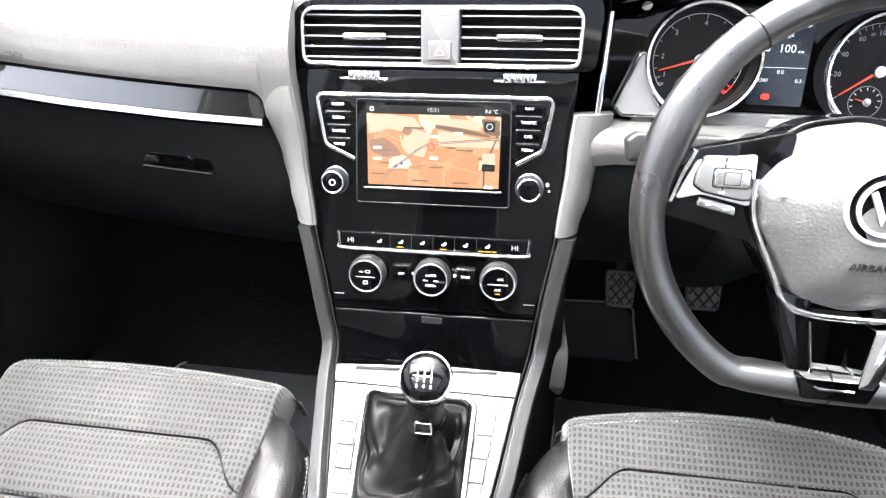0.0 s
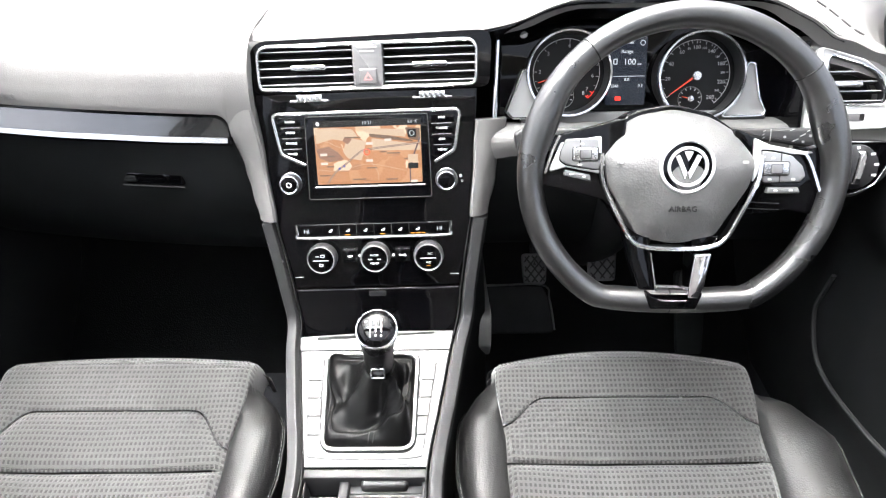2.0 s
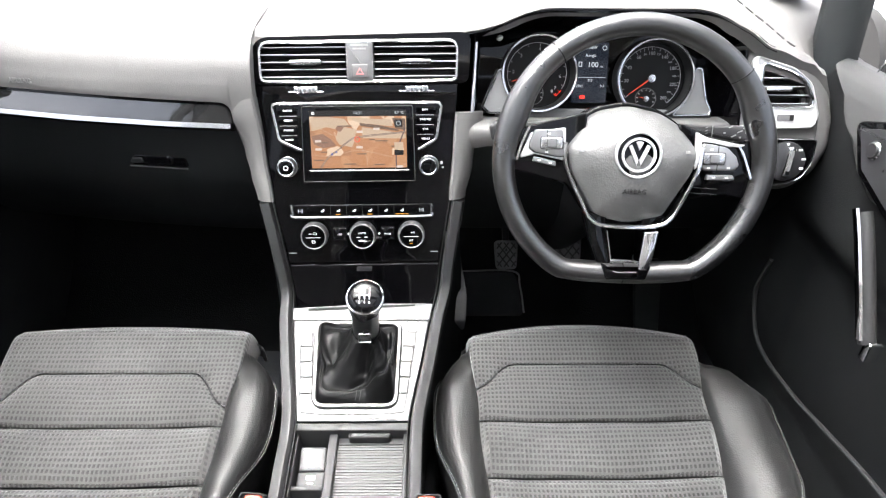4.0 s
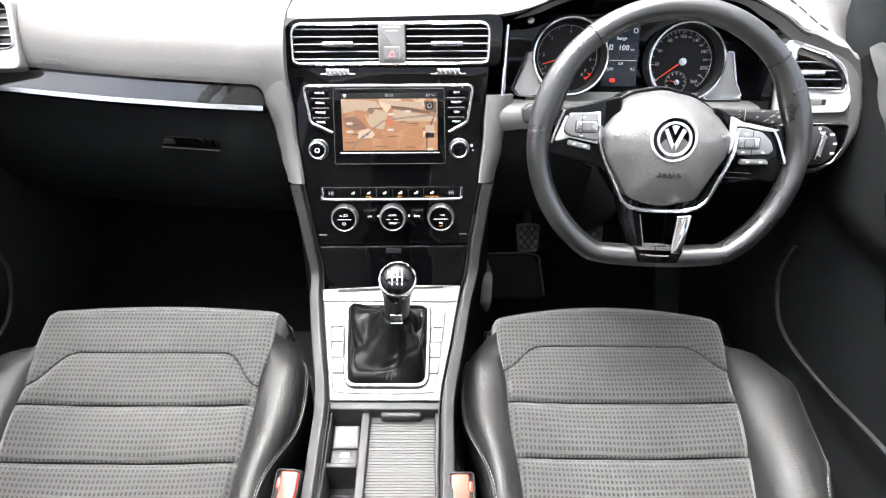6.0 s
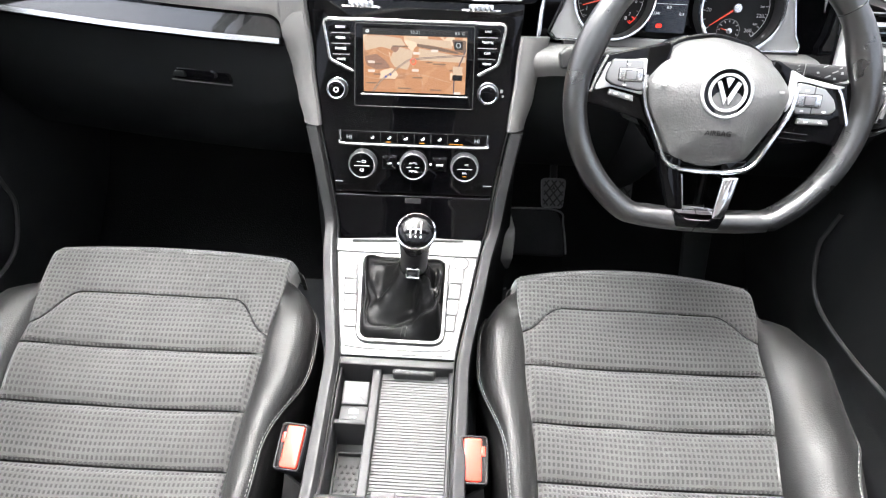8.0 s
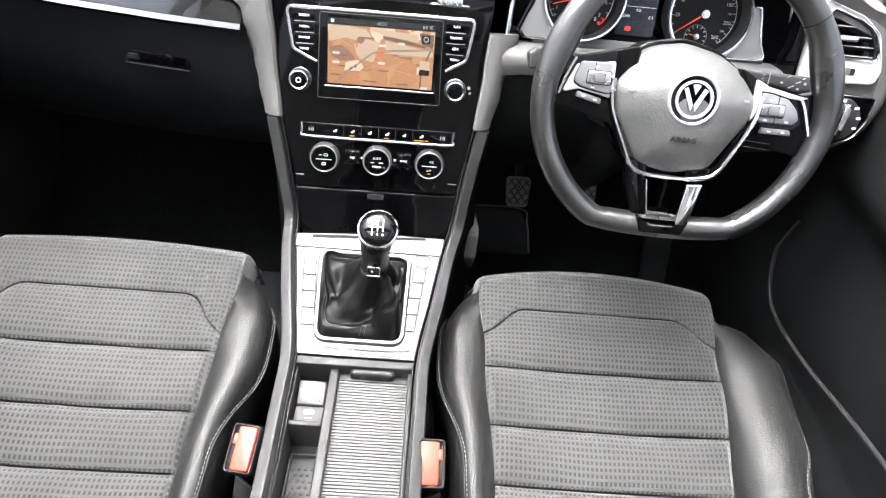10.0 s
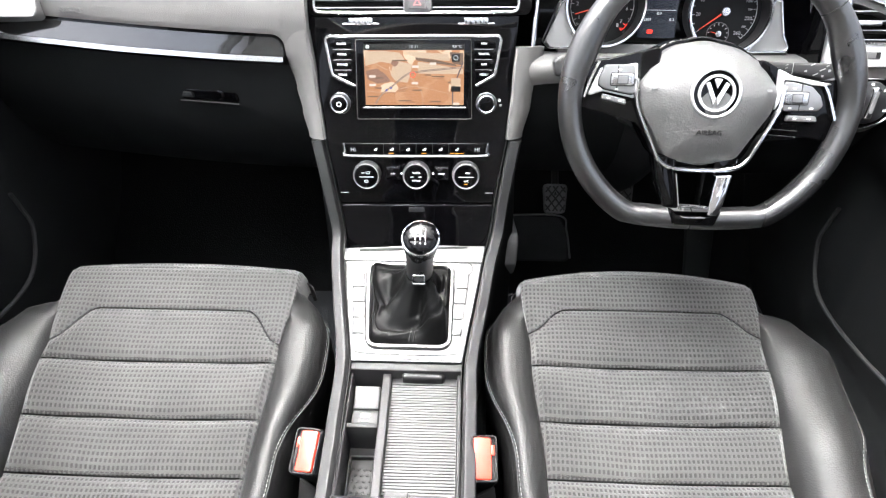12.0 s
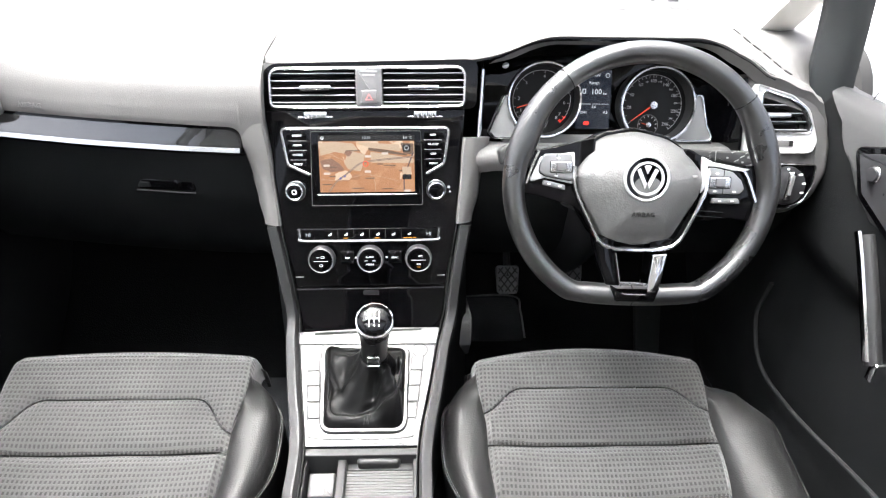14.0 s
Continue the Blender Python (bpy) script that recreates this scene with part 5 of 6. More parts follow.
def armrest():
    a = thing("armrest", LOW @ Vector((0, -0.29, -0.01)), "dark leather armrest closed over the rear of the console", "armrest")
    out = round_poly([(-0.084, -0.420), (0.084, -0.420), (0.082, -0.1925), (-0.082, -0.1905)], 0.010)
    part("pad", slab(LOW, out, -0.006, 0.014, 0.006), LEATHER, a, "black leather pad")
    part("lower_shell", slab(LOW, inset(out, 0.003), -0.058, -0.006, 0.003), RAIL, a, "grey plastic shell")
    part("latch", slab(LOW @ pose(0, -0.1895, 0.002, 90), rrect(0, 0.0, 0.030, 0.008, 0.003), -0.006, 0.0040, 0.001), PLASTIC, a, "black latch")
    return a


armrest()


# ---- front seats ----
def front_seat(inner, label, arc=-0.046, drop=0.042, crown=0.024):
    """A sports seat built round x = 0; inner: the side of the console (-1 or 1)."""
    s = thing("front_seat", (0, 0.25, 0.0), label, "seat", group="front seats")
    F = pose(0, 0.545, 0.318, 17)

    def half(v):
        return curve1(((-0.50, 0.150), (-0.30, 0.164), (-0.14, 0.174), (-0.02, 0.187), (0.03, 0.187)), v)

    def top(x, v):
        """The cushion's general form: hollow along the middle, rolled over at the front."""
        return -0.006 + 0.010 * (x / 0.18) ** 2 * ease((-v - 0.05) / 0.15) - 0.010 * ease((-v - 0.15) / 0.25)

    def seam_v(i, x):
        q = abs(x) / 0.187
        return {0: arc - drop * ease((q - 0.62) / 0.36), 1: -0.142, 2: -0.227, 3: -0.305, 4: -0.40}[i]

    def panel(lo, hi, name="cushion_panel"):
        """lo, hi: the seams behind and in front."""
        def f(a, b):
            xr = lerp(-1, 1, a)
            v0, v1 = seam_v(lo, xr * 0.187) + 0.0012, (seam_v(hi, xr * 0.187) - 0.0012)
            v = lerp(v0, v1, b)
            x = xr * half(v)
            edge = min(1.0, max(0, 1 - abs(xr)) / 0.06) ** 0.5
            dist = min(v - v0, v1 - v)
            if hi == 0 and v1 - v < v - v0:
                dist = lerp(dist, 0.030, 0.22)
            puff = 0.0095 * (1 - math.exp(-dist / 0.009)) * edge + 0.002 * edge
            sag = 0.0012 * math.sin(37 * x + 5 * lo) * math.sin(50 * v)
            return F @ Vector((x, v, top(x, v) + puff - 0.0105 + sag))
        part(name, sheet(f, 36, 14, 0.04), CLOTH, s)

    def nose(a, b):
        """The front roll, in front of the bent seam."""
        wide = lerp(-1.14, 1.14, a)
        xr = max(-1.0, min(1.0, wide))
        fall = F.to_3x3() @ Vector((-0.004 * xr, -0.002, -1)) * (0.055 * (abs(wide) - abs(xr)) / 0.14)
        v0 = seam_v(0, xr * 0.187) + 0.0012
        bow = crown * (1 - xr * xr)
        vf = 0.008 - crown + bow
        edge = min(1.0, max(0, 1 - abs(xr)) / 0.05) ** 0.5
        if b < 0.6:
            v = lerp(v0, vf, b / 0.6)
            puff = 0.0095 * (1 - math.exp(-lerp(v - v0, 0.030, 0.22) / 0.009)) * edge + 0.002 * edge
            x = xr * half(v)
            return F @ Vector((x, v, top(x, v) + puff - 0.0105)) + fall
        ang = radians(lerp(0, 115, (b - 0.6) / 0.4))
        r = 0.030
        x = xr * half(vf)
        return F @ Vector((x, vf + r * math.sin(ang), top(x, vf) + 0.0115 * edge - 0.0105 - r * (1 - math.cos(ang)))) + fall
    part("cushion_nose", sheet(nose, 56, 30, 0.006), CLOTH, s)
    # stitched line along the front roll
    bm = bmesh.new()
    for row, deg in enumerate((22, 44, 66)):
        for k in range(60):
            pa = []
            for q in (lerp(-0.95, 0.95, (k + 0.5 * (row % 2) + 0.12) / 60.5), lerp(-0.95, 0.95, (k + 0.5 * (row % 2) + 0.74) / 60.5)):
                vf, ang = 0.008 - crown + crown * (1 - q * q), radians(deg)
                pa.append(F @ Vector((q * half(vf), vf + 0.030 * math.sin(ang), top(q * half(vf), vf) + 0.0014 - 0.030 * (1 - math.cos(ang)))))
            sweep(pa, round_section(0.0013, 0.0011, 5), bm=bm)
    part("front_stitching", bm, CORD, s, "grey raised threads along the front edge")
    panel(1, 0)
    panel(2, 1)
    panel(3, 2)
    panel(4, 3)
    # dark stitching in the seams
    for i in (0, 1, 2, 3):
        n = 46
        for k in range(n):
            xr = lerp(-0.95, 0.95, (k + 0.2) / n)
            xe = lerp(-0.95, 0.95, (k + 0.8) / n)
            pa = [F @ Vector((q * half(seam_v(i, q * 0.187)), seam_v(i, q * 0.187) + 0.0035, top(q * 0.18, seam_v(i, q * 0.187)) - 0.0035)) for q in (xr, xe)]
            if k == 0:
                bm = bmesh.new()
            sweep(pa, round_section(0.0009, 0.0009, 5), bm=bm)
        part("seam", bm, SEAM, s, "dark stitched seam")
    part("cushion_base", slab(F, rrect(0, -0.25, 0.37, 0.44, 0.04), -0.20, -0.05, 0.02), PLASTIC, s, "black plastic seat base")
    for side in (-1, 1):
        outer = side != inner
        bm = bmesh.new()
        rings = []
        crest = []
        for i in range(29):
            t = i / 28
            v = lerp(-0.040 if outer else -0.014, -0.52, t)
            wfull = curve1(((0, 0.100), (0.2, 0.109), (0.4, 0.108), (0.65, 0.096), (1.0, 0.080)), t) if outer else curve1(((0, 0.050), (0.25, 0.068), (0.5, 0.052), (1.0, 0.045)), t)
            w = wfull * min(1, (t * (6.5 if outer else 8) + (0.10 if outer else 0.03))) ** 0.42
            h = curve1(((0, -0.024), (0.035, -0.010), (0.18, 0.006), (0.5, 0.030), (1.0, 0.045)), t) if outer else curve1(((0, -0.030), (0.15, -0.004), (0.45, 0.016), (1.0, 0.030)), t)
            x0 = half(v) - 0.003
            prof = [(0, -0.06), (0, -0.012), (0.16 * w, lerp(-0.010, h, 0.55)), (0.36 * w, lerp(-0.01, h, 0.88)), (0.55 * w, h), (0.74 * w, h - 0.002), (0.90 * w, h - 0.012), (w, h - 0.032), (1.02 * w, h - 0.07), (0.95 * w, -0.14), (0.4 * w, -0.17)]
            rings.append([F @ Vector((side * (x0 + a), v, b)) for a, b in prof])
            ci = lerp(7, 5.2, ease((t - 0.30) / 0.25))
            a0, b0 = prof[int(ci)], prof[min(10, int(ci) + 1)]
            fr = ci - int(ci)
            crest.append(F @ Vector((side * (x0 + lerp(a0[0], b0[0], fr)), v, lerp(a0[1], b0[1], fr) + 0.0006)))
        skin(bm, rings)
        part("side_bolster", bm, LEATHER, s, "black leather side bolster", smooth=75)
        bm = bmesh.new()
        line = smooth_path(crest[2:], 6)
        d = 0.0
        for a, b in zip(line, line[1:]):
            d += (b - a).length
            if d > 0.0052:
                d = 0.0
                t = (b - a).normalized()
                sweep([a, a + t * 0.0036], round_section(0.0006, 0.0006, 5), bm=bm)
        part("stitching", bm, STITCH, s, "light grey stitching")
        part("piping", sweep([p + Vector((side * 0.0028, 0, -0.0012)) for p in line[::3]], round_section(0.0011, 0.0011, 6)), SEAM, s)
    B = pose(0, -0.055, 0.25, 112)
    part("backrest", slab(B, round_poly([(-0.19, 0), (0.19, 0), (0.205, 0.40), (0.14, 0.64), (-0.14, 0.64), (-0.205, 0.40)], 0.05), -0.04, 0.06, 0.03), CLOTH, s)
    part("headrest", slab(B, rrect(0, 0.745, 0.25, 0.15, 0.05), -0.03, 0.06, 0.03), CLOTH, s)
    return s


driver = front_seat(-1, "grey cloth and black leather driver's seat")
driver.matrix_basis = Matrix.Translation((0.3545, 0.25, 0.0))
passenger = front_seat(1, "grey cloth and black leather passenger seat", -0.056, 0.056, 0.010)
passenger.matrix_basis = Matrix.Translation((-0.3670, 0.25 - 0.020, 0.014))


# ---- steering wheel ----
WHEEL = pose(0.366, 0.495, 0.654, 68.6, 0, -1.8)


def steering_wheel():
    w = thing("steering_wheel", (0.366, 0.55, 0.62), "black leather flat-bottomed steering wheel with silver trim", "steering wheel")
    R = 0.1655
    n = 120
    rings, line = [], []
    for i in range(n):
        a = 2 * math.pi * i / n
        x, y = R * math.cos(a), R * math.sin(a)
        flat = -0.1430
        y = max(y, flat - 0.004 * (1 - (x / 0.075) ** 2)) if y < 0 and abs(x) < 0.085 else y
        c = Vector((x, y, 0))
        o = Vector((math.cos(a), math.sin(a), 0)) if not (y < -0.14 and abs(x) < 0.07) else Vector((0.4 * math.cos(a), -1, 0)).normalized()
        # thumb rests near ten and two
        deg = math.degrees(a) % 360
        g = max(math.exp(-((deg - 20) / 13) ** 2), math.exp(-((deg - 160) / 13) ** 2))
        ro, rz = 0.0143 + 0.0036 * g, 0.0165 + 0.001 * g
        rings.append([WHEEL @ (c + o * ro * math.cos(2 * math.pi * k / 16) - o * 0.0032 * g + Vector((0, 0, rz * math.sin(2 * math.pi * k / 16)))) for k in range(16)])
        line.append((deg, WHEEL @ (c - o * 0.0085 + Vector((0, 0, 0.0140)))))
    bm = bmesh.new()
    skin(bm, rings + [rings[0]], cap0=False, cap1=False)
    bmesh.ops.remove_doubles(bm, verts=bm.verts[:], dist=1e-6)
    rim = part("rim", bm, WHEEL_HIDE, w, "black leather rim")
    bm = bmesh.new()
    for k in range(0, 150):
        deg = 290 + 60 * k / 150
        a = radians(deg)
        x, y = (R - 0.0125) * math.cos(a), (R - 0.0125) * math.sin(a)
        if y < -0.140:
            continue
        z = 0.0095
        A = WHEEL @ Vector((x, y, z))
        Bp = WHEEL @ Vector((x * 0.985, y * 0.985, z - 0.004)) if k % 2 else WHEEL @ Vector((x * 1.012, y * 1.012, z + 0.0026))
        sweep([A, Bp], round_section(0.00055, 0.00055, 4), bm=bm)
    part("stitching", bm, RAIL, rim, "grey cross stitching")
    # joints in the leather
    for deg in (128, 40, 268):
        a = radians(deg)
        c = WHEEL @ Vector((R * math.cos(a), R * math.sin(a) if deg != 268 else -0.1462, 0))
        M = WHEEL @ pose(R * math.cos(a), R * math.sin(a) if deg != 268 else -0.1462, 0, 90, 0, 0) if deg == 268 else WHEEL @ pose(R * math.cos(a), R * math.sin(a), 0, 90, 0, deg)
        pts = [M @ Vector((0.0147 * math.cos(2 * math.pi * i / 24), 0.0169 * math.sin(2 * math.pi * i / 24), 0)) for i in range(24)] if deg != 268 else [WHEEL @ Vector((R * math.cos(a), -0.1462 + 0.0147 * math.cos(2 * math.pi * i / 24), 0.0169 * math.sin(2 * math.pi * i / 24))) for i in range(24)]
        part("joint", sweep(pts, round_section(0.0007, 0.0007, 5), closed=True), VOID, rim)
    # airbag cover, domed
    out = round_poly([(-0.0440, -0.0720), (-0.0040, -0.0800), (0.0400, -0.0720), (0.0740, -0.0150), (0.0800, 0.0110), (0.0620, 0.0415), (0.0360, 0.0590), (-0.0040, 0.0685), (-0.0440, 0.0615), (-0.0725, 0.0410), (-0.0855, 0.0135), (-0.0790, -0.0150)], [0.02, 0.05, 0.02, 0.03, 0.02, 0.03, 0.05, 0.05, 0.05, 0.03, 0.02, 0.03], 6)
    bm = bmesh.new()
    rr = [put(WHEEL, out, -0.045), [WHEEL @ Vector((a, b, 0.003 - 0.030 * max(0.0, b / 0.0685) ** 1.6)) for a, b in out]]
    for f in (0.985, 0.955, 0.91, 0.84, 0.74, 0.62, 0.48, 0.34, 0.18):
        rr.append([WHEEL @ Vector((a * f, b * f, 0.003 + 0.027 * (1 - f ** 2.4) ** 0.75 - 0.030 * max(0.0, b / 0.0685) ** 1.6 * f ** 3)) for a, b in out])
    skin(bm, rr)
    cv = part("airbag_cover", bm, COVER, w, "grained dark grey airbag cover", smooth=60)
    B = WHEEL @ pose(-0.002, 0.0085, 0.0285)
    part("badge_rim", lathe(B, [(0.0292, -0.003), (0.0290, 0.0014), (0.0274, 0.0024), (0.0256, 0.0012), (0.0250, -0.002)], 44), WINGS, cv)
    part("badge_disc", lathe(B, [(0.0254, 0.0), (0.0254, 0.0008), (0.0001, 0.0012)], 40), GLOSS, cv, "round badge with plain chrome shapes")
    part("badge_ring", lathe(B, [(0.0212, 0.001), (0.0212, 0.0034), (0.0182, 0.0034), (0.0180, 0.001)], 40), WINGS, cv)
    for pts in ([(-0.0135, 0.0105), (-0.0025, -0.013), (-0.0008, -0.0060), (-0.0095, 0.0125)], [(0.0135, 0.0105), (0.0095, 0.0125), (0.0008, -0.0060), (0.0025, -0.013)],
                [(-0.0045, 0.0155), (0.0, 0.0055), (0.0045, 0.0155), (0.0015, 0.0165), (-0.0015, 0.0165)]):
        part("badge_shape", slab(B, pts[::1], 0.001, 0.0034, 0.0), WINGS, cv, smooth=0)
    words("lettering", "AIRBAG", WHEEL @ pose(-0.003, -0.0375, 0.0272, 14), 0.0086, PLASTIC, cv, 0.0006)
    for s in (-1, 1):
        part("horn_mark", slab(WHEEL, rrect(s * 0.066 - 0.003, 0.012, 0.006, 0.003, 0.001), 0.0140, 0.0176), DULL, cv)
    # silver line round the cover's lower half
    pth = smooth_path([(x, y, 0) for x, y in ((-0.0885, 0.022), (-0.0865, -0.008), (-0.0660, -0.050), (-0.0530, -0.0735), (-0.0360, -0.0825), (0.0, -0.0845), (0.0340, -0.0825), (0.0510, -0.0735), (0.0635, -0.050), (0.0805, -0.010), (0.0835, 0.018))], 6)
    nz = WHEEL.to_3x3() @ Vector((0, 0, 1))
    part("silver_line", sweep([WHEEL @ Vector((p.x, p.y, 0.0085)) for p in pth], [(-0.0024, -0.012), (-0.0024, 0.0015), (-0.001, 0.0028), (0.001, 0.0028), (0.0024, 0.0015), (0.0024, -0.012)], up=nz), BRIGHT, w, "silver V-shaped trim")
    # hub body behind the cover
    part("hub", slab(WHEEL, inset(out, -0.0055), -0.07, -0.030, 0.003), GLOSS, w, "gloss black hub")
    # side spokes with keys; the wheel stands a little turned
    def flat(name, pts, z0, z1, r, mat, parent, label="", bevel=0.0015):
        area = sum(p[0] * q[1] - q[0] * p[1] for p, q in zip(pts, pts[1:] + pts[:1]))
        return part(name, slab(WHEEL, round_poly(pts if area > 0 else pts[::-1], r), z0, z1, bevel), mat, parent, label)
    flat("spoke", [(-0.060, 0.060), (-0.098, 0.050), (-0.126, 0.043), (-0.158, 0.036), (-0.160, -0.012), (-0.130, -0.018), (-0.085, -0.030), (-0.070, -0.045)], -0.022, -0.001, 0.006, GLOSS, w, "gloss black side spoke")
    flat("spoke", [(0.054, 0.050), (0.092, 0.029), (0.129, 0.022), (0.158, 0.030), (0.160, -0.050), (0.120, -0.042), (0.066, -0.050)], -0.022, -0.001, 0.006, GLOSS, w, "gloss black side spoke")
    flat("spoke_face", [(-0.146, 0.0), (-0.132, 0.033), (-0.088, 0.040), (-0.086, -0.002), (-0.100, 0.001), (-0.126, 0.006)], -0.004, 0.0030, 0.003, WINGS, w, "silver face of the spoke")
    flat("spoke_face", [(0.076, 0.037), (0.092, 0.0295), (0.130, 0.0225), (0.141, 0.0215), (0.131, 0.0185), (0.117, 0.0195), (0.098, 0.0235), (0.084, 0.0245), (0.084, -0.012), (0.078, -0.012)], -0.004, 0.0030, 0.0015, WINGS, w, "silver face of the spoke", 0.0008)
    for ed in (((-0.134, 0.041), (-0.142, 0.022), (-0.149, -0.001)), ((0.131, 0.0195), (0.138, 0.008), (0.150, -0.021))):
        part("spoke_edge", sweep([WHEEL @ Vector((p.x, p.y, 0.0025)) for p in smooth_path([(x, y, 0) for x, y in ed], 5)], [(-0.0014, -0.006), (-0.0014, 0.002), (0.0014, 0.002), (0.0014, -0.006)], up=nz), BRIGHT, w, "silver spoke edge")
    PODS = (([(-0.127, 0.037), (-0.092, 0.038), (-0.089, 0.003), (-0.103, 0.005), (-0.125, 0.009), (-0.133, 0.014), (-0.132, 0.024)], (-0.1055, 0.0205), -0.1115, (0.0365, 0.0065)),
            ([(0.084, 0.0235), (0.097, 0.0220), (0.116, 0.0180), (0.128, 0.007), (0.1325, -0.004), (0.127, -0.0105), (0.086, -0.0110)], (0.1000, 0.0040), 0.1045, (0.0205, -0.0105)))
    for pod, (cx, cy), gx, (g1, g0) in PODS:
        flat("key_shadow", [(a * 1.0 + (0.0012 if a > 0.1 else -0.0012 if a < -0.1 else 0), b - 0.0012) for a, b in pod], -0.004, 0.0040, 0.005, VOID, w)
        p = flat("key_pad", pod, -0.006, 0.0060, 0.005, SILVERKEY, w, "silver-grey pad of keys")
        part("cross_frame", slab(WHEEL, rrect(cx, cy, 0.0290, 0.0158, 0.003), 0.0045, 0.0064, 0.0004), VOID, p)
        part("cross_key", slab(WHEEL, rrect(cx, cy, 0.0275, 0.0143, 0.003), 0.005, 0.0080, 0.0015), CHROME, p)
        part("cross_key_core", slab(WHEEL, rrect(cx, cy, 0.0120, 0.0095, 0.001), 0.0075, 0.0088, 0.0006), SILVERKEY, p)
        part("core_edge", ring(WHEEL, rrect(cx, cy, 0.0128, 0.0103, 0.001), 0.0009, 0.0075, 0.0087, 0.0002), KEY, p)
        part("gap", slab(WHEEL, rrect(gx, (g1 + cy + 0.0075) / 2, 0.0009, g1 - cy - 0.0075, 0.0002), 0.005, 0.0063), VOID, p)
        part("gap", slab(WHEEL, rrect(gx, (g0 + cy - 0.0075) / 2, 0.0009, cy - 0.0075 - g0, 0.0002), 0.005, 0.0063), VOID, p)
        for a, b in ((-0.006, -0.0115), (0.019, -0.0115), (-0.004, 0.0115)):
            part("print_bar", slab(WHEEL, rrect(cx + a, cy + b, 0.004, 0.0020, 0.0005), 0.0058, 0.0064), WHITE, p)
    for low in ([(-0.127, 0.0035), (-0.099, -0.0025), (-0.0985, -0.0095), (-0.1285, -0.0030)], [(0.094, -0.0165), (0.1265, -0.0165), (0.1295, -0.0232), (0.0925, -0.0232)]):
        q = flat("lower_key", low, -0.004, 0.0045, 0.0015, GREYKEY, w, "small grey rocker key")
        for f in (0.25, 0.75):
            part("print_bar", slab(WHEEL @ pose(lerp(low[0][0], low[1][0], f), lerp(low[0][1], low[1][1], f) - 0.0033, 0), rrect(0, 0, 0.004, 0.0018, 0.0004), 0.0043, 0.0050), WHITE, q)
    # slots in the hub beside the lower right edge
    for y in (-0.034, -0.041):
        part("slot_edge", slab(WHEEL @ pose(0.092, y, 0, 0, 0, -3), rrect(0, 0, 0.036, 0.0008, 0.0002), -0.002, 0.0), RAIL, w)
    # forked lower spoke
    flat("lower_spoke", [(-0.060, -0.066), (-0.050, -0.104), (-0.038, -0.136), (-0.027, -0.148), (-0.018, -0.148), (-0.0205, -0.136), (-0.0295, -0.088), (-0.030, -0.070)], -0.016, 0.0060, 0.004, GLOSS, w, "gloss black lower spoke", 0.003)
    r_ = flat("lower_spoke", [(0.015, -0.070), (0.0155, -0.086), (0.0160, -0.0895), (0.0355, -0.0875), (0.041, -0.080), (0.046, -0.070)], -0.016, 0.0060, 0.002, GLOSS, w, "black and silver lower spoke", 0.002)
    flat("silver_leg", [(0.0160, -0.0900), (0.0350, -0.0880), (0.0285, -0.1270), (0.0235, -0.1400), (0.0105, -0.1400), (0.0120, -0.1270)], -0.016, 0.0184, 0.002, BRIGHT, r_, "bright silver leg", 0.002)
    flat("spoke_foot", [(-0.0370, -0.1300), (-0.0290, -0.1525), (0.0215, -0.1525), (0.0300, -0.1300), (0.0140, -0.1395), (-0.0210, -0.1395)], -0.016, 0.0180, 0.004, GLOSS, w, "gloss black foot of the spoke", 0.002)
    flat("foot_bar", [(-0.0190, -0.1400), (0.0110, -0.1400), (0.0100, -0.1320), (-0.0205, -0.1310)], -0.010, 0.0040, 0.002, GREYKEY, w, "grey bar across the fork")
    part("foot_edge", sweep([WHEEL @ Vector(p) for p in ((-0.0205, -0.1312, 0.0045), (0.0100, -0.1322, 0.0045))], round_section(0.0012, 0.0010, 6), up=nz), BRIGHT, w)
    part("foot_edge", sweep([WHEEL @ Vector(p) for p in smooth_path([(-0.0215, -0.1400, 0.0186), (-0.0150, -0.1422, 0.0190), (0.0090, -0.1422, 0.0190)], 5)], round_section(0.0012, 0.0012, 6), up=nz), BRIGHT, w)
    part("fork_edge", sweep([WHEEL @ Vector(p) for p in ((-0.0290, -0.090, 0.006), (-0.0200, -0.138, 0.006))], round_section(0.0013, 0.0013, 6), up=nz), BRIGHT, w)
    return w


SILVERKEY = material("silver_grey_keys", (0.28, 0.28, 0.284), 0.30, metal=0.7, mottle=0.05)
steering_wheel()


def steering_column():
    c = thing("steering_column", (0.366, 0.70, 0.58), "black steering column shroud behind the wheel", "steering column")
    A = pose(0.366, 0.60, 0.612, 68.6)
    part("shroud", slab(A, rrect(0, 0, 0.13, 0.10, 0.03), -0.16, 0.03, 0.02), PLASTIC, c, "black plastic shroud")
    part("lower_column", sweep([(0.372, 0.66, 0.55), (0.378, 0.85, 0.36), (0.385, 1.00, 0.24)], round_section(0.05, 0.05, 16)), PLASTIC, c)
    return c


steering_column()


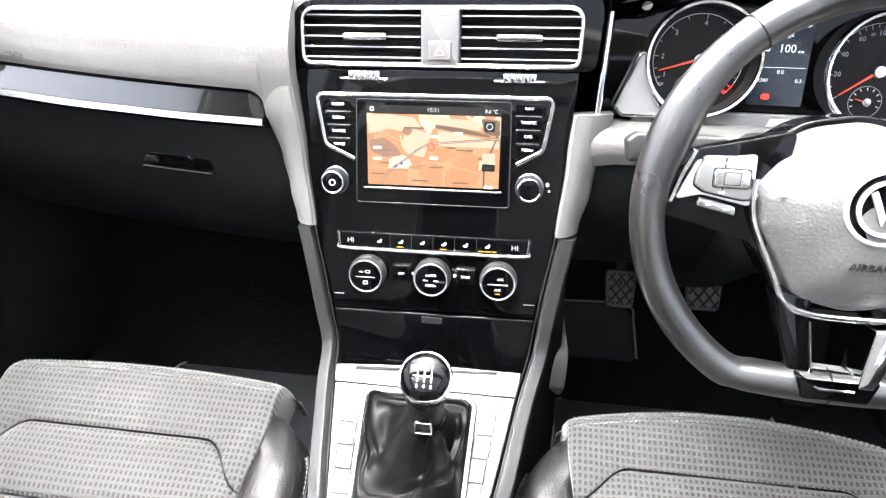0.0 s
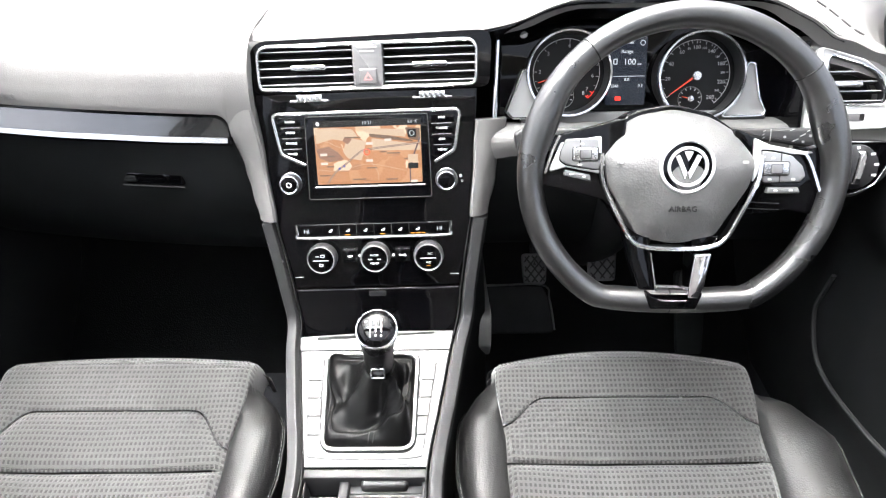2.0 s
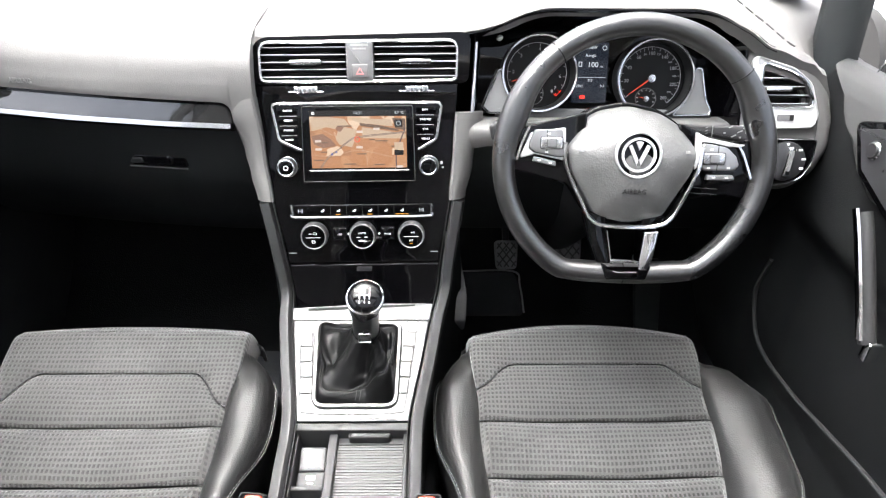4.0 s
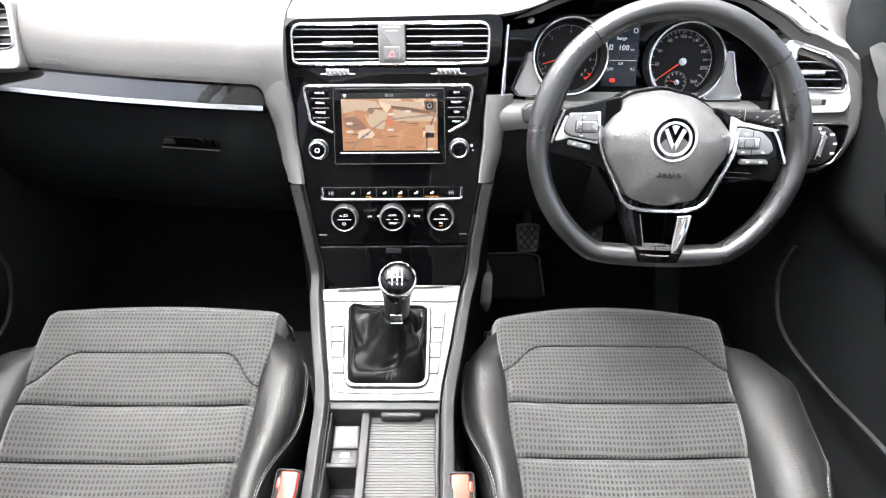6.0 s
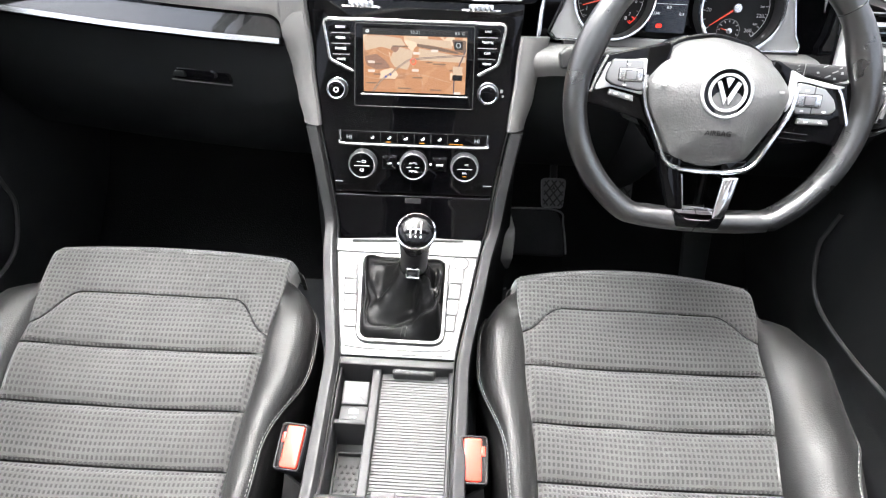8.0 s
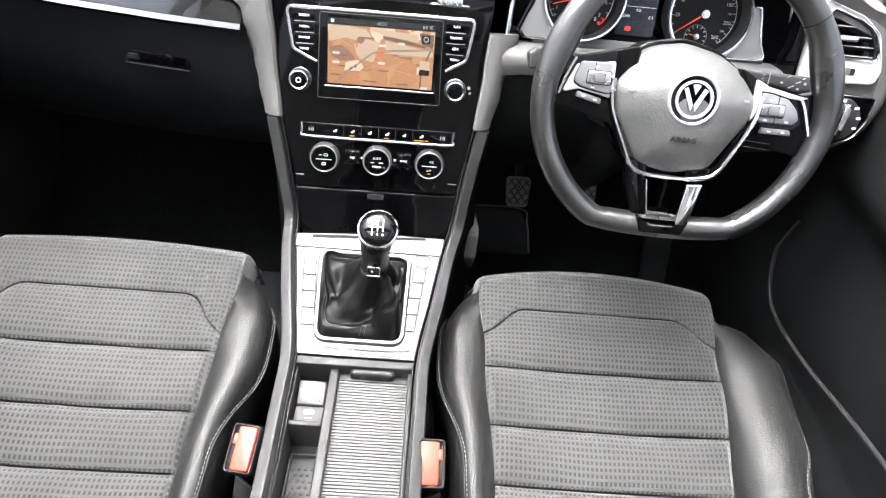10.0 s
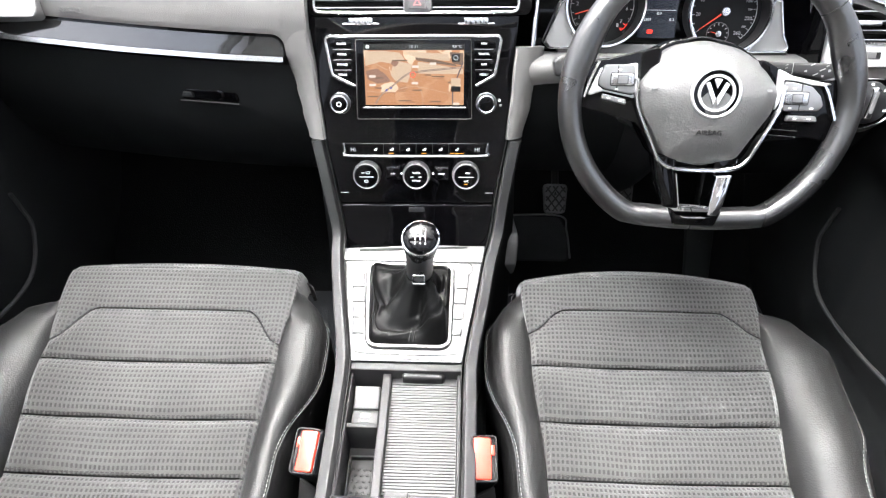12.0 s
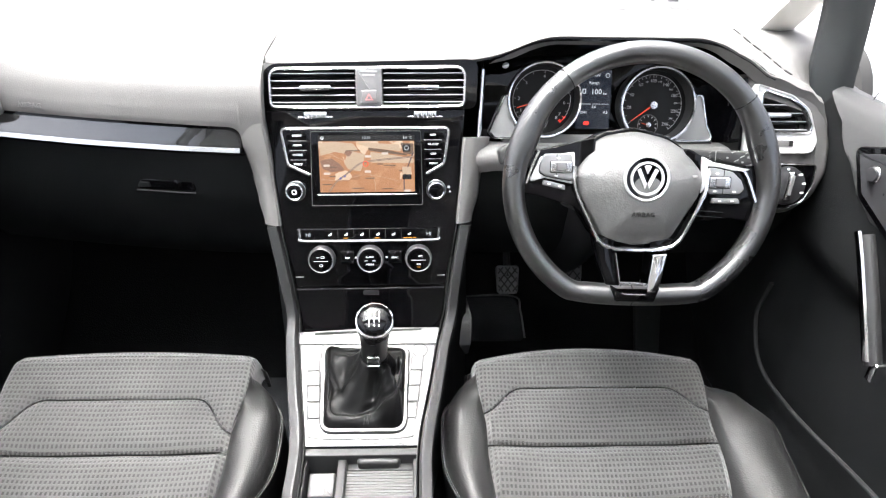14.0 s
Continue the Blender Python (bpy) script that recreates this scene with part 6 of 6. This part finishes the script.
def stalk(s, label):
    c = thing("column_stalk", (0.366 + s * 0.06, 0.60, 0.64), label, "stalk", group="column stalks")
    M = pose(0.366, 0.592, 0.652, 70, 0, -2)
    if s > 0:
        out = round_poly([(0.085, -0.004), (0.133, -0.004), (0.176, -0.011), (0.187, -0.010), (0.191, -0.004), (0.189, 0.012), (0.121, 0.012), (0.085, 0.014)], 0.004)
    else:
        out = round_poly([(-0.085, 0.014), (-0.166, 0.014), (-0.176, 0.006), (-0.172, -0.014), (-0.085, -0.008)], 0.005)
    lever = part("lever", slab(M, out, -0.010, 0.008, 0.004), PLASTIC, c, "black lever with white marks")
    if s > 0:
        for x, y, w_, h_ in ((0.125, 0.009, 0.006, 0.001), (0.125, 0.005, 0.006, 0.001), (0.125, 0.001, 0.006, 0.001), (0.150, 0.002, 0.005, 0.004), (0.163, -0.002, 0.012, 0.0022), (0.171, 0.004, 0.012, 0.0022), (0.172, -0.004, 0.005, 0.004), (0.180, 0.003, 0.005, 0.005), (0.177, 0.009, 0.006, 0.002), (0.158, 0.0102, 0.010, 0.0012)):
            part("print_bar", slab(M @ pose(x, y, 0.0078, 0, 0, 25 if h_ < 0.003 else 0), rrect(0, 0, w_ * 0.62, h_ * 0.62, 0.0004), 0, 0.0005), DULL, lever)
        part("band", slab(M, rrect(0.133, 0.004, 0.0008, 0.015, 0.0003), 0.0075, 0.0084), DULL, lever)
    return c


stalk(1, "black wiper stalk with white marks on the column")
stalk(-1, "black indicator stalk on the column")


# ---- instruments ----
CL = pose(0.357, 0.700, 0.680, 72)


def instruments():
    c = thing("instrument_cluster", (0.36, 0.72, 0.62), "instrument cluster with two silver-ringed dials and a lit display", "instrument cluster")
    part("panel", slab(CL, round_poly([(-0.182, -0.046), (0.215, -0.048), (0.200, 0.055), (0.10, 0.092), (-0.10, 0.094), (-0.178, 0.062)], 0.02), -0.05, -0.029, 0.002), GLOSS, c, "gloss black dial panel")
    part("lower_bar", slab(CL, round_poly([(-0.150, -0.052), (0.190, -0.052), (0.185, -0.034), (-0.145, -0.032)], 0.003), -0.026, -0.010, 0.002), GREYKEY, c, "grey bar under the dials")
    part("reset_key", slab(CL, round_poly([(-0.012, -0.046), (0.026, -0.046), (0.022, -0.037), (-0.008, -0.037)], 0.002), -0.012, -0.006, 0.0015), SATIN, c, "small reset key")
    for horn in ([(-0.140, 0.028), (-0.148, 0.026), (-0.158, 0.0), (-0.170, -0.030), (-0.160, -0.040), (-0.112, -0.040), (-0.128, -0.018)], [(0.154, 0.031), (0.165, 0.030), (0.176, -0.018), (0.186, -0.034), (0.182, -0.042), (0.120, -0.043), (0.142, -0.022)]):
        area = sum(p[0] * q[1] - q[0] * p[1] for p, q in zip(horn, horn[1:] + horn[:1]))
        o = round_poly(horn if area > 0 else horn[::-1], 0.005)
        h = part("silver_horn", slab(CL, o, -0.03, -0.007, 0.003), SATIN, c, "silver corner piece")
        part("horn_edge", ring(CL, o, 0.0028, -0.012, -0.003, 0.001), BRIGHT, h, "bright edge")
    part("chrome_post", sweep([CL @ Vector((-0.186, -0.040, 0.004)), CL @ Vector((-0.181, 0.066, 0.0))], round_section(0.0035, 0.003, 8)), BRIGHT, c)
    part("chrome_post", sweep([CL @ Vector((0.213, -0.046, 0.004)), CL @ Vector((0.200, 0.042, 0.002))], round_section(0.0016, 0.003, 8)), BRIGHT, c)
    part("sensor", lathe(CL @ pose(-0.146, 0.072, -0.008), [(0.0055, 0), (0.005, 0.002), (0.0001, 0.003)], 16), WHITE, c)
    for cx, cy, r, speed in ((-0.0845, 0.0200, 0.0560, False), (0.0930, 0.0135, 0.0575, True)):
        D = CL @ pose(cx, cy, 0)
        d = part("dial", lathe(D, [(r - 0.003, -0.030), (r - 0.003, -0.0262), (0.0001, -0.0262)], 60), DIALFACE, c, "black dial with white figures")
        part("dial_ring", lathe(D, [(r + 0.0022, -0.004), (r + 0.0022, 0.001), (r + 0.0008, 0.0030), (r - 0.0016, 0.0026), (r - 0.0026, 0.0)], 60), BRIGHT, d, "bright silver ring")
        part("dial_cup", lathe(D, [(r + 0.0018, -0.0295), (r + 0.0018, -0.003), (r - 0.0024, -0.001), (r - 0.0040, -0.0255)], 60), PLASTIC, d, "black cup")
        part("sub_dial", ring(D @ pose(-0.005, -0.0310, -0.0261), disc(0, 0, 0.0165, 32), 0.0006, 0, 0.0004, 0.0001), DULL, d)
        z = -0.0260
        if speed:
            scale = ((0, 218), (2, 186), (4, 155), (6, 123), (8, 107), (10, 91), (14, 58), (18, 24), (22, -14), (26, -52))
            steps, labels = 26, [(str(10 * k), k, 0.0072) for k in (2, 4, 6, 10, 14, 18, 22, 26)] + [(str(10 * k), k, 0.0042) for k in (8, 12, 16, 20, 24)]
        else:
            scale = ((0, 218), (16, -48))
            steps, labels = 16, [(str(k), 2 * k, 0.0074) for k in range(1, 9)]
        for k in range(steps + 1):
            a = radians(curve1(scale, k))
            T = D @ pose(r * 0.775 * math.cos(a), r * 0.775 * math.sin(a), z, 0, 0, math.degrees(a))
            part("tick", slab(T, rrect(0, 0, 0.0050 if k % 2 == 0 else 0.003, 0.0008, 0.0002, 1), 0, 0.0003), LIT_RED if not speed and k >= 14 else DIALPRINT, d, smooth=0)
        arc = lambda k0, k1: [D @ Vector((r * 0.82 * math.cos(radians(curve1(scale, k))), r * 0.82 * math.sin(radians(curve1(scale, k))), z)) for k in [lerp(k0, k1, i / 30) for i in range(31)]]
        part("scale_line", sweep(arc(0, steps if speed else 13.5), round_section(0.0003, 0.0003, 4)), WHITE, d)
        if not speed:
            part("red_line", sweep(arc(13.6, 16), round_section(0.0012, 0.0003, 4)), LIT_RED, d, "red end of the scale")
        for txt, k, size in labels:
            a = radians(curve1(scale, k))
            words("numeral", txt, D @ pose(r * 0.65 * math.cos(a), r * 0.65 * math.sin(a), z), size, DIALPRINT, d, 0.0002)
        na = radians(216 if speed else 197)
        N = D @ pose(0, 0, -0.0222, 0, 0, math.degrees(na))
        part("needle", slab(N, [(0.0, -0.0014), (r * 0.74, -0.0005), (r * 0.74, 0.0005), (0.0, 0.0014)], 0, 0.0010), LIT_REDN, d, "red needle", smooth=0)
        part("needle_hub", lathe(D @ pose(0, 0, -0.0177), [(0.0066, -0.008), (0.0066, -0.001), (0.0056, 0.0004), (0.0001, 0.0006)], 30), CHROME, d, "silver needle hub")
        S = D @ pose(-0.005, -0.0310, -0.0177)
        for k in range(9):
            a = radians(lerp(200, -20, k / 8))
            part("tick", slab(S @ pose(0.0135 * math.cos(a), 0.0135 * math.sin(a), -0.0083, 0, 0, math.degrees(a)), rrect(0, 0, 0.0028, 0.0007, 0.0002, 1), 0, 0.0003), WHITE, d, smooth=0)
        part("needle", slab(S @ pose(0, 0, -0.006, 0, 0, 165 if speed else 200), [(0, -0.0009), (0.0125, -0.0003), (0.0125, 0.0003), (0, 0.0009)], 0, 0.0008), LIT_REDN, d, smooth=0)
        part("needle_hub", lathe(S, [(0.0042, -0.008), (0.0042, -0.004), (0.0001, -0.0035)], 20), CHROME, d)
    e = part("display", slab(CL, rrect(-0.003, 0.0210, 0.052, 0.090, 0.002), -0.028, -0.018), LIT_NAVY, c, "dark blue driver display")
    E = CL @ pose(-0.003, 0.0290, -0.0178)
    words("lettering", "10:31", E @ pose(-0.0165, 0.0300, 0), 0.0066, LIT_WHITE, e, 0.0002)
    words("lettering", "ANW", E @ pose(0.0, 0.0292, 0), 0.0064, LIT_WHITE, e, 0.0002)
    part("icon_bar", ring(E, disc(0.0195, 0.0290, 0.0036, 14), 0.0008, 0, 0.0003, 0.0001), LIT_WHITE, e)
    words("lettering", "Range", E @ pose(-0.001, 0.0180, 0), 0.0066, LIT_WHITE, e, 0.0002)
    words("lettering", "100", E @ pose(0.003, 0.0040, 0), 0.0115, LIT_WHITE, e, 0.0002)
    words("lettering", "km", E @ pose(0.0165, 0.0015, 0), 0.0045, LIT_WHITE, e, 0.0002)
    part("icon_bar", ring(E, rrect(-0.0165, 0.0050, 0.0055, 0.0075, 0.001), 0.0012, 0, 0.0003, 0.0001), LIT_WHITE, e)
    part("divider", slab(E, rrect(0, -0.0145, 0.048, 0.0006, 0.0002), 0, 0.0003), LIT_WHITE, e)
    words("lettering", "8.0", E @ pose(0.0, -0.0190, 0), 0.0058, LIT_WHITE, e, 0.0002)
    words("lettering", "2341", E @ pose(-0.0160, -0.0275, 0), 0.0056, LIT_WHITE, e, 0.0002)
    words("lettering", "0.3", E @ pose(0.0190, -0.0275, 0), 0.0056, LIT_WHITE, e, 0.0002)
    w = part("warning_lamp", slab(E, rrect(-0.0110, -0.0440, 0.0085, 0.0058, 0.002), 0, 0.0004), LIT_RED, e, "lit red warning lamp")
    return c


DIALFACE = material("dial_black", (0.003, 0.0032, 0.0036), 0.45, spec=0.25, mottle=0.05)
LIT_NAVY = glowing("lit_navy", (0.018, 0.022, 0.034), 0.9)
LIT_REDN = glowing("lit_needle", (0.95, 0.10, 0.05), 0.8)
instruments()


# ---- outer vents and light switch ----
V = pose(0.62, 0.650, 0.680, 72)


def outer_vent(M, mirror):
    s = -1 if mirror else 1
    v = thing("air_vent", M @ Vector((0, -0.05, -0.02)), "side air vent with silver frame and grey slats", "air vent", group="air vents")
    out = [(-0.054, -0.043), (0.052, -0.041), (0.058, -0.022), (0.042, 0.024), (0.013, 0.045), (-0.048, 0.063)]
    hole = [(-0.036, -0.0125), (0.0470, -0.0125), (0.0480, 0.002), (0.034, 0.0285), (0.010, 0.0420), (-0.035, 0.0555)]
    rad = [0.004, 0.012, 0.016, 0.03, 0.03, 0.010]
    if mirror:
        hole = [(-0.0475, -0.0150), (0.0415, -0.0150), (0.040, 0.004), (0.028, 0.027), (0.008, 0.0405), (-0.0420, 0.0560)]
        out, hole, rad = [(-a, b) for a, b in out][::-1], [(-a, b) for a, b in hole][::-1], [0.012] * 6
    o, h = round_poly(out, rad, 5), round_poly(hole, rad, 5)
    bm = bmesh.new()
    skin(bm, [put(M, o, -0.03), put(M, o, 0.004), put(M, inset(o, 0.0015), 0.0055), put(M, h, 0.003), put(M, h, -0.03)], cap0=False, cap1=False)
    part("frame", bm, SATIN if mirror else WINGS, v, "silver frame")
    part("frame_edge", ring(M, h, 0.0028, 0.0, 0.0052, 0.001), BRIGHT, v, "bright inner edge")
    part("duct", slab(M, h, -0.013 if mirror else -0.045, -0.0115 if mirror else -0.036), VOID, v)
    part("inner_ring", ring(M, h, 0.004, -0.012, 0.0015, 0.001), PLASTIC, v)
    for i in range(5):
        y = -0.0065 + 0.0122 * i
        x1 = curve1(((-0.01, 0.040), (0.004, 0.039), (0.027, 0.026), (0.0385, 0.006), (0.050, -0.030)), y)
        slats(v, M, (((-0.035, x1 + 0.006) if not mirror else (-x1, 0.047)),), [(y, 0, 0)])
    tab(v, M @ pose(s * -0.006, 0.0150, 0.0), 0.038)
    part("wheel_slot", slab(M, rrect(s * 0.008, -0.0260, 0.024, 0.009, 0.001), 0.003, 0.0058, 0.0005), GREYKEY, v)
    part("wheel_gap", slab(M, rrect(s * 0.017, -0.0260, 0.006, 0.008, 0.001), 0.0055, 0.0062), VOID, v)
    return v


outer_vent(V, False)
outer_vent(pose(-0.588, 0.684, 0.722, 62, 0, 5), True)


def light_switch():
    l = thing("light_switch", V @ Vector((0.02, -0.09, -0.02)), "round light switch in a gloss black panel", "light switch")
    out = round_poly([(-0.056, -0.054), (-0.054, -0.112), (-0.020, -0.124), (0.012, -0.123), (0.036, -0.112), (0.049, -0.088), (0.052, -0.056)], [0.006, 0.02, 0.03, 0.02, 0.02, 0.02, 0.006])
    L = V @ pose(0, 0, 0.020)
    part("panel", slab(L, out, -0.05, 0.0, 0.003), GLOSS, l, "gloss black panel")
    part("panel_edge", ring(L, out, 0.0015, -0.004, 0.0015, 0.0004), CHROME, l)
    K = L @ pose(0.008, -0.0875, 0)
    d = part("dial", lathe(K, [(0.0290, 0), (0.0280, 0.004), (0.0250, 0.005), (0.0001, 0.005)], 44), KEY, l, "black rotary dial")
    g = part("grip", slab(K @ pose(-0.001, 0.001, 0.004, 0, 0, -9), round_poly([(-0.0052, -0.0225), (0.0052, -0.0225), (0.0056, 0.0185), (0.0, 0.0215), (-0.0056, 0.0185)], 0.003), 0, 0.012, 0.003), BRIGHT, d, "silver grip")
    part("grip_inset", slab(K @ pose(-0.001, 0.001, 0.0158, 0, 0, -9), rrect(0, 0.001, 0.0050, 0.030, 0.002), 0, 0.0012), GREYKEY, g)
    for a, w_ in ((92, 0.0035), (42, 0.006), (8, 0.006), (-24, 0.006)):
        part("print_bar", slab(K @ pose(0.0250 * math.cos(radians(a)), 0.0250 * math.sin(radians(a)), 0.0046), rrect(0, 0, w_, 0.003, 0.0006), 0.0, 0.0006), WHITE, l)
    return l


light_switch()


# ---- footwell ----
def pedal(x, y, z, w, h, label, tilt=55, ribbed=True):
    p = thing("pedal", (x, y, z - 0.04), label, "pedal", group="pedals")
    M = pose(x, y, z, tilt)
    pad = part("pad", slab(M, round_poly([(-w * 0.42, -h / 2), (w * 0.42, -h / 2), (w / 2, h / 2), (-w / 2, h / 2)], 0.010), -0.012, 0.0, 0.003), RUBBER2 if ribbed else PAD_DARK, p, "ribbed rubber pad" if ribbed else "smooth black pad")
    bm = bmesh.new()
    for i in range(-3, 4):
        for s in (-1, 1):
            c = i * w * 0.30
            pts = []
            for k in (-1, 1):
                yy = k * h * 0.42
                xx = c + s * yy * 0.8
                pts.append((xx, yy))
            a, b = Vector(pts[0]), Vector(pts[1])
            # clip to the pad
            good = [a.lerp(b, q / 24) for q in range(25) if abs(a.lerp(b, q / 24).x) < w * 0.40]
            if len(good) > 2:
                sweep([M @ Vector((good[0].x, good[0].y, 0.001)), M @ Vector((good[-1].x, good[-1].y, 0.001))], round_section(0.0016, 0.0016, 5), up=M.to_3x3() @ Vector((0, 0, 1)), bm=bm)
    if ribbed:
        part("ribs", bm, RUBBER, pad)
    else:
        bm.free()
    part("arm", sweep([(x, y + 0.01, z), (x, y + 0.06, z + 0.05), (x, y + 0.12, z + 0.28)], round_section(0.008, 0.010, 8)), PLASTIC, p, "black pedal arm")
    return p


RUBBER2 = material("worn_rubber", (0.11, 0.11, 0.112), 0.5, grain=0.3, mottle=0.3, mottle_size=40)
pedal(0.270, 0.895, 0.246, 0.052, 0.062, "black rubber clutch pedal with crossed ribs")
pedal(0.402, 0.895, 0.255, 0.060, 0.066, "black rubber brake pedal with crossed ribs")
pedal(0.585, 0.870, 0.150, 0.062, 0.170, "black smooth accelerator pedal", tilt=62, ribbed=False)


def floor_mat(x, label):
    m = thing("floor_mat", (x, 0.75, 0.0), label, "floor mat", group="floor mats")
    out = round_poly([(x - 0.19, 0.40), (x + 0.20, 0.40), (x + 0.20, 0.92), (x + 0.02, 0.93), (x - 0.03, 0.86), (x - 0.19, 0.86)], 0.03)
    part("carpet", slab(Matrix(), out, 0.001, 0.012, 0.004), MATC, m, "black carpet mat")
    part("binding", ring(Matrix(), out, 0.006, 0.002, 0.015, 0.003), RUBBER2, m, "dark bound edge")


MATC = material("mat_carpet", (0.024, 0.0247, 0.027), 0.95, spec=0.1, grain=1.0, grain_size=300, mottle=0.3, mottle_size=25)
floor_mat(0.365, "black carpet mat in the driver's footwell")
floor_mat(-0.37, "black carpet mat in the passenger's footwell")


def knee_flap():
    k = thing("footwell_trim", (0.16, 0.72, 0.2), "grey felt trim on the side of the console footwell", "trim panel")
    pts = [(0.63, 0.345), (0.625, 0.285), (0.655, 0.24), (0.86, 0.085), (1.05, 0.05), (1.05, 0.22), (0.79, 0.287)]
    M = Matrix(((0, 0, 1, 0.170), (1, 0, 0, 0), (0, 1, 0, 0), (0, 0, 0, 1)))
    part("felt_panel", slab(M, round_poly(pts, 0.02), -0.03, 0.0, 0.004), FELT, k)


FELT = material("grey_felt", (0.12, 0.12, 0.12), 0.95, spec=0.1, grain=0.8, grain_size=500, mottle=0.2)
knee_flap()


def footrest():
    f = thing("footrest", (0.25, 0.93, 0.0), "black carpeted footrest beside the clutch pedal", "footrest")
    M = pose(0.25, 0.90, 0.075, 47)
    out = round_poly([(-0.080, 0.0), (0.072, 0.0), (0.064, 0.070), (0.050, 0.104), (-0.080, 0.104)], [0.004, 0.012, 0.02, 0.02, 0.004])
    part("pad", slab(M, out, -0.10, 0.0, 0.005), MATC, f)
    edge = smooth_path([(0.072, 0.006, 0.001), (0.064, 0.070, 0.001), (0.048, 0.103, 0.001), (-0.078, 0.103, 0.001)], 6)
    part("edge", sweep([M @ p for p in edge], round_section(0.0022, 0.0022, 6)), RUBBER2, f, "worn rubber edge")


footrest()
